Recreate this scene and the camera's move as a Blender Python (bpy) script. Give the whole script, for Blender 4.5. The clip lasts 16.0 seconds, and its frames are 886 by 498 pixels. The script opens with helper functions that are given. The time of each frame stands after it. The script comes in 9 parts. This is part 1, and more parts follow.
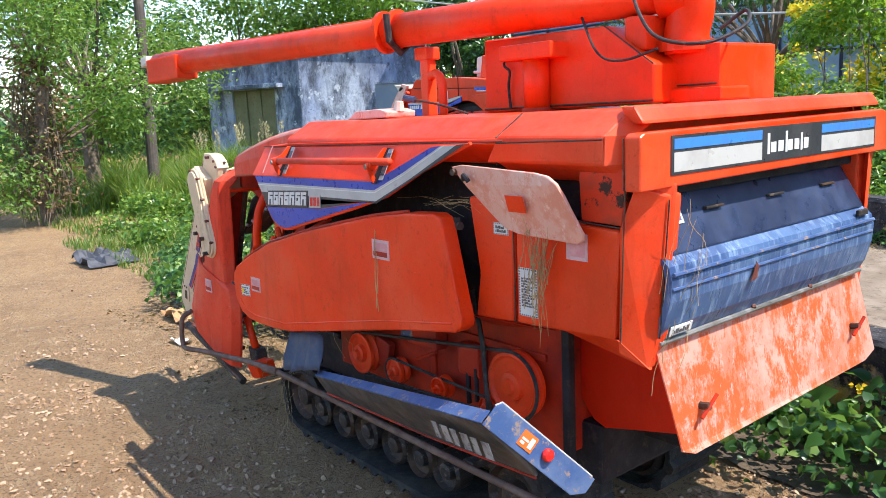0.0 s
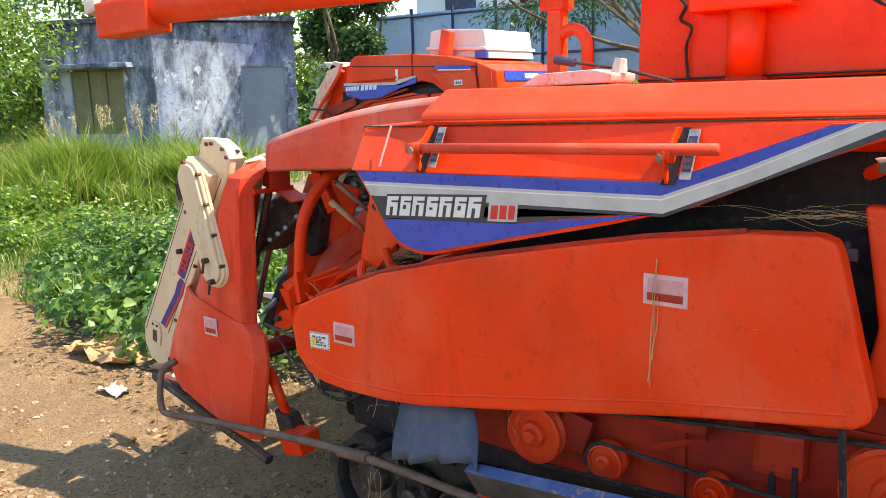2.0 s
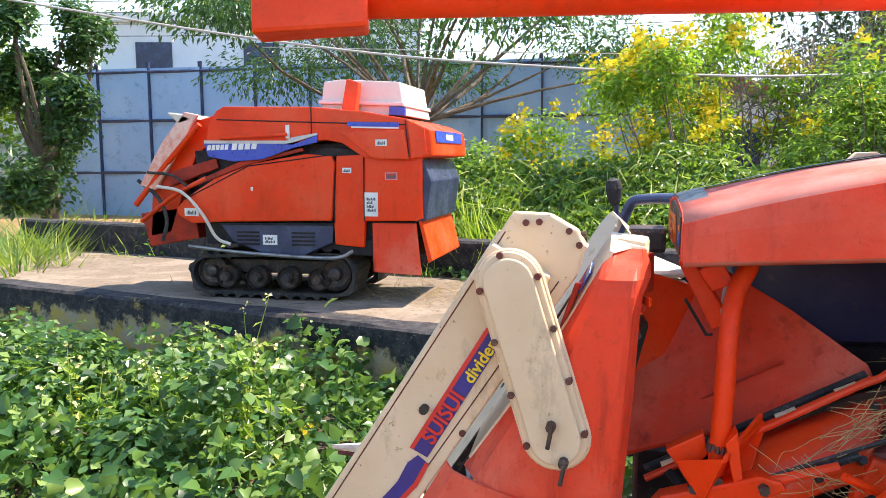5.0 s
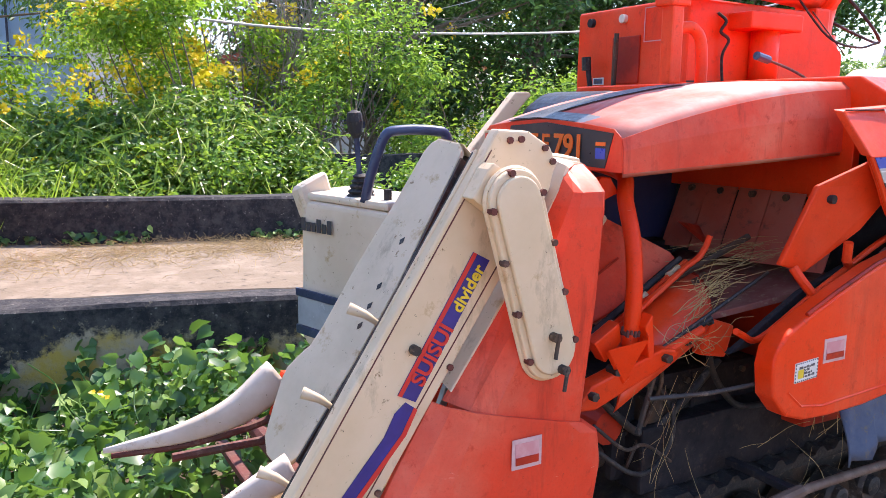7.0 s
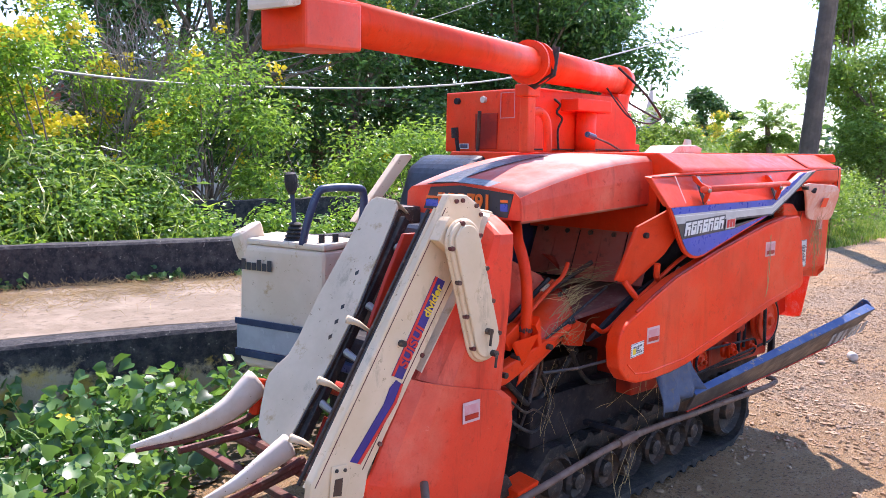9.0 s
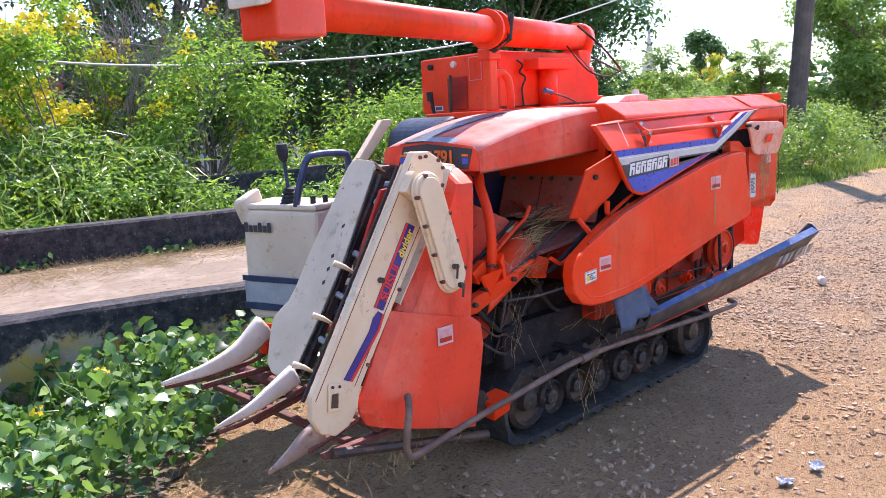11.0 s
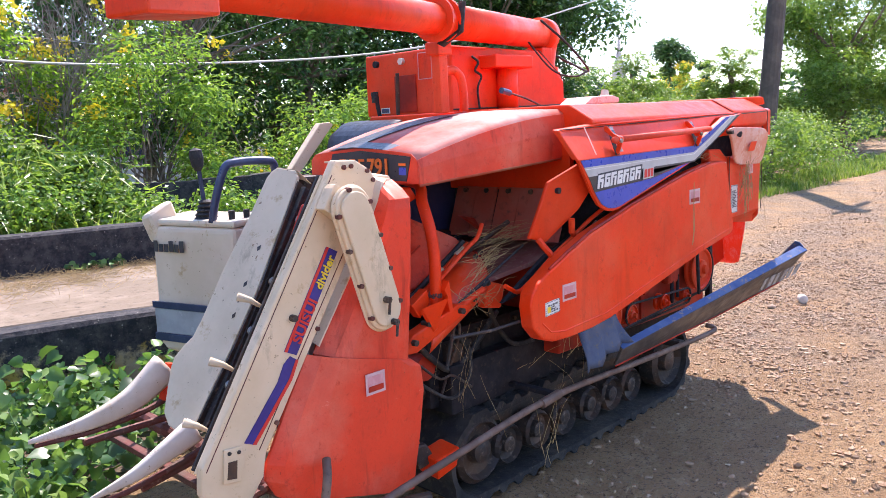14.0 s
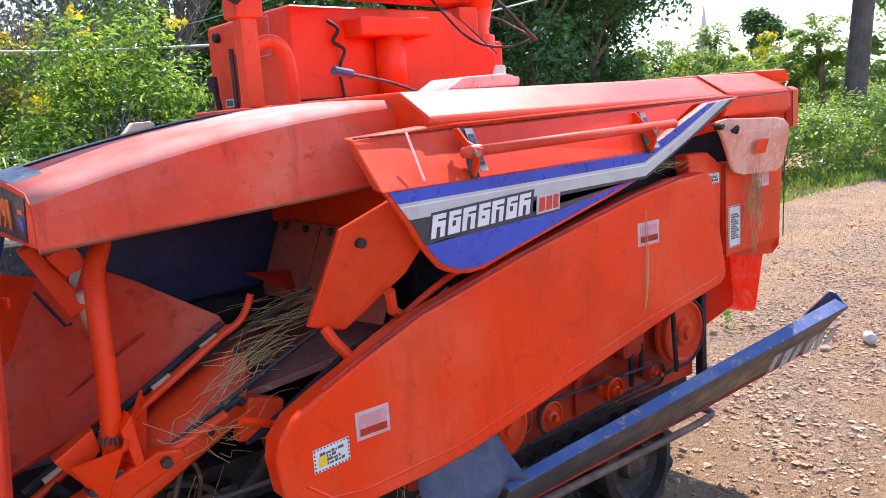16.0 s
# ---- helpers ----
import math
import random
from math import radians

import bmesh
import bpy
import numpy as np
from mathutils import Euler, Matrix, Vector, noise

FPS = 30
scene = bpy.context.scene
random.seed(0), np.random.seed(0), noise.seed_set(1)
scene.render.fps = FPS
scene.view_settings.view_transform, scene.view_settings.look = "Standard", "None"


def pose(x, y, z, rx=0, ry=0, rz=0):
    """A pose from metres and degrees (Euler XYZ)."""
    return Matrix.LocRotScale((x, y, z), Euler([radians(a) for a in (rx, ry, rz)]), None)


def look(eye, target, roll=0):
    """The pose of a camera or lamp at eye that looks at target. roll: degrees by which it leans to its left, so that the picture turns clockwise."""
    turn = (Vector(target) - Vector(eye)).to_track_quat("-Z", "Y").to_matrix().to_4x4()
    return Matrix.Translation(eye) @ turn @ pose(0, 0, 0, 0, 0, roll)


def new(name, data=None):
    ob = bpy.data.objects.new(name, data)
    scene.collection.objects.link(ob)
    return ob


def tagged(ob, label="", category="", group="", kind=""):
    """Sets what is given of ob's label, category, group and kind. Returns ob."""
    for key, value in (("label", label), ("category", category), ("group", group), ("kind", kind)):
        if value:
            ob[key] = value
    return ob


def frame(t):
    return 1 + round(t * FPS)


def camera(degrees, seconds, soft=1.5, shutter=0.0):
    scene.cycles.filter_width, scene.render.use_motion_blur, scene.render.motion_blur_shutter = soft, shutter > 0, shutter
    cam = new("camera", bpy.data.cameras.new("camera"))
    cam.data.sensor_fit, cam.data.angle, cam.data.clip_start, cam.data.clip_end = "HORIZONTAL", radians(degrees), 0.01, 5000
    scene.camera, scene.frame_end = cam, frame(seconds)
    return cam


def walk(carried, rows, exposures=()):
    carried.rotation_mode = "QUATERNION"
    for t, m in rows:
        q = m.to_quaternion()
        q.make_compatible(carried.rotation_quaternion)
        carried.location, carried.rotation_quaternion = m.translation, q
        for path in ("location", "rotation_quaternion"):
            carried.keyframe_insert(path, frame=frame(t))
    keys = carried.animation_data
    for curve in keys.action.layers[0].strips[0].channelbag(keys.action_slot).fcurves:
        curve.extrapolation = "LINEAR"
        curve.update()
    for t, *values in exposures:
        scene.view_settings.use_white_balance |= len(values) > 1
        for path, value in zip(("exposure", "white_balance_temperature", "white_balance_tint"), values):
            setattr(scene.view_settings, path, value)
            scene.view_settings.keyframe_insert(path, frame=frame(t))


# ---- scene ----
cam = camera(58.2, 16.0, soft=0.5)
PATH = [
    (0, (2.601, -2.289, 1.616), (1.071, -1.050, 1.268), -2.6),
    (0.5, (2.228, -2.314, 1.609), (0.771, -0.992, 1.245), -1.9),
    (1, (1.839, -2.399, 1.607), (0.452, -1.011, 1.222), -2.1),
    (1.5, (1.396, -2.317, 1.590), (0.072, -0.871, 1.195), -1.9),
    (2, (1.032, -2.349, 1.575), (-0.194, -0.816, 1.191), -1.5),
    (2.5, (0.625, -2.384, 1.572), (-0.491, -0.765, 1.211), -1.3),
    (3, (0.166, -2.350, 1.577), (-0.856, -0.665, 1.239), -0.9),
    (3.2, (0.009, -2.361, 1.571), (-0.975, -0.650, 1.245), -0.6),
    (5.3, (-1.498, -2.224, 1.542), (-1.719, -0.250, 1.312), -0.6),
    (5.5, (-1.623, -2.163, 1.517), (-1.652, -0.178, 1.273), -0.8),
    (6, (-1.891, -2.072, 1.522), (-1.444, -0.142, 1.246), -0.7),
    (6.5, (-2.221, -2.119, 1.515), (-1.407, -0.318, 1.211), -0.4),
    (7, (-2.487, -1.980, 1.463), (-1.513, -0.265, 1.132), 0.6),
    (7.5, (-2.703, -1.841, 1.466), (-1.587, -0.218, 1.120), 1.2),
    (8, (-3.058, -1.908, 1.466), (-1.821, -0.371, 1.137), 1.7),
    (8.5, (-3.256, -2.115, 1.503), (-1.947, -0.629, 1.223), 1.6),
    (9, (-3.319, -2.380, 1.551), (-1.945, -0.945, 1.323), 0.8),
    (9.2, (-3.336, -2.425, 1.563), (-1.940, -1.010, 1.347), 0.4),
    (11.3, (-3.541, -2.844, 1.548), (-2.200, -1.398, 1.218), -3.2),
    (11.5, (-3.546, -2.852, 1.552), (-2.202, -1.408, 1.221), -3.0),
    (12, (-3.575, -2.832, 1.544), (-2.223, -1.395, 1.216), -2.3),
    (12.5, (-3.617, -2.735, 1.541), (-2.253, -1.310, 1.210), -2.3),
    (13, (-3.594, -2.659, 1.532), (-2.240, -1.224, 1.205), -2.7),
    (13.5, (-3.310, -2.612, 1.544), (-1.942, -1.186, 1.235), -2.6),
    (14, (-3.062, -2.514, 1.529), (-1.662, -1.119, 1.220), -2.7),
    (14.5, (-2.692, -2.373, 1.534), (-1.311, -0.960, 1.225), -3.0),
    (15, (-2.276, -2.329, 1.550), (-0.971, -0.845, 1.242), -2.8),
    (15.5, (-1.944, -2.224, 1.525), (-0.680, -0.705, 1.217), -3.3),
    (16, (-1.522, -2.147, 1.535), (-0.284, -0.614, 1.192), -3.9),
]
EXPOSURE = 1.6
walk(cam, [(t, look(e, g, r)) for t, e, g, r in PATH], exposures=[
    (0, EXPOSURE, 6450, 12), (1.0, EXPOSURE + 0.14, 7000, 12), (2.0, EXPOSURE + 0.24, 7550, 11), (6.0, EXPOSURE + 0.42, 6950, 20),
    (9.0, EXPOSURE + 0.35, 6350, 26), (12.5, EXPOSURE + 0.35, 6400, 26), (16, EXPOSURE + 0.36, 6600, 24)])

# ---- light ----
SUN_WAY = Vector((-0.58, -0.32, -1.0)).normalized()
world = bpy.data.worlds.new("sky")
scene.world = world
world.use_nodes = True
wn = world.node_tree
sky = wn.nodes.new("ShaderNodeTexSky")
sky.sky_type = "NISHITA"
sky.sun_disc = False
sky.sun_elevation = radians(56)
sky.sun_rotation = radians(61)
sky.air_density = 1.0
sky.dust_density = 0.0
sky.ozone_density = 1.6
wn.links.new(sky.outputs[0], wn.nodes["Background"].inputs[0])
wn.nodes["Background"].inputs[1].default_value = 0.135
sun = new("sun", bpy.data.lights.new("sun", "SUN"))
sun.data.energy = 2.85
sun.data.angle = radians(0.5)
sun.data.color = (1.0, 0.95, 0.87)
sun.matrix_world = look((0, 0, 20), Vector((0, 0, 20)) + SUN_WAY)
# ---- materials ----
def nodes_of(name):
    m = bpy.data.materials.new(name)
    m.use_nodes = True
    n = m.node_tree.nodes
    return m, n, m.node_tree.links, n["Principled BSDF"]


def noise_fac(n, l, scale, detail=4, lo=0.4, hi=0.6, rough=0.6, world_space=True, stretch=None):
    """A noise in metres, squeezed between lo and hi, as a 0..1 factor."""
    geo = n.new("ShaderNodeNewGeometry") if world_space else n.new("ShaderNodeTexCoord")
    out = geo.outputs["Position"] if world_space else geo.outputs["Object"]
    if stretch:
        mp = n.new("ShaderNodeMapping")
        mp.inputs["Scale"].default_value = stretch
        l.new(out, mp.inputs[0])
        out = mp.outputs[0]
    t = n.new("ShaderNodeTexNoise")
    t.inputs["Scale"].default_value = scale
    t.inputs["Detail"].default_value = detail
    t.inputs["Roughness"].default_value = rough
    l.new(out, t.inputs["Vector"])
    r = n.new("ShaderNodeMapRange")
    r.inputs["From Min"].default_value = lo
    r.inputs["From Max"].default_value = hi
    l.new(t.outputs[0], r.inputs[0])
    return r.outputs[0]


def mixed(n, l, fac, a, b):
    m = n.new("ShaderNodeMix")
    m.data_type = "RGBA"
    if isinstance(fac, float):
        m.inputs[0].default_value = fac
    else:
        l.new(fac, m.inputs[0])
    for sock, v in ((m.inputs[6], a), (m.inputs[7], b)):
        if isinstance(v, tuple):
            sock.default_value = (*v, 1)
        else:
            l.new(v, sock)
    return m.outputs[2]


def bumped(n, l, bsdf, height, strength=0.3, dist=0.01):
    b = n.new("ShaderNodeBump")
    b.inputs["Strength"].default_value = strength
    b.inputs["Distance"].default_value = dist
    l.new(height, b.inputs["Height"])
    l.new(b.outputs[0], bsdf.inputs["Normal"])


def surface(name, base, second=None, third=None, s1=3.0, s2=25.0, rough=0.6, metal=0.0, bump=0.15, b_scale=60.0,
            r2=(0.45, 0.65), r3=(0.55, 0.7), spec=0.5, rough_var=0.15, bdist=0.004):
    """A worn surface: a base colour, a broad second colour and small third-colour specks, at real size."""
    m, n, l, p = nodes_of(name)
    col = base
    if second:
        col = mixed(n, l, noise_fac(n, l, s1, 5, *r2), col, second)
    if third:
        col = mixed(n, l, noise_fac(n, l, s2, 6, *r3, rough=0.7), col, third)
    if isinstance(col, tuple):
        p.inputs["Base Color"].default_value = (*col, 1)
    else:
        l.new(col, p.inputs["Base Color"])
    mr = n.new("ShaderNodeMapRange")
    mr.inputs["To Min"].default_value = max(0.05, rough - rough_var)
    mr.inputs["To Max"].default_value = min(1.0, rough + rough_var)
    l.new(noise_fac(n, l, s2 * 0.6, 4, 0.3, 0.7), mr.inputs[0])
    l.new(mr.outputs[0], p.inputs["Roughness"])
    p.inputs["Metallic"].default_value = metal
    p.inputs["Specular IOR Level"].default_value = spec
    if bump:
        bumped(n, l, p, noise_fac(n, l, b_scale, 5, 0.2, 0.8), bump, bdist)
    return m


def leaf_mat(name, dark, light, yellow, trans=0.35, rough=0.36, glow=(0.42, 0.62, 0.05)):
    m, n, l, p = nodes_of(name)
    geo = n.new("ShaderNodeNewGeometry")
    ramp = n.new("ShaderNodeValToRGB")
    e = ramp.color_ramp.elements
    e[0].color, e[1].color = (*dark, 1), (*yellow, 1)
    mid = e.new(0.6)
    mid.color = (*light, 1)
    e[1].position, e[2].position = 0.6, 1.0
    l.new(geo.outputs["Random Per Island"], ramp.inputs[0])
    l.new(ramp.outputs[0], p.inputs["Base Color"])
    p.inputs["Roughness"].default_value = rough
    tr = n.new("ShaderNodeBsdfTranslucent")
    l.new(mixed(n, l, 0.5, ramp.outputs[0], glow), tr.inputs[0])
    mx = n.new("ShaderNodeMixShader")
    mx.inputs[0].default_value = trans
    l.new(p.outputs[0], mx.inputs[1])
    l.new(tr.outputs[0], mx.inputs[2])
    l.new(mx.outputs[0], n["Material Output"].inputs[0])
    return m


def weathered_paint(name, base, chalk, grime, chalk_at, rough, spec, streak=0.5):
    """Sun-worn enamel: chalky bleached clouds, rain streaks, grime, small chips down to rust."""
    m, n, l, p = nodes_of(name)
    c = mixed(n, l, noise_fac(n, l, 2.6, 6, *chalk_at), base, chalk)
    c = mixed(n, l, noise_fac(n, l, 1.5, 6, 0.48, 0.72, 0.62), c, tuple(v * k for v, k in zip(base, (0.66, 0.80, 1.0))))
    run = noise_fac(n, l, 9, 6, 0.56, 0.78, 0.65, stretch=(1.6, 1.6, 0.22))
    sc = n.new("ShaderNodeMath")
    sc.operation = "MULTIPLY"
    sc.inputs[1].default_value = streak
    l.new(run, sc.inputs[0])
    c = mixed(n, l, sc.outputs[0], c, grime)
    c = mixed(n, l, noise_fac(n, l, 26, 7, 0.57, 0.72, 0.75), c, tuple(0.5 * a + 0.5 * b for a, b in zip(base, grime)))
    c = mixed(n, l, noise_fac(n, l, 75, 4, 0.70, 0.73, 0.75), c, (0.06, 0.025, 0.016))
    c = mixed(n, l, noise_fac(n, l, 16, 5, 0.715, 0.73, 0.8, stretch=(0.35, 0.35, 2.2)), c, tuple(min(0.8, a * 1.05 + 0.06) for a in chalk))
    fine = n.new("ShaderNodeMath")
    fine.operation = "MULTIPLY"
    fine.inputs[1].default_value = 0.12
    l.new(noise_fac(n, l, 150, 5, 0.50, 0.68, 0.8), fine.inputs[0])
    c = mixed(n, l, fine.outputs[0], c, tuple(0.6 * v for v in grime))
    dust = n.new("ShaderNodeMath")
    dust.operation = "MULTIPLY"
    dust.inputs[1].default_value = 0.10
    l.new(noise_fac(n, l, 46, 8, 0.54, 0.74, 0.8, stretch=(1.0, 1.0, 0.5)), dust.inputs[0])
    c = mixed(n, l, dust.outputs[0], c, (0.62, 0.34, 0.22))
    l.new(c, p.inputs["Base Color"])
    mr = n.new("ShaderNodeMapRange")
    mr.inputs["To Min"].default_value, mr.inputs["To Max"].default_value = rough - 0.12, rough + 0.22
    l.new(noise_fac(n, l, 7, 6, 0.3, 0.7, 0.7), mr.inputs[0])
    l.new(mr.outputs[0], p.inputs["Roughness"])
    p.inputs["Specular IOR Level"].default_value = spec
    bumped(n, l, p, noise_fac(n, l, 4.5, 5, 0.2, 0.8), 0.09, 0.010)
    return m


RED = weathered_paint("orange_red_paint", (0.86, 0.044, 0.002), (0.82, 0.10, 0.035), (0.30, 0.022, 0.010), (0.44, 0.74), 0.40, 0.26, 0.4)
FADED = weathered_paint("faded_red_paint", (0.82, 0.062, 0.022), (0.80, 0.16, 0.09), (0.30, 0.024, 0.012), (0.46, 0.66), 0.5, 0.22, 0.95)
CASING = weathered_paint("scuffed_casing_paint", (0.84, 0.060, 0.008), (0.78, 0.20, 0.12), (0.40, 0.05, 0.02), (0.56, 0.74), 0.36, 0.5)
DUSTY = weathered_paint("dusty_hood_paint", (0.62, 0.085, 0.045), (0.52, 0.29, 0.24), (0.34, 0.20, 0.16), (0.38, 0.62), 0.64, 0.22, 0.3)
def scrubbed_flap(name, ground, pale, stroke=(0.72, 0.12, 0.03)):
    """Orange sheet scratched to pale pink in upright strokes."""
    m, n, l, p = nodes_of(name)
    c = mixed(n, l, noise_fac(n, l, 3.5, 7, 0.40, 0.58, 0.7), ground, pale)
    c = mixed(n, l, noise_fac(n, l, 9, 9, 0.47, 0.55, 0.8, stretch=(1, 1.2, 0.75)), c, stroke)
    c = mixed(n, l, noise_fac(n, l, 26, 8, 0.56, 0.62, 0.8, stretch=(1, 1.2, 0.6)), c, (0.78, 0.52, 0.42))
    c = mixed(n, l, noise_fac(n, l, 60, 4, 0.70, 0.73, 0.7), c, (0.35, 0.05, 0.02))
    l.new(c, p.inputs["Base Color"])
    p.inputs["Roughness"].default_value = 0.5
    bumped(n, l, p, noise_fac(n, l, 5, 5, 0.2, 0.8), 0.12, 0.01)
    return m


FLAP = scrubbed_flap("sun_bleached_flap_paint", (0.80, 0.30, 0.18), (0.84, 0.50, 0.38), (0.80, 0.17, 0.05))
PINK = scrubbed_flap("chalky_pink_paint", (0.72, 0.36, 0.27), (0.74, 0.47, 0.38), (0.69, 0.27, 0.18))
CHUTE = weathered_paint("thin_orange_chute_sheet", (0.80, 0.034, 0.004), (0.74, 0.052, 0.010), (0.34, 0.020, 0.008), (0.45, 0.78), 0.45, 0.3)


def brushed_door():
    """Blue enamel with upright scrub marks."""
    m, n, l, p = nodes_of("blue_scrubbed_sheet")
    c = mixed(n, l, noise_fac(n, l, 4, 6, 0.40, 0.64), (0.035, 0.07, 0.17), (0.075, 0.14, 0.27))
    c = mixed(n, l, noise_fac(n, l, 22, 7, 0.50, 0.66, 0.75, stretch=(1, 1.6, 0.22)), c, (0.22, 0.31, 0.45))
    c = mixed(n, l, noise_fac(n, l, 26, 6, 0.66, 0.74, 0.75), c, (0.17, 0.10, 0.06))
    l.new(c, p.inputs["Base Color"])
    mr = n.new("ShaderNodeMapRange")
    mr.inputs["To Min"].default_value, mr.inputs["To Max"].default_value = 0.25, 0.55
    l.new(noise_fac(n, l, 18, 6, 0.35, 0.65, stretch=(1, 1.6, 0.3)), mr.inputs[0])
    l.new(mr.outputs[0], p.inputs["Roughness"])
    bumped(n, l, p, noise_fac(n, l, 11, 4, 0.2, 0.8), 0.06, 0.006)
    return m


BLUE_DOOR = brushed_door()


def worn_cream(name, base, second):
    m, n, l, p = nodes_of(name)
    c = mixed(n, l, noise_fac(n, l, 4, 6, 0.42, 0.66), base, second)
    c = mixed(n, l, noise_fac(n, l, 8, 7, 0.60, 0.74, 0.7, stretch=(1, 1, 0.4)), c, tuple(v * 0.62 for v in second))
    c = mixed(n, l, noise_fac(n, l, 11, 7, 0.60, 0.74, 0.7), c, (0.40, 0.23, 0.08))
    c = mixed(n, l, noise_fac(n, l, 20, 8, 0.63, 0.68, 0.75), c, (0.22, 0.12, 0.05))
    c = mixed(n, l, noise_fac(n, l, 60, 5, 0.66, 0.70, 0.75), c, (0.10, 0.06, 0.035))
    l.new(c, p.inputs["Base Color"])
    p.inputs["Roughness"].default_value = 0.5
    p.inputs["Specular IOR Level"].default_value = 0.35
    bumped(n, l, p, noise_fac(n, l, 25, 5, 0.2, 0.8), 0.06, 0.004)
    return m


CREAM = worn_cream("cream_paint", (0.72, 0.54, 0.345), (0.64, 0.465, 0.275))
SCUFFED = worn_cream("scuffed_lifter_plastic", (0.66, 0.58, 0.49), (0.50, 0.40, 0.30))
CHALKCREAM = worn_cream("chalky_cream_paint", (0.66, 0.51, 0.34), (0.55, 0.42, 0.27))
RUSTRED = surface("rusty_red_rod", (0.13, 0.030, 0.020), (0.09, 0.045, 0.03), (0.22, 0.12, 0.08), 9, 40, 0.7, 0.1, bump=0.2)
CONSOLE = worn_cream("console_plastic", (0.68, 0.56, 0.42), (0.60, 0.48, 0.34))
NAVY = surface("navy_plastic", (0.022, 0.032, 0.075), (0.05, 0.07, 0.13), (0.10, 0.10, 0.11), 5, 40, 0.4, r3=(0.6, 0.75), bump=0.05)
NAVY_DOOR = surface("navy_painted_sheet", (0.018, 0.026, 0.060), (0.040, 0.058, 0.115), (0.16, 0.10, 0.06), 5, 25, 0.38, r3=(0.68, 0.76), bump=0.06)
BLUEGREY = surface("worn_blue_sheet", (0.050, 0.095, 0.22), (0.11, 0.16, 0.27), (0.28, 0.20, 0.15), 7, 30, 0.5, r3=(0.57, 0.63), bump=0.1, spec=0.3)
GREYSHEET = surface("grey_painted_sheet", (0.050, 0.047, 0.046), (0.12, 0.10, 0.08), (0.08, 0.05, 0.03), 6, 30, 0.5, bump=0.08)
BLACK = surface("black_rubber", (0.014, 0.014, 0.015), (0.05, 0.042, 0.035), (0.10, 0.08, 0.06), 8, 45, 0.75, bump=0.25, b_scale=90)
TRACK = surface("muddy_track_rubber", (0.018, 0.017, 0.017), (0.055, 0.045, 0.035), (0.09, 0.07, 0.05), 7, 35, 0.85, bump=0.4, b_scale=60, bdist=0.008)
RUSTBAR = surface("brown_rusty_bar", (0.13, 0.075, 0.050), (0.21, 0.135, 0.095), (0.07, 0.045, 0.035), 9, 40, 0.7, 0.1, bump=0.2)
IRON = surface("rusty_dark_iron", (0.045, 0.038, 0.034), (0.11, 0.06, 0.035), (0.20, 0.15, 0.11), 8, 40, 0.6, 0.4, bump=0.2)
STEEL = surface("dull_steel", (0.32, 0.31, 0.29), (0.2, 0.17, 0.14), None, 10, 40, 0.45, 0.7, bump=0.1)
# grime plus painted shade: a darker copy of the red for recessed parts
DARKRED = surface("grimy_shaded_red_paint", (0.48, 0.030, 0.008), (0.26, 0.020, 0.010), (0.05, 0.020, 0.014), 5, 14, 0.5, r2=(0.42, 0.62), r3=(0.58, 0.74), bump=0.08, spec=0.3)
FLAPRUB = surface("brown_rubber_flaps", (0.38, 0.075, 0.045), (0.34, 0.10, 0.065), (0.16, 0.05, 0.035), 6, 25, 0.7, bump=0.1)
# near-black: interior shade put into the colour; small black fittings share it
INSIDE = surface("shade_and_fitting_black", (0.015, 0.014, 0.017), (0.032, 0.028, 0.030), (0.06, 0.042, 0.034), 6, 30, 0.7, bump=0.2, spec=0.25)
WHITE = surface("white_decal", (0.72, 0.71, 0.66), (0.62, 0.60, 0.55), (0.4, 0.33, 0.27), 8, 50, 0.4, r3=(0.66, 0.75), bump=0)
GREYDEC = surface("silver_decal", (0.50, 0.49, 0.45), (0.42, 0.40, 0.37), None, 9, 40, 0.4, bump=0)
BLUEDEC = surface("blue_decal", (0.03, 0.07, 0.42), (0.025, 0.055, 0.34), (0.25, 0.10, 0.08), 7, 60, 0.35, r3=(0.72, 0.78), bump=0)
SKYBLUE = surface("light_blue_decal", (0.05, 0.22, 0.58), (0.06, 0.19, 0.5), None, 7, 60, 0.4, bump=0)
DARKDEC = surface("charcoal_decal", (0.035, 0.036, 0.042), (0.055, 0.052, 0.055), None, 7, 60, 0.4, bump=0)
PURPLE = surface("violet_blue_decal", (0.03, 0.022, 0.16), (0.04, 0.03, 0.22), None, 9, 50, 0.45, bump=0)
ORANGEDEC = surface("orange_decal", (0.80, 0.15, 0.02), None, None, 9, 50, 0.45, bump=0)
REDDEC = surface("red_decal", (0.62, 0.03, 0.02), None, None, 9, 50, 0.45, bump=0)
YELLOWDEC = surface("yellow_decal", (0.78, 0.55, 0.03), None, None, 9, 50, 0.45, bump=0)
PINKSTK = surface("pink_sticker", (0.60, 0.25, 0.25), (0.64, 0.33, 0.32), None, 30, 80, 0.5, bump=0)
PINKFRAME = surface("pale_pink_sticker_frame", (0.64, 0.40, 0.38), (0.56, 0.33, 0.31), None, 30, 80, 0.5, bump=0)
# both throat sheets are lightened: haze and fill light put into their colour
THROATBLUE = surface("deep_blue_inner_sheet", (0.030, 0.036, 0.095), (0.055, 0.055, 0.12), (0.10, 0.075, 0.08), 5, 25, 0.5, r3=(0.6, 0.75), bump=0.05)
LITFLOOR = surface("dusty_fill_lit_maroon_sheet", (0.22, 0.06, 0.045), (0.26, 0.11, 0.08), (0.30, 0.19, 0.12), 7, 35, 0.8, bump=0.2)
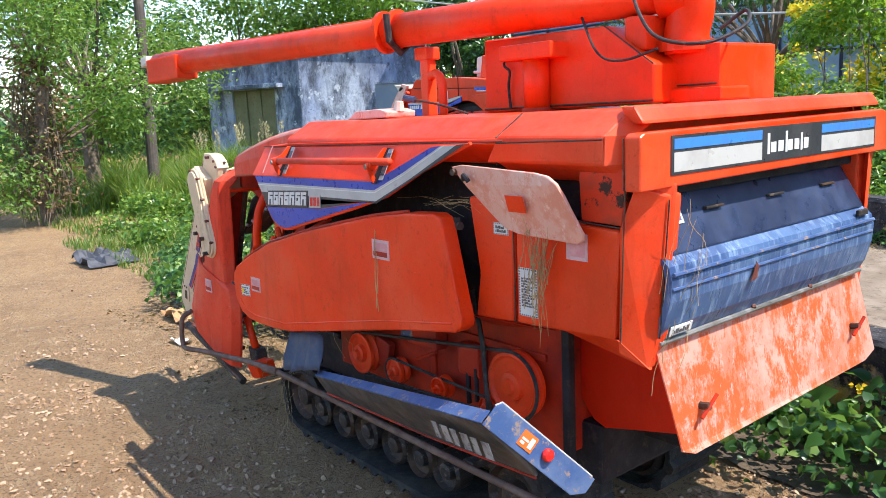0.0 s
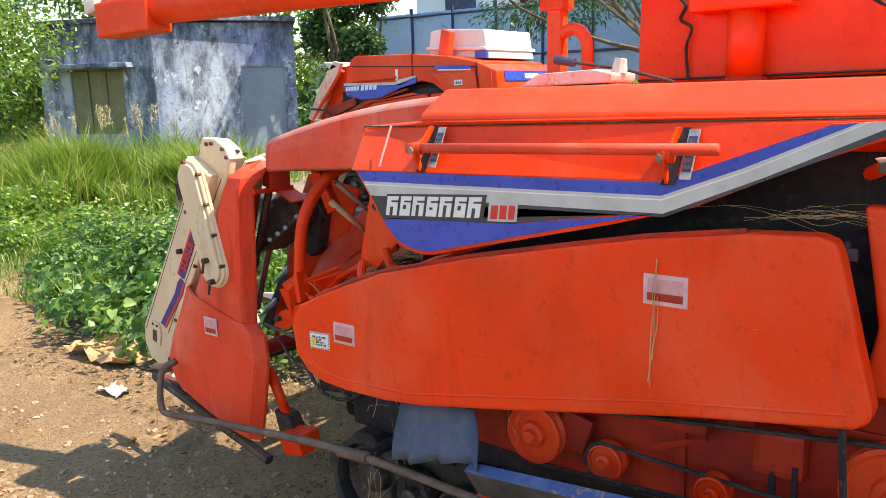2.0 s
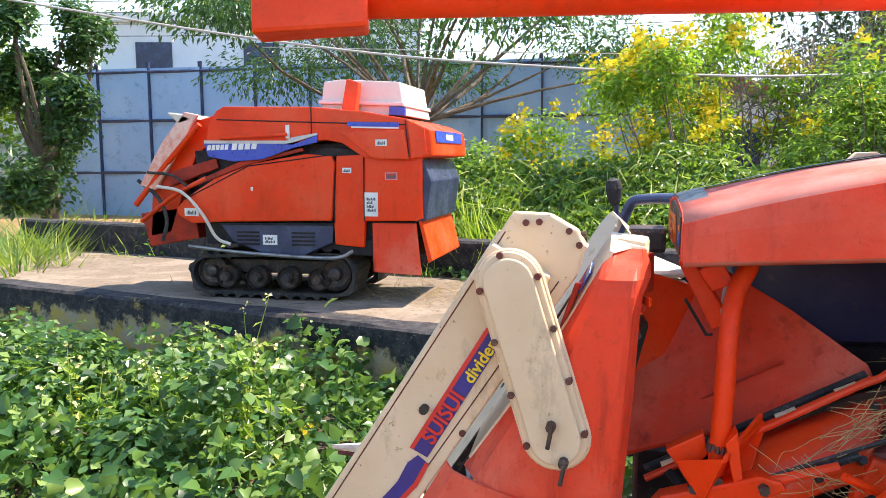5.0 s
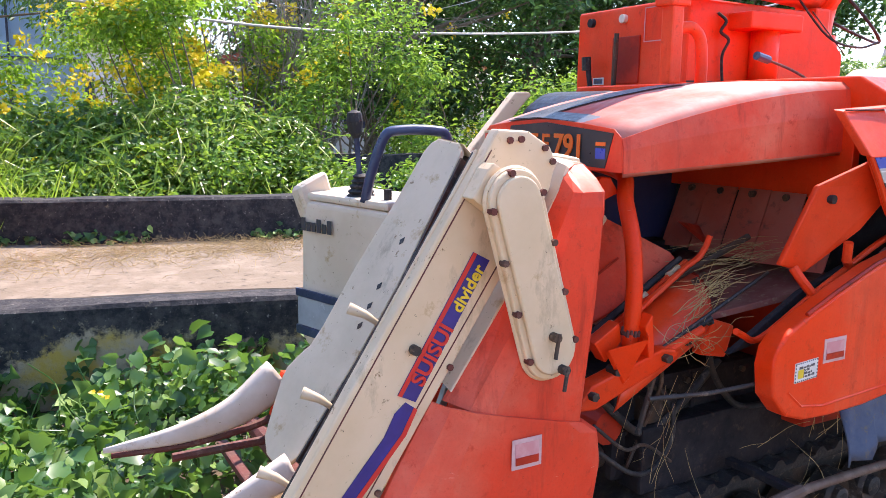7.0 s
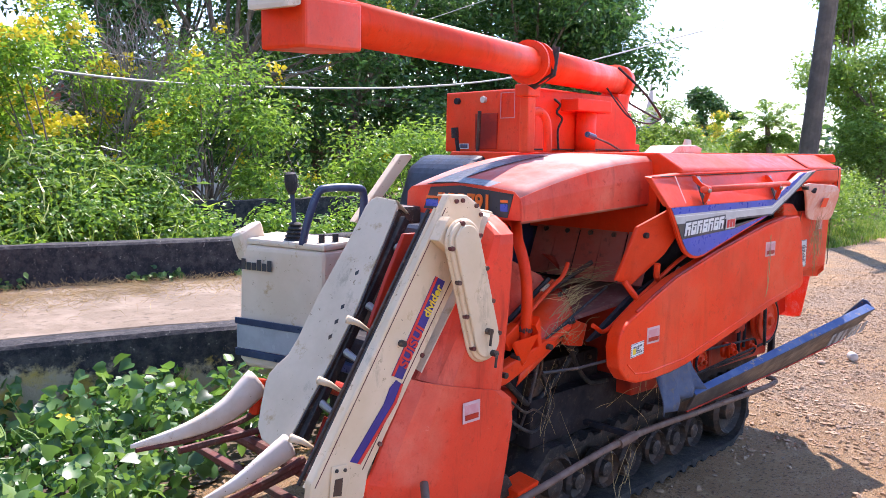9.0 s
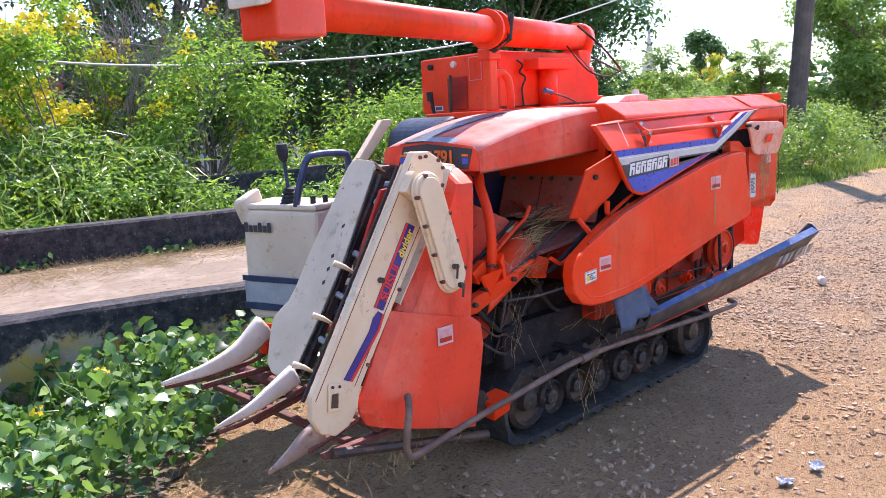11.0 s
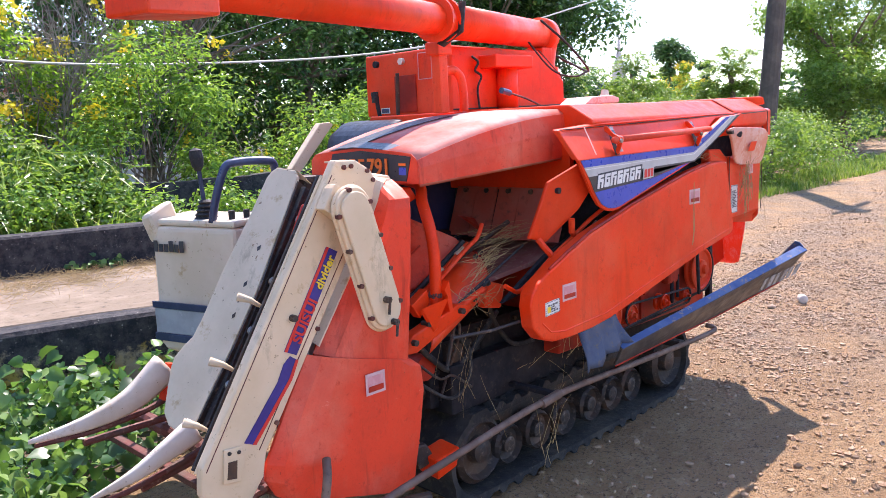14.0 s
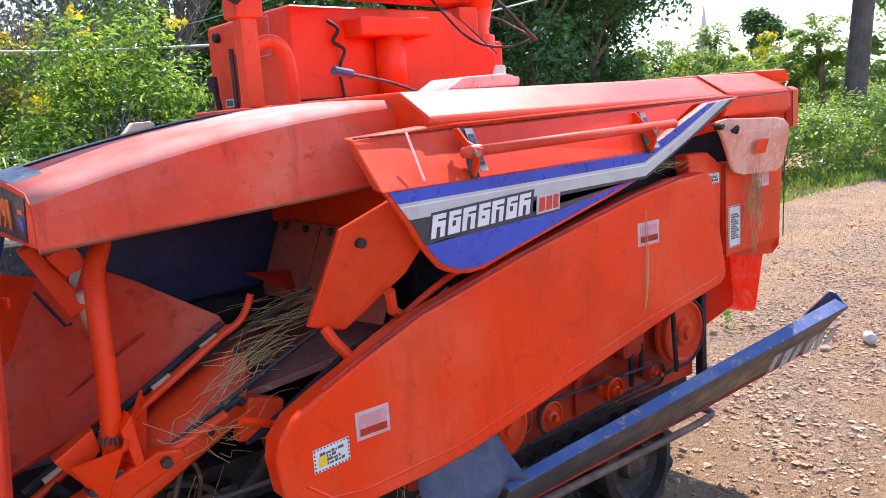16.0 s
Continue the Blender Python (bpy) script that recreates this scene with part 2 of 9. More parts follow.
INK = surface("print_ink", (0.10, 0.09, 0.09), None, None, 30, 80, 0.5, bump=0)
RUSTYTIP = surface("rust_bloomed_steel", (0.30, 0.20, 0.15), (0.38, 0.32, 0.28), (0.16, 0.08, 0.05), 9, 35, 0.6, 0.3, bump=0.2)
WORNMARK = surface("worn_grey_marking", (0.34, 0.33, 0.31), (0.16, 0.15, 0.14), (0.08, 0.07, 0.06), 14, 40, 0.6, bump=0)
STRAW = surface("dry_straw", (0.48, 0.34, 0.14), (0.28, 0.19, 0.08), None, 12, 60, 0.7, bump=0.1)
LAMPRED = surface("red_reflector", (0.75, 0.02, 0.015), None, None, 9, 50, 0.15, bump=0)
SEATBLK = surface("black_vinyl", (0.016, 0.018, 0.026), (0.03, 0.032, 0.04), None, 6, 50, 0.42, bump=0.08)
PALE = worn_cream("pale_plastic", (0.66, 0.59, 0.48), (0.56, 0.48, 0.38))
CLOTH = surface("faded_blue_cloth", (0.050, 0.072, 0.125), (0.085, 0.105, 0.15), (0.14, 0.12, 0.09), 8, 40, 0.8, bump=0.3)
LENS = surface("lamp_lens", (0.36, 0.37, 0.38), (0.28, 0.29, 0.3), None, 6, 40, 0.18, bump=0)
CONCRETE = surface("weathered_concrete", (0.20, 0.155, 0.11), (0.29, 0.23, 0.17), (0.09, 0.07, 0.052), 2.6, 18, 0.9, bump=0.35, b_scale=40, bdist=0.006, spec=0.2)


def wall_mat():
    """Old cement wall: black mould with pale and ochre patches where the render has flaked."""
    m, n, l, p = nodes_of("mouldy_wall")
    base = mixed(n, l, noise_fac(n, l, 14, 6, 0.42, 0.62, 0.75), (0.014, 0.014, 0.017), (0.060, 0.054, 0.050))
    pale = mixed(n, l, noise_fac(n, l, 5, 4, 0.45, 0.6), (0.36, 0.29, 0.19), (0.42, 0.29, 0.06))
    geo, sep, mr = n.new("ShaderNodeNewGeometry"), n.new("ShaderNodeSeparateXYZ"), n.new("ShaderNodeMapRange")
    l.new(geo.outputs["Position"], sep.inputs[0])
    mr.inputs["From Min"].default_value, mr.inputs["From Max"].default_value = 0.52, 0.12
    l.new(sep.outputs[2], mr.inputs[0])
    lift = n.new("ShaderNodeMath")
    lift.operation = "MULTIPLY_ADD"
    lift.inputs[1].default_value = 0.30
    l.new(mr.outputs[0], lift.inputs[0])
    l.new(noise_fac(n, l, 1.9, 10, 0.0, 1.0, 0.72), lift.inputs[2])
    edge = n.new("ShaderNodeMapRange")
    edge.inputs["From Min"].default_value, edge.inputs["From Max"].default_value = 0.62, 0.68
    l.new(lift.outputs[0], edge.inputs[0])
    col = mixed(n, l, edge.outputs[0], base, pale)
    col = mixed(n, l, noise_fac(n, l, 2.6, 9, 0.62, 0.67, 0.76), col, pale)
    col = mixed(n, l, noise_fac(n, l, 45, 5, 0.64, 0.7), col, (0.22, 0.2, 0.17))
    l.new(col, p.inputs["Base Color"])
    p.inputs["Roughness"].default_value = 0.92
    bumped(n, l, p, noise_fac(n, l, 30, 7, 0.25, 0.75), 0.5, 0.01)
    return m


def ground_mat():
    m, n, l, p = nodes_of("dirt_ground")
    dirt = mixed(n, l, noise_fac(n, l, 1.1, 6, 0.4, 0.62), (0.58, 0.355, 0.175), (0.46, 0.275, 0.135))
    dirt = mixed(n, l, noise_fac(n, l, 9, 6, 0.5, 0.68, 0.7), dirt, (0.64, 0.43, 0.235))
    dirt = mixed(n, l, noise_fac(n, l, 55, 4, 0.53, 0.63, 0.7), dirt, (0.22, 0.14, 0.08))
    grit = mixed(n, l, noise_fac(n, l, 130, 3, 0.58, 0.66, 0.7), dirt, (0.50, 0.40, 0.31))
    # the stony stretch of the track
    chips = mixed(n, l, noise_fac(n, l, 34, 6, 0.40, 0.58, 0.75), (0.13, 0.082, 0.048), (0.52, 0.37, 0.24))
    chips = mixed(n, l, noise_fac(n, l, 95, 4, 0.56, 0.64, 0.7), chips, (0.62, 0.49, 0.36))
    sep = n.new("ShaderNodeSeparateXYZ")
    geo = n.new("ShaderNodeNewGeometry")
    l.new(geo.outputs["Position"], sep.inputs[0])
    side_ = n.new("ShaderNodeMapRange")
    side_.inputs["From Min"].default_value, side_.inputs["From Max"].default_value = 0.7, 2.0
    l.new(sep.outputs[0], side_.inputs[0])
    patch = n.new("ShaderNodeMath")
    patch.operation = "MULTIPLY"
    across = n.new("ShaderNodeMapRange")
    across.inputs["From Min"].default_value, across.inputs["From Max"].default_value = -2.0, -0.8
    l.new(sep.outputs[1], across.inputs[0])
    both = n.new("ShaderNodeMath")
    both.operation = "MULTIPLY"
    l.new(side_.outputs[0], both.inputs[0])
    l.new(across.outputs[0], both.inputs[1])
    l.new(both.outputs[0], patch.inputs[0])
    l.new(noise_fac(n, l, 1.5, 7, 0.38, 0.58, 0.7), patch.inputs[1])
    l.new(mixed(n, l, patch.outputs[0], grit, chips), p.inputs["Base Color"])
    p.inputs["Roughness"].default_value = 0.95
    p.inputs["Specular IOR Level"].default_value = 0.2
    bumped(n, l, p, noise_fac(n, l, 42, 9, 0.2, 0.8, 0.78), 1.0, 0.045)
    return m


def house_mat():
    """Blue-white limewash with black mould that runs down from the flat roof."""
    m, n, l, p = nodes_of("stained_blue_plaster")
    c = mixed(n, l, noise_fac(n, l, 0.9, 6, 0.35, 0.6), (0.27, 0.33, 0.52), (0.54, 0.59, 0.68))
    c = mixed(n, l, noise_fac(n, l, 1.3, 10, 0.44, 0.57, 0.78, stretch=(1, 1, 0.4)), c, (0.10, 0.115, 0.15))
    c = mixed(n, l, noise_fac(n, l, 6, 8, 0.56, 0.66, 0.75), c, (0.10, 0.10, 0.13))
    c = mixed(n, l, noise_fac(n, l, 3.2, 8, 0.58, 0.64, 0.7), c, (0.68, 0.71, 0.75))
    geo, sep, mr = n.new("ShaderNodeNewGeometry"), n.new("ShaderNodeSeparateXYZ"), n.new("ShaderNodeMapRange")
    l.new(geo.outputs["Position"], sep.inputs[0])
    mr.inputs["From Min"].default_value, mr.inputs["From Max"].default_value = 2.0, 3.3
    l.new(sep.outputs[2], mr.inputs[0])
    mould = n.new("ShaderNodeMath")
    mould.operation = "MULTIPLY"
    l.new(mr.outputs[0], mould.inputs[0])
    l.new(noise_fac(n, l, 2.4, 10, 0.34, 0.55, 0.8, stretch=(1, 1, 0.5)), mould.inputs[1])
    c = mixed(n, l, mould.outputs[0], c, (0.035, 0.037, 0.05))
    l.new(c, p.inputs["Base Color"])
    p.inputs["Roughness"].default_value = 0.9
    bumped(n, l, p, noise_fac(n, l, 9, 6, 0.2, 0.8), 0.3, 0.02)
    return m


WALLM, DIRT, PLASTER = wall_mat(), ground_mat(), house_mat()
BARK = surface("tree_bark", (0.13, 0.095, 0.065), (0.20, 0.155, 0.115), (0.06, 0.045, 0.03), 5, 30, 0.9, bump=0.5, b_scale=35, bdist=0.02)
POLEM = surface("dark_pole", (0.075, 0.06, 0.05), (0.11, 0.09, 0.07), None, 4, 20, 0.85, bump=0.3)
STONE = surface("grey_brown_stone", (0.36, 0.25, 0.165), (0.20, 0.13, 0.085), (0.48, 0.37, 0.275), 4, 30, 0.9, bump=0.3)
LEAF_A = leaf_mat("shrub_leaf", (0.016, 0.060, 0.010), (0.10, 0.25, 0.030), (0.34, 0.47, 0.08), 0.46, 0.34, (0.42, 0.66, 0.06))
LEAF_Y = leaf_mat("sunny_shrub_leaf", (0.030, 0.095, 0.012), (0.15, 0.33, 0.03), (0.38, 0.50, 0.08), 0.52, 0.36, (0.44, 0.68, 0.05))
LEAF_B = leaf_mat("tree_leaf", (0.010, 0.042, 0.012), (0.036, 0.115, 0.024), (0.12, 0.22, 0.045), 0.32, 0.36, (0.18, 0.40, 0.08))
LEAF_V = leaf_mat("vine_leaf", (0.014, 0.050, 0.014), (0.060, 0.165, 0.036), (0.27, 0.39, 0.10), 0.36, 0.38, (0.30, 0.56, 0.07))
LEAF_T = leaf_mat("thicket_leaf", (0.012, 0.048, 0.010), (0.090, 0.215, 0.032), (0.38, 0.48, 0.10), 0.46, 0.38, (0.42, 0.66, 0.05))
LEAF_G = leaf_mat("grass_blade", (0.08, 0.19, 0.018), (0.24, 0.38, 0.035), (0.58, 0.56, 0.18), 0.48)
LEAF_D = leaf_mat("dull_grass_blade", (0.028, 0.080, 0.012), (0.095, 0.195, 0.026), (0.40, 0.39, 0.13), 0.38)
LEAF_F = leaf_mat("feathery_leaf", (0.05, 0.14, 0.015), (0.12, 0.26, 0.025), (0.25, 0.37, 0.05), 0.5)
FLOWER = leaf_mat("yellow_petal", (0.70, 0.45, 0.01), (0.80, 0.58, 0.015), (0.82, 0.62, 0.03), 0.3)
DRYLEAF = leaf_mat("dry_leaf", (0.11, 0.06, 0.028), (0.20, 0.12, 0.055), (0.32, 0.22, 0.12), 0.1, 0.7)
LEAF_R = leaf_mat("roadside_leaf", (0.045, 0.12, 0.018), (0.11, 0.225, 0.035), (0.24, 0.35, 0.07), 0.4, 0.42)
ROOF = surface("red_roof_tiles", (0.36, 0.10, 0.06), (0.28, 0.08, 0.05), None, 2, 10, 0.8, bump=0.3)
BLUEWALL = surface("blue_metal_wall", (0.26, 0.44, 0.66), (0.32, 0.50, 0.70), (0.18, 0.30, 0.46), 0.6, 5, 0.6, bump=0)
WHITEWALL = surface("white_far_wall", (0.70, 0.70, 0.68), (0.6, 0.6, 0.58), None, 0.8, 5, 0.8, bump=0)
OLIVEWOOD = surface("olive_shutter_wood", (0.20, 0.19, 0.09), (0.26, 0.24, 0.13), (0.12, 0.1, 0.06), 3, 20, 0.7, bump=0.2)
WIRE = surface("grey_cable", (0.38, 0.36, 0.33), None, None, 3, 20, 0.6, bump=0)




def translucent(m, colour, share):
    """Lets a share of the light through a thin sheet."""
    n, l = m.node_tree.nodes, m.node_tree.links
    tr = n.new("ShaderNodeBsdfTranslucent")
    tr.inputs[0].default_value = (*colour, 1)
    mx = n.new("ShaderNodeMixShader")
    mx.inputs[0].default_value = share
    l.new(n["Principled BSDF"].outputs[0], mx.inputs[1])
    l.new(tr.outputs[0], mx.inputs[2])
    l.new(mx.outputs[0], n["Material Output"].inputs[0])


translucent(FLAP, (0.95, 0.035, 0.015), 0.38)
translucent(CHUTE, (0.95, 0.03, 0.012), 0.5)

CHIPPED = surface("chipped_rusty_red_paint", (0.66, 0.045, 0.010), (0.30, 0.05, 0.02), (0.05, 0.022, 0.014), 6, 17, 0.55, r2=(0.5, 0.68), r3=(0.535, 0.575), bump=0.15, spec=0.25)
CLOD = surface("dirt_clods", (0.33, 0.205, 0.115), (0.46, 0.32, 0.20), (0.18, 0.11, 0.065), 4, 30, 0.95, bump=0.4)
# ---- helpers of the build ----
def thing(name, label, category, group="", kind="", at=(0, 0, 0)):
    ob = new(name)
    ob.location = at
    ob.empty_display_size = 0.1
    return tagged(ob, label, category, group, kind)


def part(name, bm, material, parent=None, label="", smooth=False):
    me = bpy.data.meshes.new(name)
    if smooth:
        for f in bm.faces:
            f.smooth = True
    bmesh.ops.recalc_face_normals(bm, faces=bm.faces[:])
    bm.to_mesh(me)
    bm.free()
    me.materials.append(material)
    ob = new(name, me)
    if parent:
        ob.parent = parent
        up = parent
        while up:
            ob.matrix_parent_inverse = Matrix.Identity(4)
            up = None
        ob.location = -parent_origin(parent)
    if label:
        ob["label"] = label
    return ob


def parent_origin(ob):
    """Where a parent's own origin lies in the world."""
    p = Vector((0, 0, 0))
    while ob:
        p = p + ob.location
        ob = ob.parent
    return p


def bevelled(bm, r, seg=2):
    if r > 0:
        edges = [e for e in bm.edges if len(e.link_faces) == 2 and e.calc_face_angle(0) > 0.3]
        bmesh.ops.bevel(bm, geom=edges, offset=r, segments=seg, profile=0.6, affect="EDGES", clamp_overlap=True)
    return bm


def solid(poly, thick, r=0.004, seg=2):
    """A plate: a closed outline of 3D points, pushed out along a vector."""
    bm = bmesh.new()
    f = bm.faces.new([bm.verts.new(p) for p in poly])
    out = bmesh.ops.extrude_face_region(bm, geom=[f])
    bmesh.ops.translate(bm, verts=[v for v in out["geom"] if isinstance(v, bmesh.types.BMVert)], vec=Vector(thick))
    bmesh.ops.recalc_face_normals(bm, faces=bm.faces[:])
    return bevelled(bm, r, seg)


def xz(poly, y0, y1, r=0.004, seg=2):
    return solid([(x, y0, z) for x, z in poly], (0, y1 - y0, 0), r, seg)


def yz(poly, x0, x1, r=0.004, seg=2):
    return solid([(x0, y, z) for y, z in poly], (x1 - x0, 0, 0), r, seg)


def block(a, b, r=0.006, seg=2):
    return solid([(a[0], a[1], a[2]), (b[0], a[1], a[2]), (b[0], b[1], a[2]), (a[0], b[1], a[2])], (0, 0, b[2] - a[2]), r, seg)


def smooth_line(pts, per=6):
    """Points of a smooth curve through pts."""
    p = [Vector(q) for q in pts]
    p = [p[0] * 2 - p[1]] + p + [p[-1] * 2 - p[-2]]
    out = []
    for i in range(1, len(p) - 2):
        a, b, c, d = p[i - 1:i + 3]
        for k in range(per):
            t = k / per
            out.append(0.5 * (2 * b + (c - a) * t + (2 * a - 5 * b + 4 * c - d) * t * t + (3 * b - a - 3 * c + d) * t ** 3))
    out.append(p[-2])
    return out


def tube(pts, r, n=10, taper=1.0, cap=True, bm=None):
    """A round bar along points; taper: the end's radius against the start's."""
    bm = bm or bmesh.new()
    p = [Vector(q) for q in pts]
    rings = []
    side = None
    for i, q in enumerate(p):
        d = (p[min(i + 1, len(p) - 1)] - p[max(i - 1, 0)]).normalized()
        if side is None:
            side = d.orthogonal().normalized()
        side = (side - d * side.dot(d)).normalized()
        up = d.cross(side)
        rr = r * (1 + (taper - 1) * i / max(1, len(p) - 1))
        rings.append([bm.verts.new(q + (side * math.cos(2 * math.pi * k / n) + up * math.sin(2 * math.pi * k / n)) * rr) for k in range(n)])
    for a, b in zip(rings, rings[1:]):
        for k in range(n):
            bm.faces.new((a[k], a[(k + 1) % n], b[(k + 1) % n], b[k]))
    if cap:
        bm.faces.new(rings[0][::-1])
        bm.faces.new(rings[-1])
    return bm


def turned(profile, centre, axis, n=28):
    """A turned piece: (radius, offset along the axis) pairs round an axis."""
    bm = bmesh.new()
    c, ax = Vector(centre), Vector(axis).normalized()
    s = ax.orthogonal().normalized()
    u = ax.cross(s)
    rings = []
    for r, o in profile:
        rings.append([bm.verts.new(c + ax * o + (s * math.cos(2 * math.pi * k / n) + u * math.sin(2 * math.pi * k / n)) * max(r, 1e-4)) for k in range(n)])
    for a, b in zip(rings, rings[1:]):
        for k in range(n):
            bm.faces.new((a[k], a[(k + 1) % n], b[(k + 1) % n], b[k]))
    bm.faces.new(rings[0][::-1])
    bm.faces.new(rings[-1])
    bmesh.ops.remove_doubles(bm, verts=bm.verts[:], dist=1e-5)
    return bm


def pulley(name, centre, r, parent, material, face=(0, -1, 0)):
    prof = [(0.01, -0.03), (r, -0.03), (r, -0.018), (r * 0.86, -0.008), (r, 0.004), (r, 0.016), (r * 0.9, 0.018), (r * 0.82, 0.008),
            (r * 0.45, 0.006), (r * 0.4, 0.022), (r * 0.24, 0.026), (r * 0.2, 0.04), (0.001, 0.04)]
    return part(name, turned(prof, centre, face), material, parent, smooth=False)


def curved_sheet(rows_of_points, thick, r=0.0):
    """A sheet through a grid of points, given thickness downwards along a vector."""
    bm = bmesh.new()
    g = [[bm.verts.new(p) for p in row] for row in rows_of_points]
    for a, b in zip(g, g[1:]):
        for k in range(len(a) - 1):
            bm.faces.new((a[k], a[k + 1], b[k + 1], b[k]))
    out = bmesh.ops.extrude_face_region(bm, geom=bm.faces[:])
    bmesh.ops.translate(bm, verts=[v for v in out["geom"] if isinstance(v, bmesh.types.BMVert)], vec=Vector(thick))
    bmesh.ops.recalc_face_normals(bm, faces=bm.faces[:])
    return bevelled(bm, r, 1)


def lettered(name, words, size, origin, right, up, material, parent, depth=0.0015, shear=0.0, label=""):
    """Flat letters of the built-in font, as a mesh; origin is the lower left corner."""
    cu = bpy.data.curves.new(name, "FONT")
    cu.body, cu.size, cu.extrude, cu.shear, cu.offset = words, size, depth, shear, size * 0.022
    tmp = new(name, cu)
    me = bpy.data.meshes.new_from_object(tmp)
    bpy.data.objects.remove(tmp)
    r, u = Vector(right).normalized(), Vector(up).normalized()
    u = (u - r * u.dot(r)).normalized()
    w = r.cross(u)
    m = Matrix((r, u, w)).transposed().to_4x4()
    me.transform(Matrix.Translation(origin) @ m)
    me.materials.clear()
    me.materials.append(material)
    ob = new(name, me)
    if parent:
        ob.parent = parent
        ob.location = -parent_origin(parent)
    if label:
        ob["label"] = label
    return ob


def bars(name, origin, right, up, boxes, material, parent, lift=0.0015, label="", slant=0.0):
    """Flat bars (x0, y0, x1, y1) on a surface, in one thin mesh."""
    r, u = Vector(right).normalized(), Vector(up).normalized()
    w = r.cross(u)
    bm = bmesh.new()
    for x0, y0, x1, y1 in boxes:
        q = [Vector(origin) + r * (x + slant * y) + u * y + w * lift for x, y in ((x0, y0), (x1, y0), (x1, y1), (x0, y1))]
        lo = [bm.verts.new(p - w * lift) for p in q]
        hi = [bm.verts.new(p) for p in q]
        bm.faces.new(hi)
        for k in range(4):
            bm.faces.new((lo[k], lo[(k + 1) % 4], hi[(k + 1) % 4], hi[k]))
    return part(name, bm, material, parent, label)


def split_bars(name, origin, right, up, boxes, material, parent, lift=0.0015, label="", slant=0.0):
    for b in boxes:
        bars(name, origin, right, up, [b], material, parent, lift, label, slant)


def sticker(parent, origin, right, up, w, h, frame_m, field_m, lines=0, name="sticker", label="", hatched=False):
    """A printed label: border, field and plain bars for its small print."""
    s = bars(name, origin, right, up, [(0, 0, w, h)], frame_m, parent, 0.002, label)
    o = Vector(origin) + Vector(right).normalized().cross(Vector(up).normalized()) * 0.002
    bars("field", o, right, up, [(w * 0.1, h * 0.14, w * 0.9, h * 0.86)], field_m, s, 0.001)
    if lines:
        o2 = o + Vector(right).normalized().cross(Vector(up).normalized()) * 0.001
        bx = []
        for i in range(lines):
            y = h * (0.2 + 0.62 * i / lines)
            x, end = w * 0.16, w * (0.84 - 0.12 * ((i * 7) % 3))
            k = 0
            while x < end - w * 0.03:
                step = w * (0.05 + 0.035 * ((i * 5 + k * 3) % 4))
                bx.append((x, y, min(end, x + step), y + h * (0.34 + 0.16 * ((i + k) % 2)) / lines))
                x += step + w * 0.025
                k += 1
        bars("print", o2, right, up, bx, INK, s, 0.0006)
    if hatched:
        n, m, e = max(6, int(w / 0.008)), max(6, int(h / 0.008)), min(w, h) * 0.06
        bx = [(w * (i + 0.2) / n, y, w * (i + 0.7) / n, y + e) for i in range(n) for y in (0.001, h - e - 0.001)]
        bx += [(x, h * (i + 0.2) / m, x + e, h * (i + 0.7) / m) for i in range(m) for x in (0.001, w - e - 0.001)]
        bars("hatching", o, right, up, bx, INK, s, 0.0008)
    return s


def mesh_from(name, verts, faces, material, parent=None, label="", kind=""):
    me = bpy.data.meshes.new(name)
    me.from_pydata(verts, [], faces)
    me.materials.append(material)
    ob = new(name, me)
    if parent:
        ob.parent = parent
        ob.location = -parent_origin(parent)
    if label:
        ob["label"] = label
    if kind:
        ob["kind"] = kind
    return ob


RNG = np.random.default_rng(7)


def leaves(points, normals, size, spread=0.5, slim=0.5, fold=0.25, spin=None):
    """Kite-shaped folded leaves at the points, as vertex and face lists."""
    n = len(points)
    nr = normals + RNG.normal(0, spread, (n, 3))
    nr /= np.linalg.norm(nr, axis=1, keepdims=True) + 1e-9
    a = RNG.normal(0, 1, (n, 3)) if spin is None else spin + RNG.normal(0, 0.25, (n, 3))
    a -= nr * np.sum(a * nr, axis=1, keepdims=True)
    a /= np.linalg.norm(a, axis=1, keepdims=True) + 1e-9
    b = np.cross(nr, a)
    s = (size * RNG.uniform(0.6, 1.25, n))[:, None]
    v = np.empty((n, 4, 3))
    v[:, 0] = points
    v[:, 1] = points + a * s * 0.45 + b * s * slim * 0.5 + nr * s * fold * 0.4
    v[:, 2] = points + a * s - nr * s * fold * 0.3
    v[:, 3] = points + a * s * 0.45 - b * s * slim * 0.5 + nr * s * fold * 0.4
    idx = np.arange(n * 4).reshape(n, 4)
    return v.reshape(-1, 3), idx


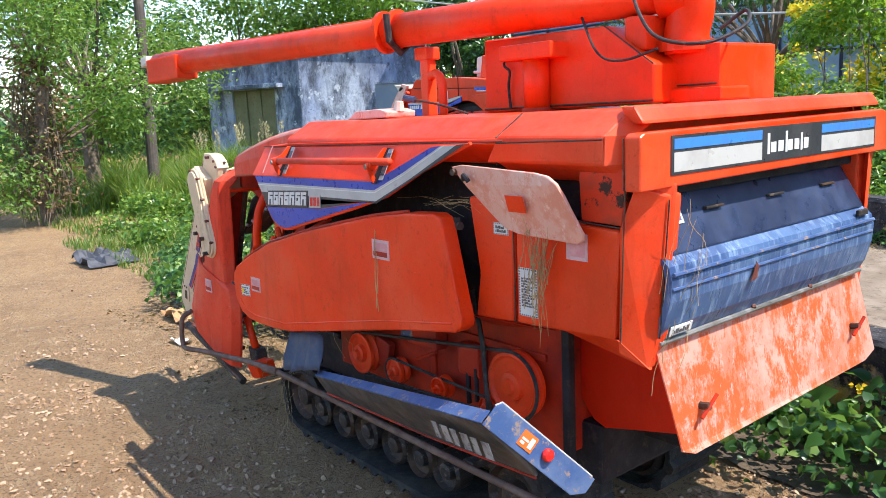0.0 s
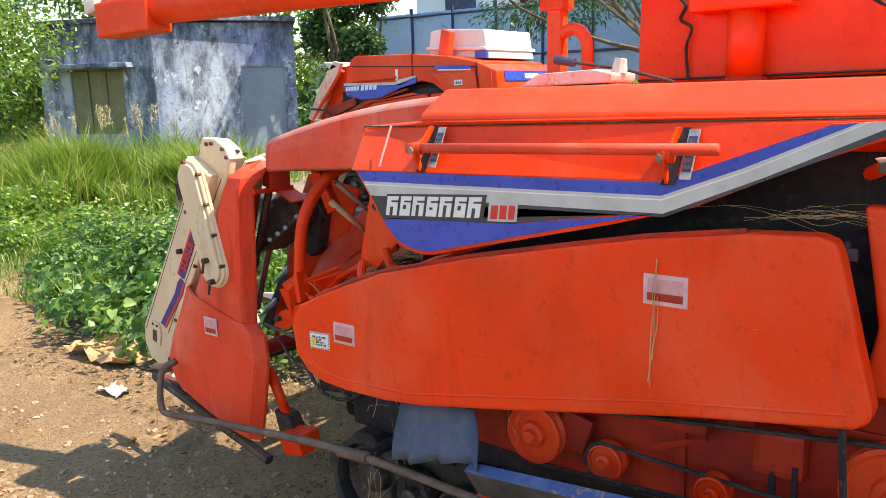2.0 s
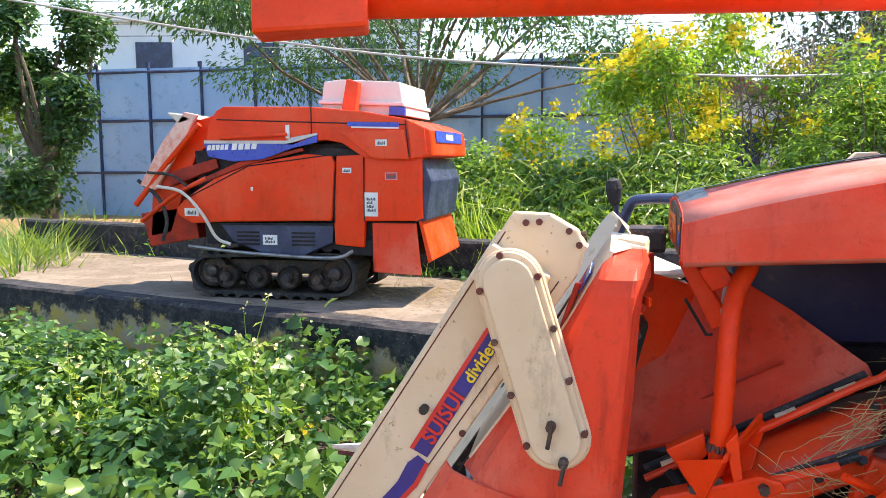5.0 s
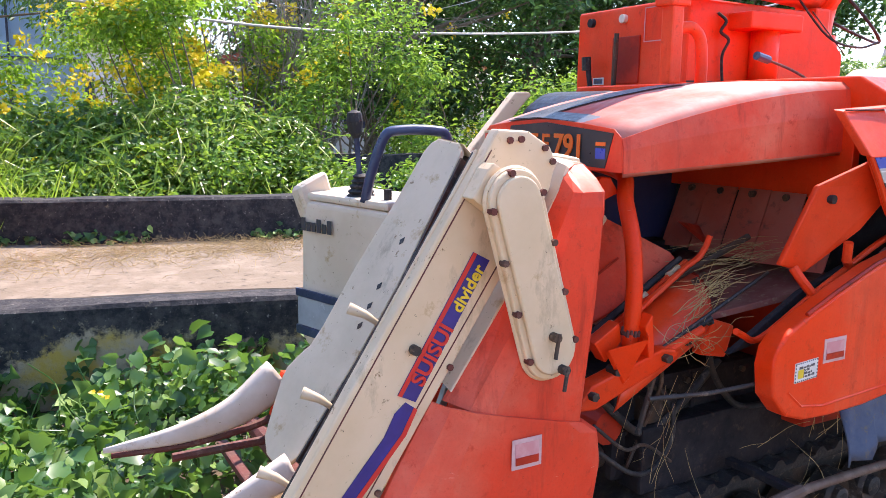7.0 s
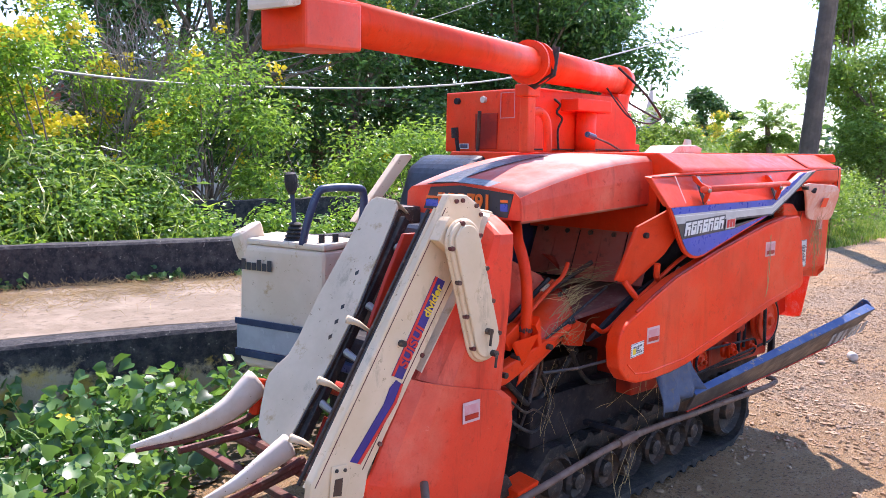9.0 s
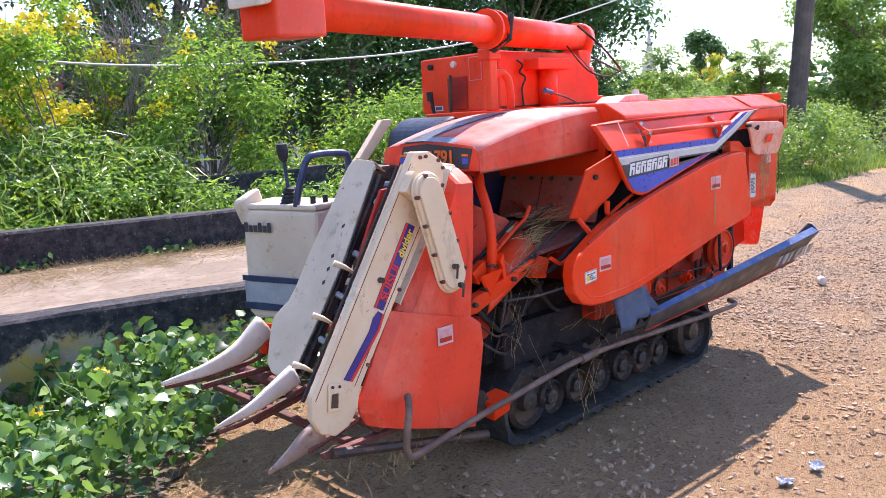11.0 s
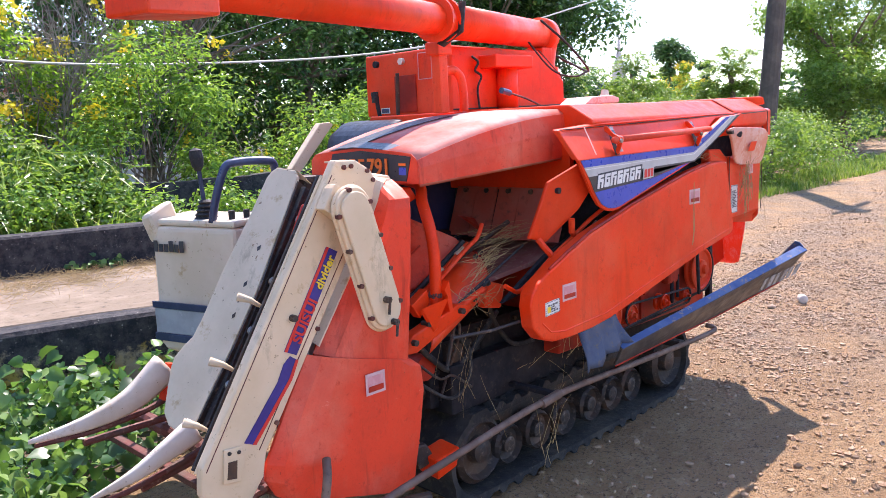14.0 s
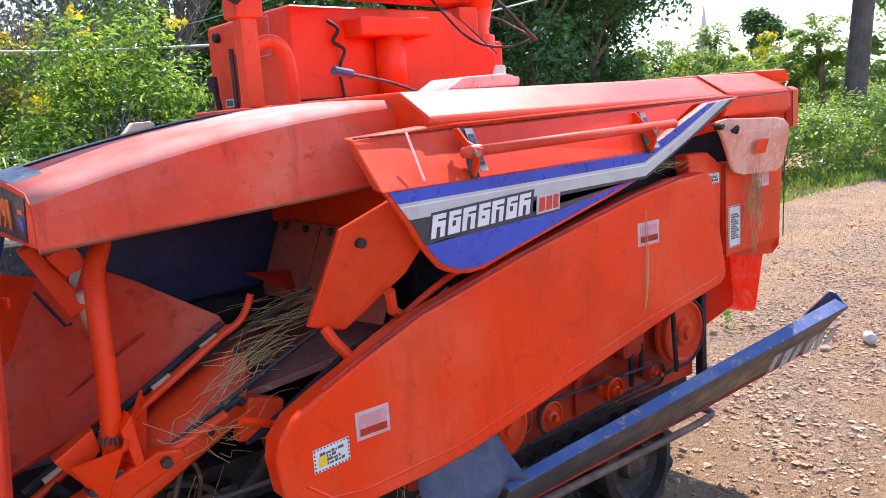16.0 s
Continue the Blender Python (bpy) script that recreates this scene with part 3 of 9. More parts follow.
def heart_leaves(points, normals, size, spread=0.4):
    """Broad heart-shaped leaves folded along the midrib."""
    n = len(points)
    nr = normals + RNG.normal(0, spread, (n, 3))
    nr /= np.linalg.norm(nr, axis=1, keepdims=True) + 1e-9
    a = RNG.normal(0, 1, (n, 3))
    a -= nr * np.sum(a * nr, axis=1, keepdims=True)
    a /= np.linalg.norm(a, axis=1, keepdims=True) + 1e-9
    b = np.cross(nr, a)
    s = (size * RNG.uniform(0.5, 1.3, n))[:, None]
    cup = RNG.uniform(0.05, 0.3, n)[:, None]
    def at(u, w, h):
        return points + a * s * u + b * s * w + nr * s * h
    cols = [at(0, 0, 0), at(-0.13, 0.25, cup * 0.4), at(0.10, 0.47, cup * 0.9), at(0.52, 0.37, cup), at(1.0, 0.0, -0.16), at(0.52, -0.37, cup), at(0.10, -0.47, cup * 0.9), at(-0.13, -0.25, cup * 0.4), at(0.42, 0, 0.04)]
    v = np.stack(cols, 1).reshape(-1, 3)
    i = np.arange(n) * 9
    f = np.concatenate([np.stack([i + p for p in q], 1) for q in ((0, 1, 2, 8), (8, 2, 3, 4), (8, 4, 5, 6), (0, 8, 6, 7))])
    return v, f


def joined(lists):
    vs, fs, k = [], [], 0
    for v, f in lists:
        vs.append(np.asarray(v))
        fs.extend((np.asarray(f) + k).tolist())
        k += len(v)
    return np.concatenate(vs).tolist(), fs


def shell_points(centre, radii, n, fill=0.35):
    """Points near the skin of a lumpy ellipsoid, and the way out from it."""
    d = RNG.normal(0, 1, (n, 3))
    d /= np.linalg.norm(d, axis=1, keepdims=True)
    lump = 1 + 0.18 * np.sin(d[:, :1] * 5 + centre[0] * 3) * np.cos(d[:, 1:2] * 6 + centre[1]) + 0.12 * np.sin(d[:, 2:3] * 9 + centre[2])
    rr = (1 - fill * RNG.uniform(0, 1, (n, 1)) ** 1.5) * lump
    return np.asarray(centre) + d * np.asarray(radii) * rr, d
# ---- the ground, the loading platform with its walls ----
def near_y(x):
    return 1.80 - 0.26 * (x + 1.1)


def ground_z(x, y):
    h = 0.015 * math.sin(x * 1.7 + y * 0.6) + 0.012 * math.sin(y * 2.9 - x * 0.8)
    h += 0.03 * noise.noise(Vector((x * 0.8, y * 0.8, 3.0)))
    near = max(0.0, 1 - (abs(x) + abs(y)) / 14)
    h += near * (0.012 * noise.noise(Vector((x * 5, y * 5, 0))) + 0.006 * noise.noise(Vector((x * 14, y * 14, 0))))
    return h + 0.02


def ground_sheet():
    def axis(lo, hi, fine):
        far = [60, 120, 300, 900, 2500]
        out = [-f for f in far[::-1]]
        a = -40.0
        while a < 40.0:
            out.append(a)
            a += fine if lo <= a < hi else 1.6
        return out + [40.0] + far
    xs, ys = axis(-6, 8, 0.075), axis(-4, 3.2, 0.075)
    verts = [(x, y, ground_z(x, y)) for y in ys for x in xs]
    w = len(xs)
    faces = [(j * w + i, j * w + i + 1, (j + 1) * w + i + 1, (j + 1) * w + i) for j in range(len(ys) - 1) for i in range(w - 1)]
    g = mesh_from("ground", verts, faces, DIRT)
    for f in g.data.polygons:
        f.use_smooth = True
    return tagged(g, "dry reddish dirt track with gravel", "ground", kind="structure")


ground_sheet()


def ragged_prism(name, x0, x1, off0, off1, z0, z1, material, label):
    """A long low wall along the platform, with slightly uneven faces and edges."""
    bm = bmesh.new()
    n = 90
    ring = []
    for i in range(n + 1):
        x = x0 + (x1 - x0) * i / n
        yb = near_y(x)
        j = [0.012 * noise.noise(Vector((x * 3, k * 7.0, z1))) for k in range(6)]
        c = 0.02
        prof = [(off0 + j[0], z0), (off0 + j[1], z1 - c), (off0 + c, z1 + j[2]), (off1 - c, z1 + j[3]), (off1 + j[4], z1 - c), (off1 + j[5], z0)]
        ring.append([bm.verts.new((x, yb + o, z)) for o, z in prof])
    for a, b in zip(ring, ring[1:]):
        for k in range(5):
            bm.faces.new((a[k], a[k + 1], b[k + 1], b[k]))
    bm.faces.new(ring[0][::-1])
    bm.faces.new(ring[-1])
    return tagged(part(name, bm, material), label, "wall", kind="structure")


ragged_prism("wall_near", -8.3, 1.7, 0.0, 0.22, -0.3, 0.55, WALLM, "low cement wall blackened with mould")
ragged_prism("platform", -8.3, 1.7, 0.22, 2.05, -0.3, 0.545, CONCRETE, "bare concrete loading platform strewn with straw")
ragged_prism("wall_far", -8.3, 1.7, 2.05, 2.27, -0.3, 0.86, WALLM, "low black mouldy kerb wall of the platform")


# old dark garden wall behind the platform
bm = bmesh.new()
ring = []
for i in range(31):
    x = -1.1 + 5.0 * i / 30
    y = 5.05 - 0.02 * i
    top = 1.10 + 0.04 * noise.noise(Vector((x * 2, 3, 0)))
    ring.append([bm.verts.new(q) for q in ((x, y, -0.2), (x, y + 0.01 * noise.noise(Vector((x * 4, 0, 1))), top), (x, y + 0.18, top), (x, y + 0.18, -0.2))])
for a, b in zip(ring, ring[1:]):
    for k in range(3):
        bm.faces.new((a[k], a[k + 1], b[k + 1], b[k]))
bm.faces.new(ring[0][::-1])
bm.faces.new(ring[-1])
tagged(part("wall_back", bm, WALLM), "old dark mouldy garden wall among the bushes", "wall", kind="structure")
# ---- the combine harvester ----
CH = thing("combine_harvester", "weathered orange-red tracked combine harvester parked on bare dirt", "harvester")
RT, UP = (1, 0, 0), (0, 0, 1)

# crawler tracks
def track_outline(x0, x1, zb, zt, n=14):
    """The belt's path: idler in front, sprocket behind, flat below."""
    pts = []
    rf, rr = (zt - zb) / 2 - 0.02, (zt - zb) / 2
    for i in range(n + 1):
        a = math.pi / 2 + math.pi * i / n
        pts.append((x0 + rf + rf * math.cos(a), zb + rf + rf * math.sin(a)))
    for i in range(n + 1):
        a = -math.pi / 2 + math.pi * i / n
        pts.append((x1 - rr + rr * math.cos(a), zb + rr + rr * math.sin(a)))
    return pts


def dense(pts, step):
    out, m = [], len(pts)
    for i in range(m):
        a, b = Vector((*pts[i], 0)), Vector((*pts[(i + 1) % m], 0))
        k = max(1, int((b - a).length / step))
        out += [a.lerp(b, j / k) for j in range(k)]
    return [(p.x, p.y) for p in out]


def crawler(parent, x0, x1, zb, zt, y0, y1, wheels, wheel_z, wheel_r):
    line = dense(track_outline(x0, x1, zb, zt), 0.02)
    bm = bmesh.new()
    cx, cz = (x0 + x1) / 2, (zb + zt) / 2
    outer, inner, m = [], [], len(line)
    for i, (x, z) in enumerate(line):
        a, b = line[i - 1], line[(i + 1) % m]
        nx, nz = (b[1] - a[1]), -(b[0] - a[0])
        ln = math.hypot(nx, nz) or 1
        nx, nz = nx / ln, nz / ln
        if (x - cx) * nx + (z - cz) * nz < 0:
            nx, nz = -nx, -nz
        lug = 0.022 if (i % 5) < 2 else 0.0
        outer.append([bm.verts.new((x + nx * lug, y, z + nz * lug)) for y in (y0, y1)])
        inner.append([bm.verts.new((x - nx * 0.022, y, z - nz * 0.022)) for y in (y0, y1)])
    for i in range(m):
        j = (i + 1) % m
        bm.faces.new((outer[i][0], outer[i][1], outer[j][1], outer[j][0]))
        bm.faces.new((inner[i][0], inner[j][0], inner[j][1], inner[i][1]))
        for s in (0, 1):
            bm.faces.new((outer[i][s], outer[j][s], inner[j][s], inner[i][s]))
    belt = part("track_belt", bm, TRACK, parent, "muddy black rubber crawler belt with lugs")
    for x in wheels:
        pr = [(0.01, 0), (wheel_r, 0.0), (wheel_r, 0.07), (wheel_r * 0.9, 0.085), (wheel_r * 0.8, 0.06), (wheel_r * 0.45, 0.05), (wheel_r * 0.4, 0.08), (0.02, 0.085)]
        part("road_wheel", turned(pr, (x, y0 + 0.09, wheel_z), (0, -1, 0), 20), IRON, parent)
    for x, r in ((x0 + (zt - zb) / 2, (zt - zb) * 0.36), (x1 - (zt - zb) / 2, (zt - zb) * 0.38)):
        pr = [(0.01, 0), (r, 0.0), (r, 0.08), (r * 0.85, 0.1), (r * 0.75, 0.07), (r * 0.4, 0.06), (r * 0.35, 0.1), (0.02, 0.11)]
        part("end_wheel", turned(pr, (x, y0 + 0.11, (zb + zt) / 2), (0, -1, 0), 22), IRON, parent)
    part("track_frame", block((x0 + 0.25, y0 + 0.12, wheel_z + 0.02), (x1 - 0.25, y1 - 0.08, wheel_z + 0.12), 0.01), IRON, parent)
    return belt


for ya, yb in ((-0.47, -0.13), (0.22, 0.56)):
    crawler(CH, -1.02, 0.86, 0.035, 0.42, ya, yb, (-0.66, -0.46, -0.27, -0.06, 0.12, 0.29), 0.20, 0.085)

# chassis and gear side behind the pulleys; near-black blocks carry painted shade
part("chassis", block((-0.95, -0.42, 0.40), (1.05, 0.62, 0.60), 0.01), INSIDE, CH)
part("gear_case", xz([(-0.36, 0.52), (0.97, 0.50), (0.97, 0.98), (0.72, 1.02), (-0.36, 0.95)], -0.50, 0.2, 0.01), DARKRED, CH, "grimy red gear side plate, shade darkened into its paint")
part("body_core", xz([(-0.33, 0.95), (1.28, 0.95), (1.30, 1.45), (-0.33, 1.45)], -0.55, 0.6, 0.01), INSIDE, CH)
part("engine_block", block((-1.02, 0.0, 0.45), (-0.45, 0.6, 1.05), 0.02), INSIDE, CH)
part("belly_plate", block((-1.0, -0.35, 0.42), (-0.40, 0.3, 0.72), 0.02), INSIDE, CH, "engine shield, shade put into its near-black colour")
for nm, c, r in (("drive_pulley", (-0.077, -0.57, 0.639), 0.085), ("tension_pulley", (0.131, -0.55, 0.605), 0.05),
                 ("tension_pulley", (0.42, -0.56, 0.61), 0.042), ("fan_pulley", (0.806, -0.56, 0.716), 0.112), ("tension_pulley", (0.66, -0.545, 0.60), 0.035)):
    pulley(nm, c, r, CH, RED)


def belt_loop(name, pts, w=0.016, closed=True):
    bm = bmesh.new()
    p = [Vector(q) for q in pts]
    if closed:
        p.append(p[0])
    tube(p, w * 0.55, 6, bm=bm)
    return part(name, bm, BLACK, CH)


def belt_round(circles, y, w=0.012):
    """A belt drawn tight round pulleys (x, z, radius): the hull of their rims."""
    pts = sorted({(round(cx_ + r_ * math.cos(k * math.pi / 18), 4), round(cz_ + r_ * math.sin(k * math.pi / 18), 4)) for cx_, cz_, r_ in circles for k in range(36)})
    def half(seq):
        out = []
        for p in seq:
            while len(out) > 1 and (out[-1][0] - out[-2][0]) * (p[1] - out[-2][1]) - (out[-1][1] - out[-2][1]) * (p[0] - out[-2][0]) <= 0:
                out.pop()
            out.append(p)
        return out[:-1]
    hull = half(pts) + half(pts[::-1])
    return belt_loop("drive_belt", [(x, y, z) for x, z in hull], w)


belt_round([(-0.077, 0.639, 0.088), (0.806, 0.716, 0.116)], -0.575)
belt_round([(0.131, 0.605, 0.053), (0.66, 0.60, 0.038)], -0.565, 0.010)
belt_loop("drive_belt", [(0.66, -0.6, 1.02), (0.70, -0.6, 0.85), (0.72, -0.6, 0.60)], closed=False)
part("gear_cover", block((0.22, -0.56, 0.74), (0.40, -0.5, 0.86), 0.012), DARKRED, CH)
part("gear_cover", block((0.50, -0.55, 0.68), (0.62, -0.5, 0.80), 0.02), DARKRED, CH)
part("dipstick_plate", block((0.19, -0.565, 0.76), (0.26, -0.55, 0.86), 0.004), BLUEGREY, CH)
part("spring_rod", tube([(0.55, -0.54, 0.58), (0.55, -0.54, 0.74)], 0.009), INSIDE, CH)
part("hinge_post", block((0.985, -0.53, 0.42), (1.015, -0.50, 0.96), 0.004), INSIDE, CH)

# big side cover
side = [(-0.862, 0.86), (-0.852, 0.905), (-0.815, 0.942), (-0.74, 0.978), (-0.62, 1.028), (-0.474, 1.083), (-0.308, 1.124), (-0.16, 1.161), (0.10, 1.214), (0.32, 1.257), (0.53, 1.286), (0.665, 1.292),
        (0.694, 1.282), (0.706, 1.255), (0.780, 0.962), (0.774, 0.94), (0.75, 0.922), (0.44, 0.872), (-0.04, 0.775), (-0.345, 0.716), (-0.48, 0.702), (-0.63, 0.698), (-0.73, 0.704), (-0.80, 0.726), (-0.85, 0.78)]
SP = part("side_cover", xz(side, -0.695, -0.756, 0.020, 4), RED, CH, "large orange-red sheet side cover")
lip = [(-0.80, 0.79), (-0.745, 0.745), (-0.66, 0.732), (-0.38, 0.745), (0.35, 0.890), (0.735, 0.950)]
part("crease", tube([(x, -0.755, z) for x, z in lip], 0.004, 6), RED, SP)
part("edge_trim", tube([(x, -0.748, z + 0.004) for x, z in side[3:11]], 0.006, 6), DARKRED, SP)
sticker(SP, (0.317, -0.7555, 1.112), RT, UP, 0.10, 0.068, PINKFRAME, PINKSTK, 0, label="pink warning sticker with white field")
bars("band", (0.327, -0.7590, 1.122), RT, UP, [(0, 0, 0.08, 0.017)], DARKRED, SP, 0.001)
sticker(SP, (-0.672, -0.7555, 0.847), RT, UP, 0.088, 0.064, PINKFRAME, PINKSTK, 0, label="pink warning sticker with white field")
bars("band", (-0.663, -0.7590, 0.856), RT, UP, [(0, 0, 0.07, 0.016)], DARKRED, SP, 0.001)
sticker(SP, (-0.780, -0.7555, 0.810), (1, 0, 0.06), UP, 0.088, 0.052, WHITE, WHITE, 4, label="white caution sticker with fine print", hatched=True)
bars("warning_mark", (-0.770, -0.7590, 0.822), (1, 0, 0.06), UP, [(0, 0, 0.02, 0.022)], YELLOWDEC, SP, 0.001)

# feed chain along the top of the side cover
chain = [(-0.66, 1.035), (-0.59, 1.065), (-0.35, 1.155), (0.0, 1.245), (0.36, 1.298), (0.52, 1.315), (0.72, 1.33)]
fine = smooth_line([(x, -0.690, z - 0.080) for x, z in chain], 12)
part("feed_chain", tube(fine, 0.014, 6), BLACK, CH)
tb = bmesh.new()
for i in range(0, len(fine) - 1):
    p, d = fine[i], (fine[i + 1] - fine[i]).normalized()
    u = Vector((-d.z, 0, d.x))
    q = [p - d * 0.007, p + d * 0.007, p + d * 0.003 + u * 0.026, p - d * 0.004 + u * 0.026]
    a = [tb.verts.new(v + Vector((0, -0.01, 0))) for v in q]
    b = [tb.verts.new(v + Vector((0, 0.01, 0))) for v in q]
    tb.faces.new(a)
    tb.faces.new(b[::-1])
    for k in range(4):
        tb.faces.new((a[k], b[k], b[(k + 1) % 4], a[(k + 1) % 4]))
part("chain_teeth", tb, BLACK, CH)
part("chain_bed", solid([(-0.86, -0.60, 0.86), (-0.59, -0.60, 1.0), (0.0, -0.60, 1.18), (0.52, -0.60, 1.26), (0.52, -0.60, 1.20), (0.0, -0.60, 1.10), (-0.59, -0.60, 0.90)], (0, -0.02, 0), 0.003), INSIDE, CH)
part("guide_rod", tube(smooth_line([(-0.884, -0.655, 0.934), (-0.84, -0.645, 0.914), (-0.79, -0.635, 0.893), (-0.745, -0.645, 0.912), (-0.619, -0.672, 1.003), (-0.463, -0.665, 1.066), (-0.33, -0.665, 1.125), (-0.10, -0.67, 1.205)]), 0.009, 8), RED, CH)
for k in range(9):
    c0 = Vector((-0.72, -0.69, 0.945)).lerp(Vector((-0.35, -0.69, 1.105)), k / 8)
    part("chain_link", tube([c0 - Vector((0.012, 0, 0.006)), c0 + Vector((0.012, 0, 0.006))], 0.006, 6), STEEL, CH)
part("tension_rod", tube([(-0.80, -0.70, 0.803), (-0.97, -0.66, 0.787), (-1.15, -0.635, 0.795)], 0.006, 8), IRON, CH)

# threshing cover with handle bar, decal band
def cover_y(z):
    return -0.762 + (z - 1.37) / 0.13 * 0.066


part("threshing_cover", solid([(-0.56, cover_y(1.37), 1.37), (0.36, cover_y(1.38), 1.38), (0.68, cover_y(1.50) - 0.01, 1.498), (0.93, -0.70, 1.512), (0.93, -0.695, 1.522), (-0.30, -0.695, 1.505), (-0.575, -0.682, 1.485)], (0, 0.03, 0.004), 0.006), RED, CH, "orange-red threshing cover with a grab bar")
dec = [(-0.545, 1.372), (0.355, 1.382), (0.675, 1.502), (0.85, 1.512), (0.62, 1.425), (0.42, 1.335), (0.23, 1.283), (-0.19, 1.183), (-0.272, 1.162), (-0.315, 1.158), (-0.357, 1.163), (-0.388, 1.174), (-0.411, 1.186), (-0.438, 1.216), (-0.464, 1.250), (-0.487, 1.290), (-0.516, 1.331)]
DEC = part("decal_panel", xz(dec, -0.735, -0.757, 0.003), RED, CH, "blue and silver striped side panel")


EDGES = [[(-0.54, 1.369), (0.35, 1.379), (0.672, 1.498)], [(-0.518, 1.341), (0.353, 1.351), (0.52, 1.415), (0.722, 1.504)],
         [(-0.513, 1.334), (0.353, 1.344), (0.53, 1.412), (0.734, 1.505)], [(-0.511, 1.331), (0.354, 1.341), (0.53, 1.409), (0.740, 1.505)],
         [(-0.490, 1.303), (0.357, 1.313), (0.56, 1.398), (0.795, 1.507)], [(-0.482, 1.291), (0.36, 1.306), (0.58, 1.400), (0.835, 1.510)]]


def stripe(name, upper, lower, y, mat_, parent):
    """A band of the decal between two of its lines."""
    return part(name, xz(EDGES[upper] + EDGES[lower][::-1], y, y - 0.002, 0), mat_, parent)


stripe("blue_stripe", 0, 1, -0.7572, BLUEDEC, DEC)
stripe("silver_stripe", 1, 4, -0.7572, GREYDEC, DEC)
stripe("white_line", 2, 3, -0.7584, WHITE, DEC)
stripe("charcoal_stripe", 4, 5, -0.7572, DARKDEC, DEC)
part("charcoal_field", xz([(-0.486, 1.301), (0.36, 1.312), (0.60, 1.42), (0.66, 1.432), (0.42, 1.34), (0.36, 1.32), (-0.02, 1.262), (-0.449, 1.239), (-0.458, 1.253), (-0.481, 1.292)], -0.7572, -0.759, 0), DARKDEC, DEC)
part("blue_field", xz([(-0.448, 1.240), (-0.02, 1.261), (0.34, 1.312), (0.22, 1.285), (-0.19, 1.188), (-0.272, 1.168), (-0.315, 1.164), (-0.355, 1.169), (-0.384, 1.180), (-0.405, 1.191), (-0.432, 1.219), (-0.446, 1.237)], -0.7572, -0.7592, 0), BLUEDEC, DEC)
part("edge_strip", tube([(x, -0.75, z) for x, z in dec[3:] + dec[:1]], 0.006, 6), RED, DEC)
# the maker's script on the band, as plain slanted shapes
o = (-0.435, -0.7595, 1.252)
glyph = [(i * 0.046 + 0.003 * (i % 2), 0.0, i * 0.046 + 0.039, 0.052) for i in range(7)]
bars("emblem_shadow", (-0.441, -0.7590, 1.246), (1, 0, 0.05), UP, [(0.0, -0.002, 0.332, 0.064)], DARKDEC, DEC, 0.001, slant=0.2)
split_bars("emblem", o, (1, 0, 0.05), UP, glyph, WHITE, DEC, 0.0022, "row of white block shapes", slant=0.2)
cut = []
for i in range(7):
    gx = i * 0.046
    cut += [(gx + 0.014, 0.018 if i % 2 else 0.0, gx + 0.024, 0.030 if i % 3 else 0.024), (gx + 0.016, 0.036, gx + 0.042, 0.041)]
split_bars("emblem_gap", (o[0], o[1] - 0.0022, o[2]), (1, 0, 0.05), UP, cut, DARKDEC, DEC, 0.0008, "", slant=0.2)
bars("emblem_badge", (-0.095, -0.7595, 1.262), (1, 0, 0.05), UP, [(0, 0, 0.085, 0.048)], GREYDEC, DEC, 0.002, slant=0.12)
bars("emblem_mark", (-0.090, -0.7615, 1.268), (1, 0, 0.05), UP, [(0.004, 0, 0.024, 0.034), (0.03, 0, 0.05, 0.034), (0.056, 0, 0.074, 0.034)], REDDEC, DEC, 0.001, slant=0.12)
# grab bar
BARH = part("grab_bar", tube([(-0.335, -0.775, 1.437), (0.475, -0.775, 1.452)], 0.013, 12), FADED, CH, smooth=True)
for x in (-0.295, 0.375):
    part("latch", yz([(-0.708, 1.492), (-0.722, 1.492), (-0.752, 1.462), (-0.792, 1.446), (-0.795, 1.432), (-0.785, 1.40), (-0.772, 1.378), (-0.758, 1.380), (-0.768, 1.41), (-0.774, 1.43), (-0.75, 1.445), (-0.712, 1.47)], x - 0.010, x - 0.004, 0.0015), RED, BARH)
    part("latch_slot", solid([(x - 0.020, cover_y(1.376) - 0.0125, 1.376), (x + 0.010, cover_y(1.376) - 0.0125, 1.376), (x + 0.020, cover_y(1.492) - 0.0125, 1.492), (x + 0.004, cover_y(1.492) - 0.0125, 1.492)], (0, 0.002, 0), 0), INSIDE, BARH)
    part("pin", tube([(x - 0.022, -0.775, 1.437), (x + 0.008, -0.775, 1.4375)], 0.016, 12), RED, BARH)
    part("nut", tube([(x - 0.014, -0.797, 1.432), (x - 0.014, -0.785, 1.434)], 0.009, 6), STEEL, BARH)
    sticker(CH, (x + 0.018, cover_y(1.388) - 0.012, 1.388), (1, 0, 0.0), (0, 0.066, 0.13), 0.024, 0.112, WORNMARK, NAVY, 5, label="narrow navy and white label strip")
bars("label_strip", (-0.45, cover_y(1.385) - 0.012, 1.385), RT, (0, 0.066, 0.13), [(0, 0, 0.007, 0.12)], PINK, CH, 0.001)

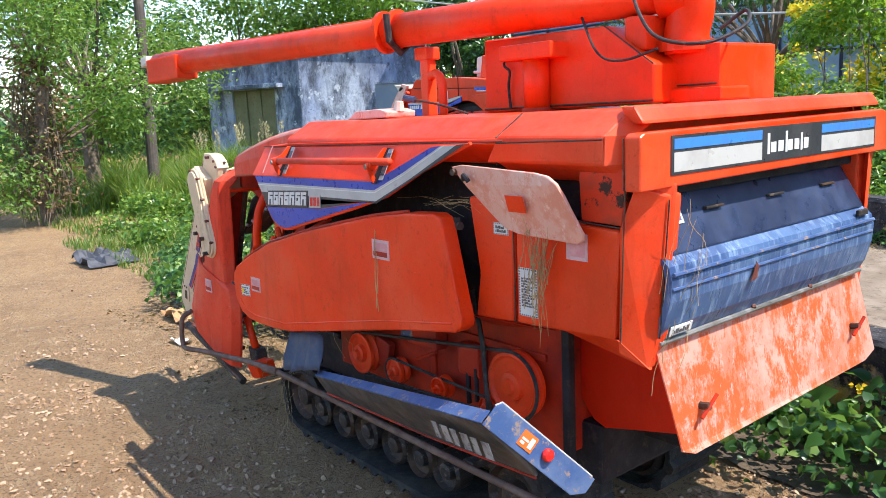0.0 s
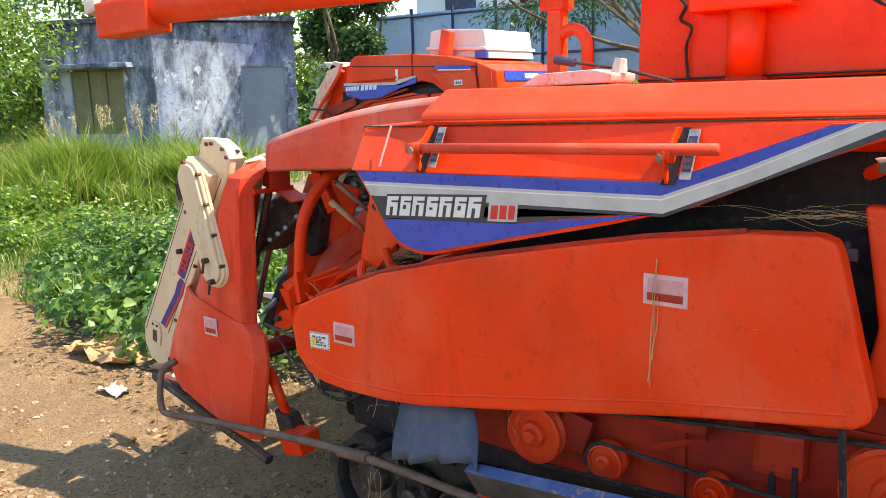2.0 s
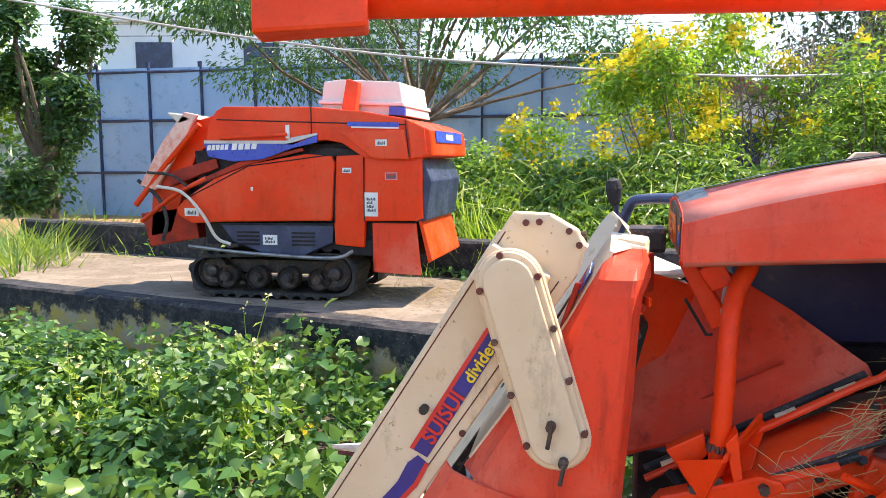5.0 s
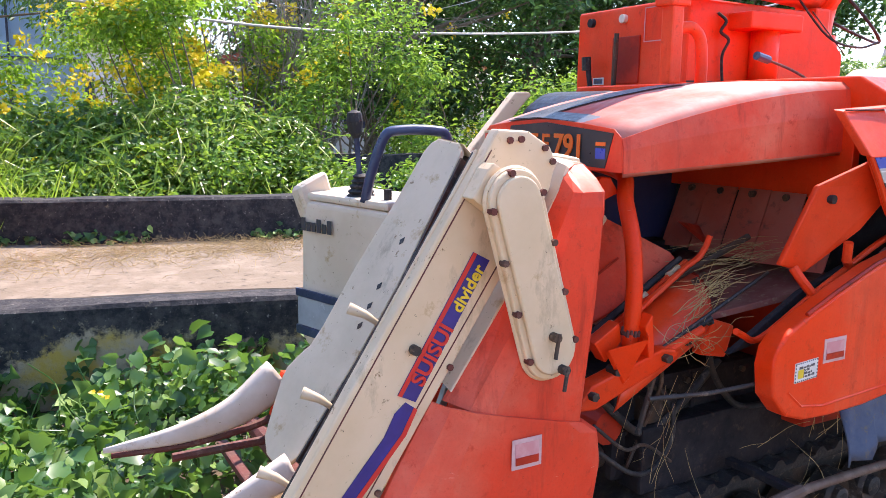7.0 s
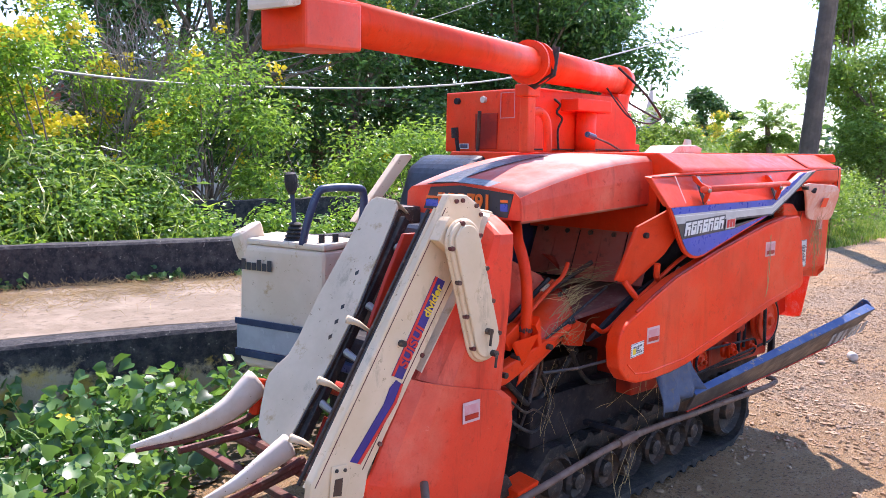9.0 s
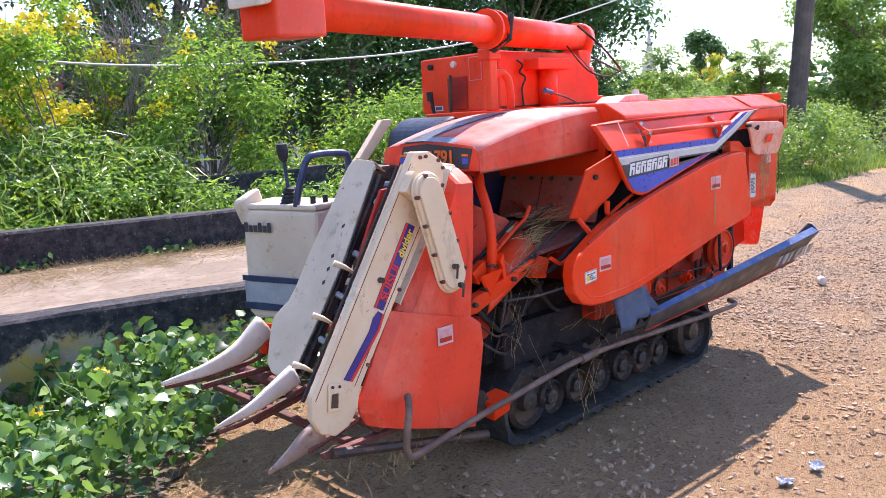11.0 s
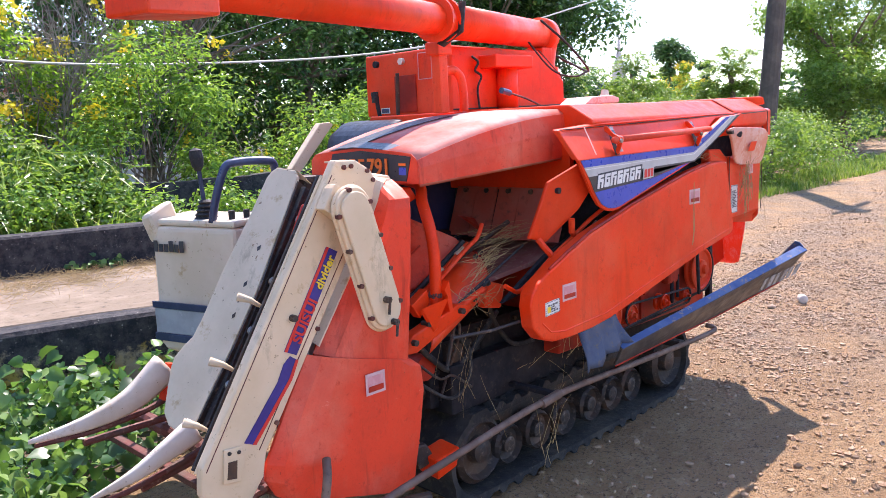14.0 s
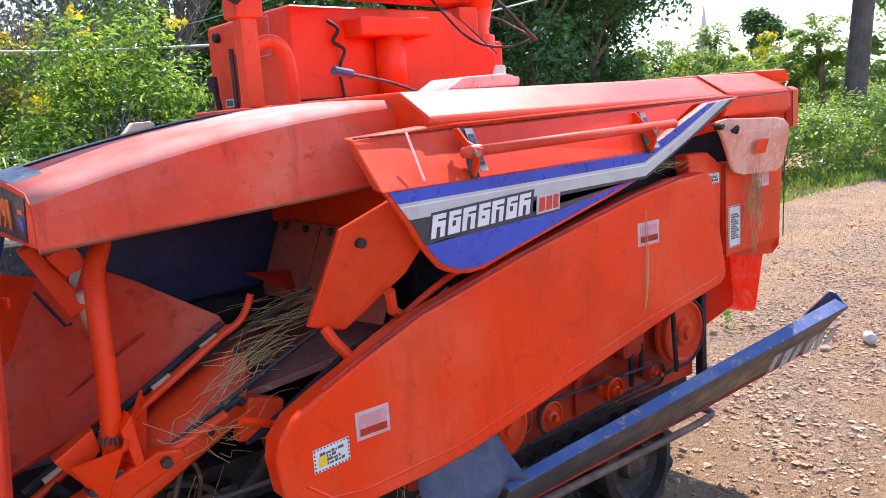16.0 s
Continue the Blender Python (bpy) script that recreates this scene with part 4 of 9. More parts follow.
# upper deck
deck = [(-0.58, 1.585), (-0.69, 1.522), (-0.695, 1.505), (-0.60, 1.44), (0.66, 1.44), (0.72, 1.50), (0.66, 1.585)]
part("deck_front", yz(deck, -0.36, 0.893, 0.012, 3), RED, CH, "orange-red upper deck of folded sheet")
deck_b = [(-0.58, 1.592), (-0.695, 1.528), (-0.70, 1.455), (-0.60, 1.40), (0.66, 1.40), (0.72, 1.50), (0.66, 1.595)]
part("deck_rear", yz(deck_b, 0.898, 1.298, 0.012, 3), RED, CH)
corner = [[(1.296, y, z) for y, z in deck_b] + [(1.296, *deck_b[0])], [(1.345, y + (0.065 if y < 0 else -0.05), z - (0.012 if z > 1.55 else 0)) for y, z in deck_b] + [(1.345, deck_b[0][0] + 0.065, deck_b[0][1] - 0.012)]]
part("deck_corner", curved_sheet(corner, (0.004, 0, 0)), RED, CH)
part("deck_fascia", solid([(0.86, -0.70, 1.452), (1.296, -0.70, 1.462), (1.296, -0.70, 1.52), (0.90, -0.70, 1.512)], (0, 0.02, 0), 0.006), RED, CH)
part("deck_hatch", xz([(-0.165, 1.583), (0.11, 1.59), (0.115, 1.612), (0.06, 1.624), (-0.10, 1.618)], -0.52, -0.38, 0.006), PINK, CH, "chalky deck hatch")
part("hatch_knob", tube([(0.10, -0.45, 1.615), (0.105, -0.45, 1.65)], 0.022, 10, 0.7), PALE, CH)
part("deck_lever", tube(smooth_line([(0.1, -0.1, 1.59), (-0.05, -0.12, 1.63), (-0.22, -0.14, 1.66)]), 0.005, 8), IRON, CH)
part("lever_grip", tube([(-0.20, -0.14, 1.657), (-0.265, -0.146, 1.668)], 0.014, 10), NAVY, CH, "dark blue lever grip")

# rear: fascia with label, doors, flap
FAS = part("rear_fascia", yz([(-0.68, 1.388), (0.75, 1.40), (0.75, 1.53), (0.70, 1.545), (-0.66, 1.535), (-0.68, 1.525)], 1.345, 1.395, 0.008, 3), RED, CH, "orange-red rear fascia with a striped label")
part("rear_top", solid([(1.30, -0.60, 1.555), (1.385, -0.655, 1.555), (1.385, 0.70, 1.56), (1.30, 0.66, 1.56)], (-0.03, 0, 0.045), 0.01), RED, CH)
RX, RUP = (0, 1, 0), (0, 0, 1)
bars("label_field", (1.3952, -0.555, 1.42), RX, RUP, [(0, 0, 1.19, 0.102)], DARKDEC, FAS, 0.002)
split_bars("label_blue", (1.3972, -0.555, 1.42), RX, RUP, [(0.012, 0.066, 0.44, 0.093), (0.80, 0.066, 1.18, 0.093)], SKYBLUE, FAS, 0.001)
split_bars("label_white", (1.3972, -0.555, 1.42), RX, RUP, [(0.012, 0.008, 0.44, 0.058), (0.80, 0.008, 1.18, 0.058)], GREYDEC, FAS, 0.001)
split_bars("maker_shape", (1.3972, -0.085, 1.442), RX, RUP, [(0, 0, 0.014, 0.06), (0.02, 0.004, 0.05, 0.034), (0.062, 0.004, 0.092, 0.036), (0.104, 0, 0.116, 0.062), (0.120, 0.004, 0.146, 0.036), (0.158, 0.004, 0.186, 0.036), (0.196, 0, 0.208, 0.052), (0.216, 0.004, 0.244, 0.036)], WHITE, FAS, 0.001, "plain white shapes of the maker's sign")
part("rear_hood_inner", block((1.20, -0.60, 1.36), (1.335, 0.66, 1.42), 0.005), INSIDE, CH)
UD = part("upper_door", solid([(1.300, -0.55, 1.385), (1.300, 0.56, 1.39), (1.385, 0.60, 1.215), (1.385, -0.565, 1.205)], (-0.02, 0, -0.01), 0.006), NAVY_DOOR, CH, "dark blue upper straw-chute door")
LD = part("lower_door", curved_sheet([[(1.375, y, 1.212), (1.405, y, 1.185), (1.415, y, 1.15), (1.41, y, 1.09), (1.39, y, 1.02), (1.365, y, 0.975)] for y in (-0.575, -0.2, 0.2, 0.62)], (-0.02, 0, 0), 0.0), BLUE_DOOR, CH, "dark blue lower straw-chute door, scuffed")
part("door_ridge", tube([(1.417, -0.57, 1.165), (1.417, 0.61, 1.168)], 0.006, 6), BLUEGREY, LD)
part("door_ridge", tube([(1.413, -0.57, 1.125), (1.413, 0.61, 1.128)], 0.005, 6), BLUEGREY, LD)
part("hinge_rod", tube([(1.372, -0.57, 0.972), (1.372, 0.62, 0.98)], 0.008, 8), STEEL, LD)
sticker(UD, (1.352, -0.52, 1.28), RX, (-0.38, 0, 0.9), 0.09, 0.06, WHITE, BLUEGREY, 3, label="small blue and red label")
sticker(LD, (1.384, -0.545, 0.99), RX, (0.25, 0, 0.97), 0.10, 0.028, WHITE, WHITE, 1, label="narrow white label")
part("rust_patch", solid([(1.4195, -0.20, 1.085), (1.4195, -0.165, 1.09), (1.4195, -0.155, 1.125), (1.4195, -0.17, 1.14), (1.4195, -0.185, 1.11)], (0.0012, 0, 0), 0), RUSTRED, LD)
FL = part("straw_flap", solid([(1.352, -0.575, 0.985), (1.352, 0.63, 0.985), (1.405, 0.69, 0.675), (1.412, 0.60, 0.655), (1.412, -0.46, 0.64), (1.40, -0.505, 0.655)], (0.005, 0, 0.001), 0.0015), FLAP, CH, "sun-bleached orange rear flap with scratches")
for y, z in ((-0.40, 0.755), (0.53, 0.79)):
    part("wing_bolt", tube([(1.37, y, z), (1.42, y, z + 0.008)], 0.012, 8), IRON, FL)
    part("wing", tube([(1.415, y - 0.03, z - 0.02), (1.42, y + 0.035, z + 0.035)], 0.006, 6), DARKRED, FL)
for y in (-0.1, 0.25):
    part("hinge", tube([(1.37, y - 0.006, 0.985), (1.375, y + 0.006, 0.985)], 0.008, 8), RUSTRED, FL)
part("chute_side", solid([(0.925, -0.42, 0.93), (0.931, -0.42, 0.825), (0.944, -0.42, 0.738), (0.965, -0.42, 0.685), (0.992, -0.42, 0.646), (1.02, -0.42, 0.618), (1.064, -0.42, 0.601), (1.183, -0.42, 0.628), (1.385, -0.42, 0.672), (1.345, -0.42, 0.96)], (0, 0.008, 0), 0.002), CHUTE, CH, "curved orange-red chute side plate")
part("chute_side", solid([(1.0, 0.62, 0.95), (1.34, 0.63, 0.98), (1.39, 0.65, 0.70), (1.30, 0.62, 0.66), (1.06, 0.6, 0.76)], (0, -0.015, 0), 0.004), RED, CH)
part("lower_hopper", block((0.90, -0.20, 0.50), (1.20, 0.5, 0.72), 0.02), INSIDE, CH)
part("corner_column", solid([(1.305, -0.655, 0.95), (1.36, -0.60, 0.905), (1.375, -0.575, 1.0), (1.395, -0.56, 1.37), (1.35, -0.64, 1.40), (1.315, -0.66, 1.29)], (-0.01, 0.07, 0), 0.006), RED, CH)
part("corner_post", solid([(1.36, -0.595, 0.91), (1.385, -0.55, 1.0), (1.40, -0.535, 1.40), (1.36, -0.6, 1.40)], (-0.03, 0.05, 0), 0.005), RED, CH)
part("corner_post", solid([(1.36, 0.66, 0.95), (1.37, 0.625, 1.0), (1.395, 0.60, 1.41), (1.36, 0.72, 1.41)], (-0.03, 0.04, 0), 0.005), RED, CH)
part("side_wall", xz([(0.9, 0.75), (1.36, 0.80), (1.36, 1.42), (0.9, 1.42)], 0.60, 0.66, 0.008), RED, CH)

# rear left side panels
part("belt_door", xz([(0.735, 0.955), (0.905, 0.965), (0.92, 1.29), (0.84, 1.34), (0.72, 1.34), (0.76, 1.10)], -0.60, -0.655, 0.012, 3), RED, CH, "orange-red belt cover")
RP = part("rear_side_panel", xz([(0.93, 0.97), (1.295, 0.985), (1.315, 1.285), (1.20, 1.29), (0.935, 1.295)], -0.60, -0.662, 0.012, 3), RED, CH, "orange-red rear side panel")
part("rear_upper_panel", xz([(1.185, 1.30), (1.318, 1.295), (1.335, 1.45), (1.175, 1.455)], -0.60, -0.658, 0.006), CHIPPED, CH, "chipped and rusty upper side panel")
# near-black wall, painted for the shade in the recess behind the guard
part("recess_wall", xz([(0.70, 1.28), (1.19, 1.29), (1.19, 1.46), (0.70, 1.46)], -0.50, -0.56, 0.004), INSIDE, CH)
part("skirt", solid([(0.925, -0.66, 0.975), (1.305, -0.66, 0.99), (1.365, -0.60, 0.905), (1.33, -0.55, 0.90), (0.98, -0.55, 0.945)], (0, 0.012, 0.0), 0.004), RED, CH)
part("skirt", solid([(0.70, -0.655, 0.955), (0.92, -0.66, 0.965), (0.98, -0.55, 0.93), (0.70, -0.55, 0.90)], (0, 0.01, 0.0), 0.003), DARKRED, CH)
sticker(RP, (0.945, -0.6625, 0.998), RT, UP, 0.075, 0.146, WHITE, WHITE, 11, label="tall white caution label with hatched border", hatched=True)
sticker(RP, (1.135, -0.6625, 1.19), RT, UP, 0.075, 0.075, PINKFRAME, PINKSTK, 0, label="pink warning sticker")
sticker(CH, (0.835, -0.6555, 1.232), RT, UP, 0.065, 0.036, WHITE, WHITE, 2, label="small white label with two lines of print", hatched=True)
GU = part("exhaust_guard", solid([(0.745, -0.742, 1.44), (0.80, -0.75, 1.448), (1.10, -0.755, 1.435), (1.15, -0.755, 1.428), (1.182, -0.754, 1.408), (1.20, -0.750, 1.375), (1.232, -0.71, 1.275), (1.228, -0.703, 1.255), (1.205, -0.70, 1.242), (0.985, -0.70, 1.25), (0.93, -0.70, 1.262), (0.90, -0.705, 1.285), (0.80, -0.735, 1.385)], (0, 0.014, 0), 0.006, 3), PINK, CH, "chalky pink guard plate, paint faded and streaked")
bars("square_mark", (0.985, -0.735, 1.32), RT, (0, -0.3, 1), [(0, 0, 0.07, 0.05)], RED, GU, 0.0012)
part("pivot", tube([(0.765, -0.755, 1.425), (0.765, -0.70, 1.425)], 0.010, 10), IRON, GU)
part("guard_arm", tube([(0.765, -0.72, 1.425), (0.72, -0.62, 1.40)], 0.014, 8), RED, CH)
part("guard_hook", tube(smooth_line([(0.84, -0.755, 1.40), (0.83, -0.765, 1.42), (0.815, -0.755, 1.405)]), 0.007, 6), INSIDE, GU)

# loose track skirt that leans out beside the track
MS = part("track_skirt", solid([(-0.21, -0.725, 0.545), (0.5, -0.865, 0.678), (1.124, -0.988, 0.799), (1.161, -0.862, 0.665), (1.165, -0.835, 0.612), (0.6, -0.765, 0.538), (-0.20, -0.68, 0.462)], (0, 0.010, 0.006), 0.003), GREYSHEET, CH, "grey sheet-metal skirt leaning outwards, worn blue edge")
part("upper_lip", solid([(-0.21, -0.727, 0.547), (1.122, -0.990, 0.801), (1.117, -0.952, 0.822), (-0.21, -0.700, 0.562)], (0, 0, 0.003), 0.001), BLUEGREY, MS, "worn blue folded edge")
e0, e1 = Vector((1.124, -0.990, 0.799)), Vector((1.185, -0.81, 0.61))
ey = (Vector((1.132, -0.936, 0.850)) - e0).normalized()
ex = (e1 - e0).normalized()
wn_ = ex.cross(ey).normalized()
if wn_.x < 0:
    wn_ = -wn_
part("end_plate", solid([e0 + ex * u + ey * w for u, w in ((0, 0), (0, 0.060), (0.012, 0.078), (0.40, 0.078), (0.40, 0.03), (0.36, 0))], wn_ * 0.006, 0.002), BLUEGREY, MS, "worn blue end plate with a red reflector")
part("bright_edge", tube([e0 + ey * 0.062, e0 + ex * 0.012 + ey * 0.080, e0 + ex * 0.39 + ey * 0.080], 0.0025, 6), GREYDEC, MS)
ec = e0 + ex * 0.219 + ey * 0.046 + wn_ * 0.008
part("reflector", turned([(0.001, 0), (0.019, 0), (0.019, 0.006), (0.014, 0.012), (0.001, 0.014)], ec, wn_, 18), LAMPRED, MS, "round red reflector")
bars("orange_label", e0 + ex * 0.115 + ey * 0.018 + wn_ * 0.006, ex, ey, [(0, 0, 0.055, 0.046)], ORANGEDEC, MS, 0.002)
bars("label_print", e0 + ex * 0.115 + ey * 0.018 + wn_ * 0.008, ex, ey, [(0.006, 0.008, 0.02, 0.016), (0.006, 0.02, 0.03, 0.026), (0.034, 0.008, 0.048, 0.038)], WHITE, MS, 0.001)
split_bars("skirt_mark", (0.62, -0.887, 0.690), (1.36, -0.27, 0.26), (-0.02, 0.085, -0.2), [(0.19 + i * 0.058, 0.035 + 0.004 * i, 0.225 + i * 0.058 + 0.008 * (i % 2), 0.10 + 0.004 * i) for i in range(6)], WORNMARK, MS, 0.002, "row of plain worn marks")
part("red_edge", tube([(-0.2, -0.681, 0.461), (0.6, -0.766, 0.536), (1.165, -0.836, 0.610)], 0.0035, 6), DARKRED, MS)
flap_rows = []
for i in range(9):
    t = i / 8
    flap_rows.append([(-0.475 + 0.27 * t + 0.05 * t * k / 6, -0.685 - 0.045 * k / 6 - 0.020 * math.sin(17 * t + 0.5 * k) * (k + 1) / 7, 0.69 + 0.015 * t - (0.17 - 0.03 * t) * k / 6 - 0.012 * math.sin(5 * t + 1)) for k in range(7)])
part("hanging_flap", curved_sheet(flap_rows, (0, 0.006, 0)), CLOTH, CH, "limp faded blue mud flap", smooth=True)

# long guard bar along the left side
gb = smooth_line([(-1.72, -0.64, 0.55), (-1.755, -0.685, 0.51), (-1.777, -0.69, 0.42), (-1.775, -0.69, 0.36), (-1.735, -0.69, 0.337), (-1.50, -0.69, 0.37), (-1.2, -0.695, 0.408), (-0.68, -0.69, 0.455), (0.0, -0.64, 0.41), (0.6, -0.585, 0.36), (0.96, -0.55, 0.335), (1.02, -0.54, 0.345), (1.0, -0.5, 0.36)], 5)
BAR = part("guard_bar", tube(gb, 0.0135, 10), RUSTBAR, CH, "bent rusty iron guard bar", smooth=True)
part("joint", tube([(-0.74, -0.695, 0.45), (-0.62, -0.69, 0.457)], 0.019, 10), RUSTBAR, BAR)
part("mount", block((-0.645, -0.68, 0.445), (-0.615, -0.45, 0.465), 0.004), INSIDE, CH)
part("mount", block((0.55, -0.58, 0.35), (0.6, -0.4, 0.38), 0.004), IRON, CH)

# hood
def hood_z(t):
    return 1.435 + 0.135 * (1 - (1 - t) ** 1.8)


hood_rows = []
for i in range(13):
    t = i / 12
    x = -1.188 + 0.873 * t
    zc = hood_z(t)
    yl = -0.545 - 0.012 * t
    yr = 0.06 + 0.16 * t
    zb = 1.333 + 0.047 * t
    row = [(x, yl - 0.004, zb), (x, yl - 0.002, (zb + zc) / 2), (x, yl + 0.006, zc - 0.018), (x, yl + 0.03, zc)]
    row += [(x, yl + 0.03 + (yr - yl - 0.06) * k / 5, zc + 0.02 * math.sin(math.pi * k / 5) * (1 - 0.5 * t)) for k in range(1, 6)]
    row += [(x, yr - 0.006, zc - 0.02), (x, yr, zb)]
    hood_rows.append(row)
HO = part("hood", curved_sheet(hood_rows, (0, 0, -0.012)), DUSTY, CH, "dusty faded red hood with a dark front band", smooth=True)
for f in HO.data.polygons:
    f.use_smooth = True
side_sheet = [[(r[0][0], r[0][1] - 0.004, r[0][2] - 0.002), (r[1][0], r[1][1] - 0.004, r[1][2]), (r[2][0], r[2][1] - 0.003, r[2][2] - 0.004)] for r in hood_rows]
part("hood_side", curved_sheet(side_sheet, (0, 0.003, 0)), FADED, CH)
front = [hood_rows[0][k] for k in range(len(hood_rows[0]))]
part("hood_front", solid([(p[0] - 0.002, p[1], p[2]) for p in front], (0.012, 0, 0), 0.0), FADED, CH)
part("front_band", solid([(-1.193, -0.488, 1.340), (-1.193, -0.045, 1.352), (-1.193, -0.085, 1.437), (-1.193, -0.25, 1.448), (-1.193, -0.515, 1.425)], (0.004, 0, 0), 0), DARKDEC, HO)
for ya, yb in ((-0.13, -0.06), (-0.49, -0.455)):
    part("blue_square", solid([(-1.1945, ya, 1.362), (-1.1945, yb, 1.362), (-1.1945, yb, 1.388), (-1.1945, ya, 1.388)], (0.002, 0, 0), 0), BLUEDEC, HO)
    part("orange_line", solid([(-1.1950, ya, 1.394), (-1.1950, yb, 1.394), (-1.1950, yb, 1.403), (-1.1950, ya, 1.403)], (0.002, 0, 0), 0), ORANGEDEC, HO)
lettered("hood_number", "791", 0.082, (-1.1975, -0.29, 1.362), (0, -1, 0), (0, 0, 1), ORANGEDEC, HO, label="orange number on the hood front")
split_bars("number_shape", (-1.1975, -0.135, 1.368), (0, -1, 0), UP, [(0.0, 0, 0.022, 0.05), (0.027, 0, 0.034, 0.05), (0.055, 0, 0.062, 0.05), (0.062, 0, 0.088, 0.009), (0.062, 0.041, 0.088, 0.05), (0.108, 0, 0.115, 0.05), (0.115, 0, 0.14, 0.009), (0.115, 0.021, 0.136, 0.029), (0.115, 0.041, 0.14, 0.05)], ORANGEDEC, HO, 0.002, "plain orange shapes beside the number")
for k, (ya, yb) in enumerate(((-0.20, -0.06),)):
    rows_b = [[(r[0][0], y, hood_z(i / 12) + 0.02 * math.sin(math.pi * (y - r[3][1]) / (r[8][1] - r[3][1])) * (1 - 0.5 * i / 12) + 0.003) for y in (ya, (ya + yb) / 2, yb)] for i, r in enumerate(hood_rows[:9])]
    part("hood_stripe", curved_sheet(rows_b, (0, 0, 0.0015)), DARKDEC, HO)
part("hood_band_top", curved_sheet([[(x, y, hood_z((x + 1.188) / 0.873) + 0.02 * math.sin(math.pi * (y + 0.45) / 0.5) + 0.004) for y in (-0.50, -0.35, -0.2, -0.09)] for x in (-1.186, -1.16, -1.125)], (0, 0, 0.0015)), DARKDEC, HO)

# throat under the hood
part("throat_back", block((-0.39, -0.60, 1.235), (-0.36, 0.2, 1.46), 0.004), RED, CH)
for i in range(5):
    y = -0.60 + i * 0.125
    part("rubber_flap", solid([(-0.40 - 0.006 * (i % 2), y, 1.245), (-0.40 - 0.006 * (i % 2), y + 0.12, 1.245), (-0.485, y + 0.117, 1.03), (-0.475, y + 0.004, 1.035)], (0.006, 0, 0), 0.001), FLAPRUB, CH)
    part("flap_bolt", tube([(-0.42, y + 0.06, 1.230), (-0.38, y + 0.06, 1.230)], 0.011, 8), IRON, CH)
part("throat_side", solid([(-1.05, 0.02, 1.36), (-0.36, 0.08, 1.40), (-0.36, 0.08, 0.95), (-0.95, 0.02, 0.95)], (0, 0.02, 0), 0.004), THROATBLUE, CH, "dark blue inner panel")
part("throat_floor", solid([(-0.95, -0.40, 0.88), (-0.36, -0.62, 1.02), (-0.36, 0.05, 1.0), (-0.95, 0.0, 0.86)], (0, 0, -0.02), 0.004), LITFLOOR, CH)
part("cheek_plate", solid([(-0.47, -0.715, 1.36), (-0.37, -0.73, 1.30), (-0.455, -0.685, 1.17), (-0.60, -0.632, 1.056), (-0.685, -0.615, 1.080), (-0.60, -0.648, 1.29)], (0, 0.014, 0), 0.005), RED, CH, "orange-red folded bracket plate")
part("cheek_hole", tube([(-0.560, -0.672, 1.255), (-0.560, -0.645, 1.255)], 0.012, 10), INSIDE, CH)
for pts in ([(-0.655, -0.635, 1.075), (-0.645, -0.655, 1.045), (-0.619, -0.674, 1.006)], [(-0.51, -0.69, 1.14), (-0.50, -0.682, 1.09), (-0.465, -0.668, 1.068)]):
    part("cheek_leg", tube(pts, 0.013, 8), RED, CH)
part("spring_ear", solid([(-0.38, -0.73, 1.19), (-0.28, -0.735, 1.17), (-0.24, -0.73, 1.195), (-0.36, -0.725, 1.22)], (0, 0.012, 0), 0.004), RED, CH)

# feeder: cover plate, bow pipe, brackets
part("feeder_cover", solid([(-1.302, -0.318, 0.824), (-1.309, -0.206, 0.949), (-1.274, -0.152, 1.024), (-1.153, -0.077, 1.157), (-1.045, -0.03, 1.252), (-0.90, -0.15, 1.172), (-0.752, -0.29, 1.072), (-0.745, -0.31, 1.05), (-0.95, -0.33, 0.945)], (0.006, 0.012, -0.014), 0.006), FADED, CH, "faded red sloping feeder cover plate")
part("cover_seam", tube([(-0.93, -0.262, 1.062), (-1.06, -0.262, 0.99), (-1.13, -0.262, 0.945)], 0.004, 6), DARKRED, CH)
part("bow_pipe", tube(smooth_line([(-0.98, -0.06, 1.315), (-1.0, -0.16, 1.332), (-1.02, -0.25, 1.335), (-1.03, -0.377, 1.312), (-1.066, -0.43, 1.25), (-1.084, -0.482, 1.16), (-1.090, -0.503, 1.06), (-1.095, -0.508, 0.97), (-1.10, -0.508, 0.885)]), 0.0215, 16), RED, CH, "thick bent orange-red pipe", smooth=True)
weld = bmesh.new()
for k in range(14):
    a = 2 * math.pi * k / 14
    w0 = Vector((-1.099 + 0.022 * math.cos(a), -0.508 + 0.022 * math.sin(a), 0.918 + 0.004 * math.sin(5 * a)))
    tube([w0, w0 + Vector((0.002, 0, 0.010 + 0.008 * math.sin(3 * a) ** 2))], 0.006, 6, 0.6, bm=weld)
part("pipe_weld", weld, RUSTRED, CH, "rusty weld bead")
part("pipe_gusset", solid([(-1.090, -0.55, 0.945), (-1.066, -0.55, 0.975), (-1.052, -0.55, 0.87), (-1.070, -0.55, 0.86)], (0, 0.05, 0), 0.004), RED, CH)
part("pipe_gusset", solid([(-1.21, -0.50, 0.905), (-1.13, -0.50, 0.95), (-1.12, -0.50, 0.90), (-1.17, -0.50, 0.85)], (0, 0.04, 0), 0.004), RED, CH)
part("bracket_plate", solid([(-1.19, -0.53, 0.895), (-1.095, -0.564, 0.919), (-1.004, -0.412, 0.971), (-0.985, -0.40, 0.95), (-1.04, -0.52, 0.85), (-1.13, -0.53, 0.80)], (0, 0.012, -0.012), 0.004), RED, CH)
part("bracket_lip", solid([(-1.10, -0.572, 0.912), (-1.095, -0.566, 0.927), (-1.004, -0.414, 0.979), (-1.002, -0.405, 0.966)], (0.010, 0.004, -0.004), 0.003), RED, CH)
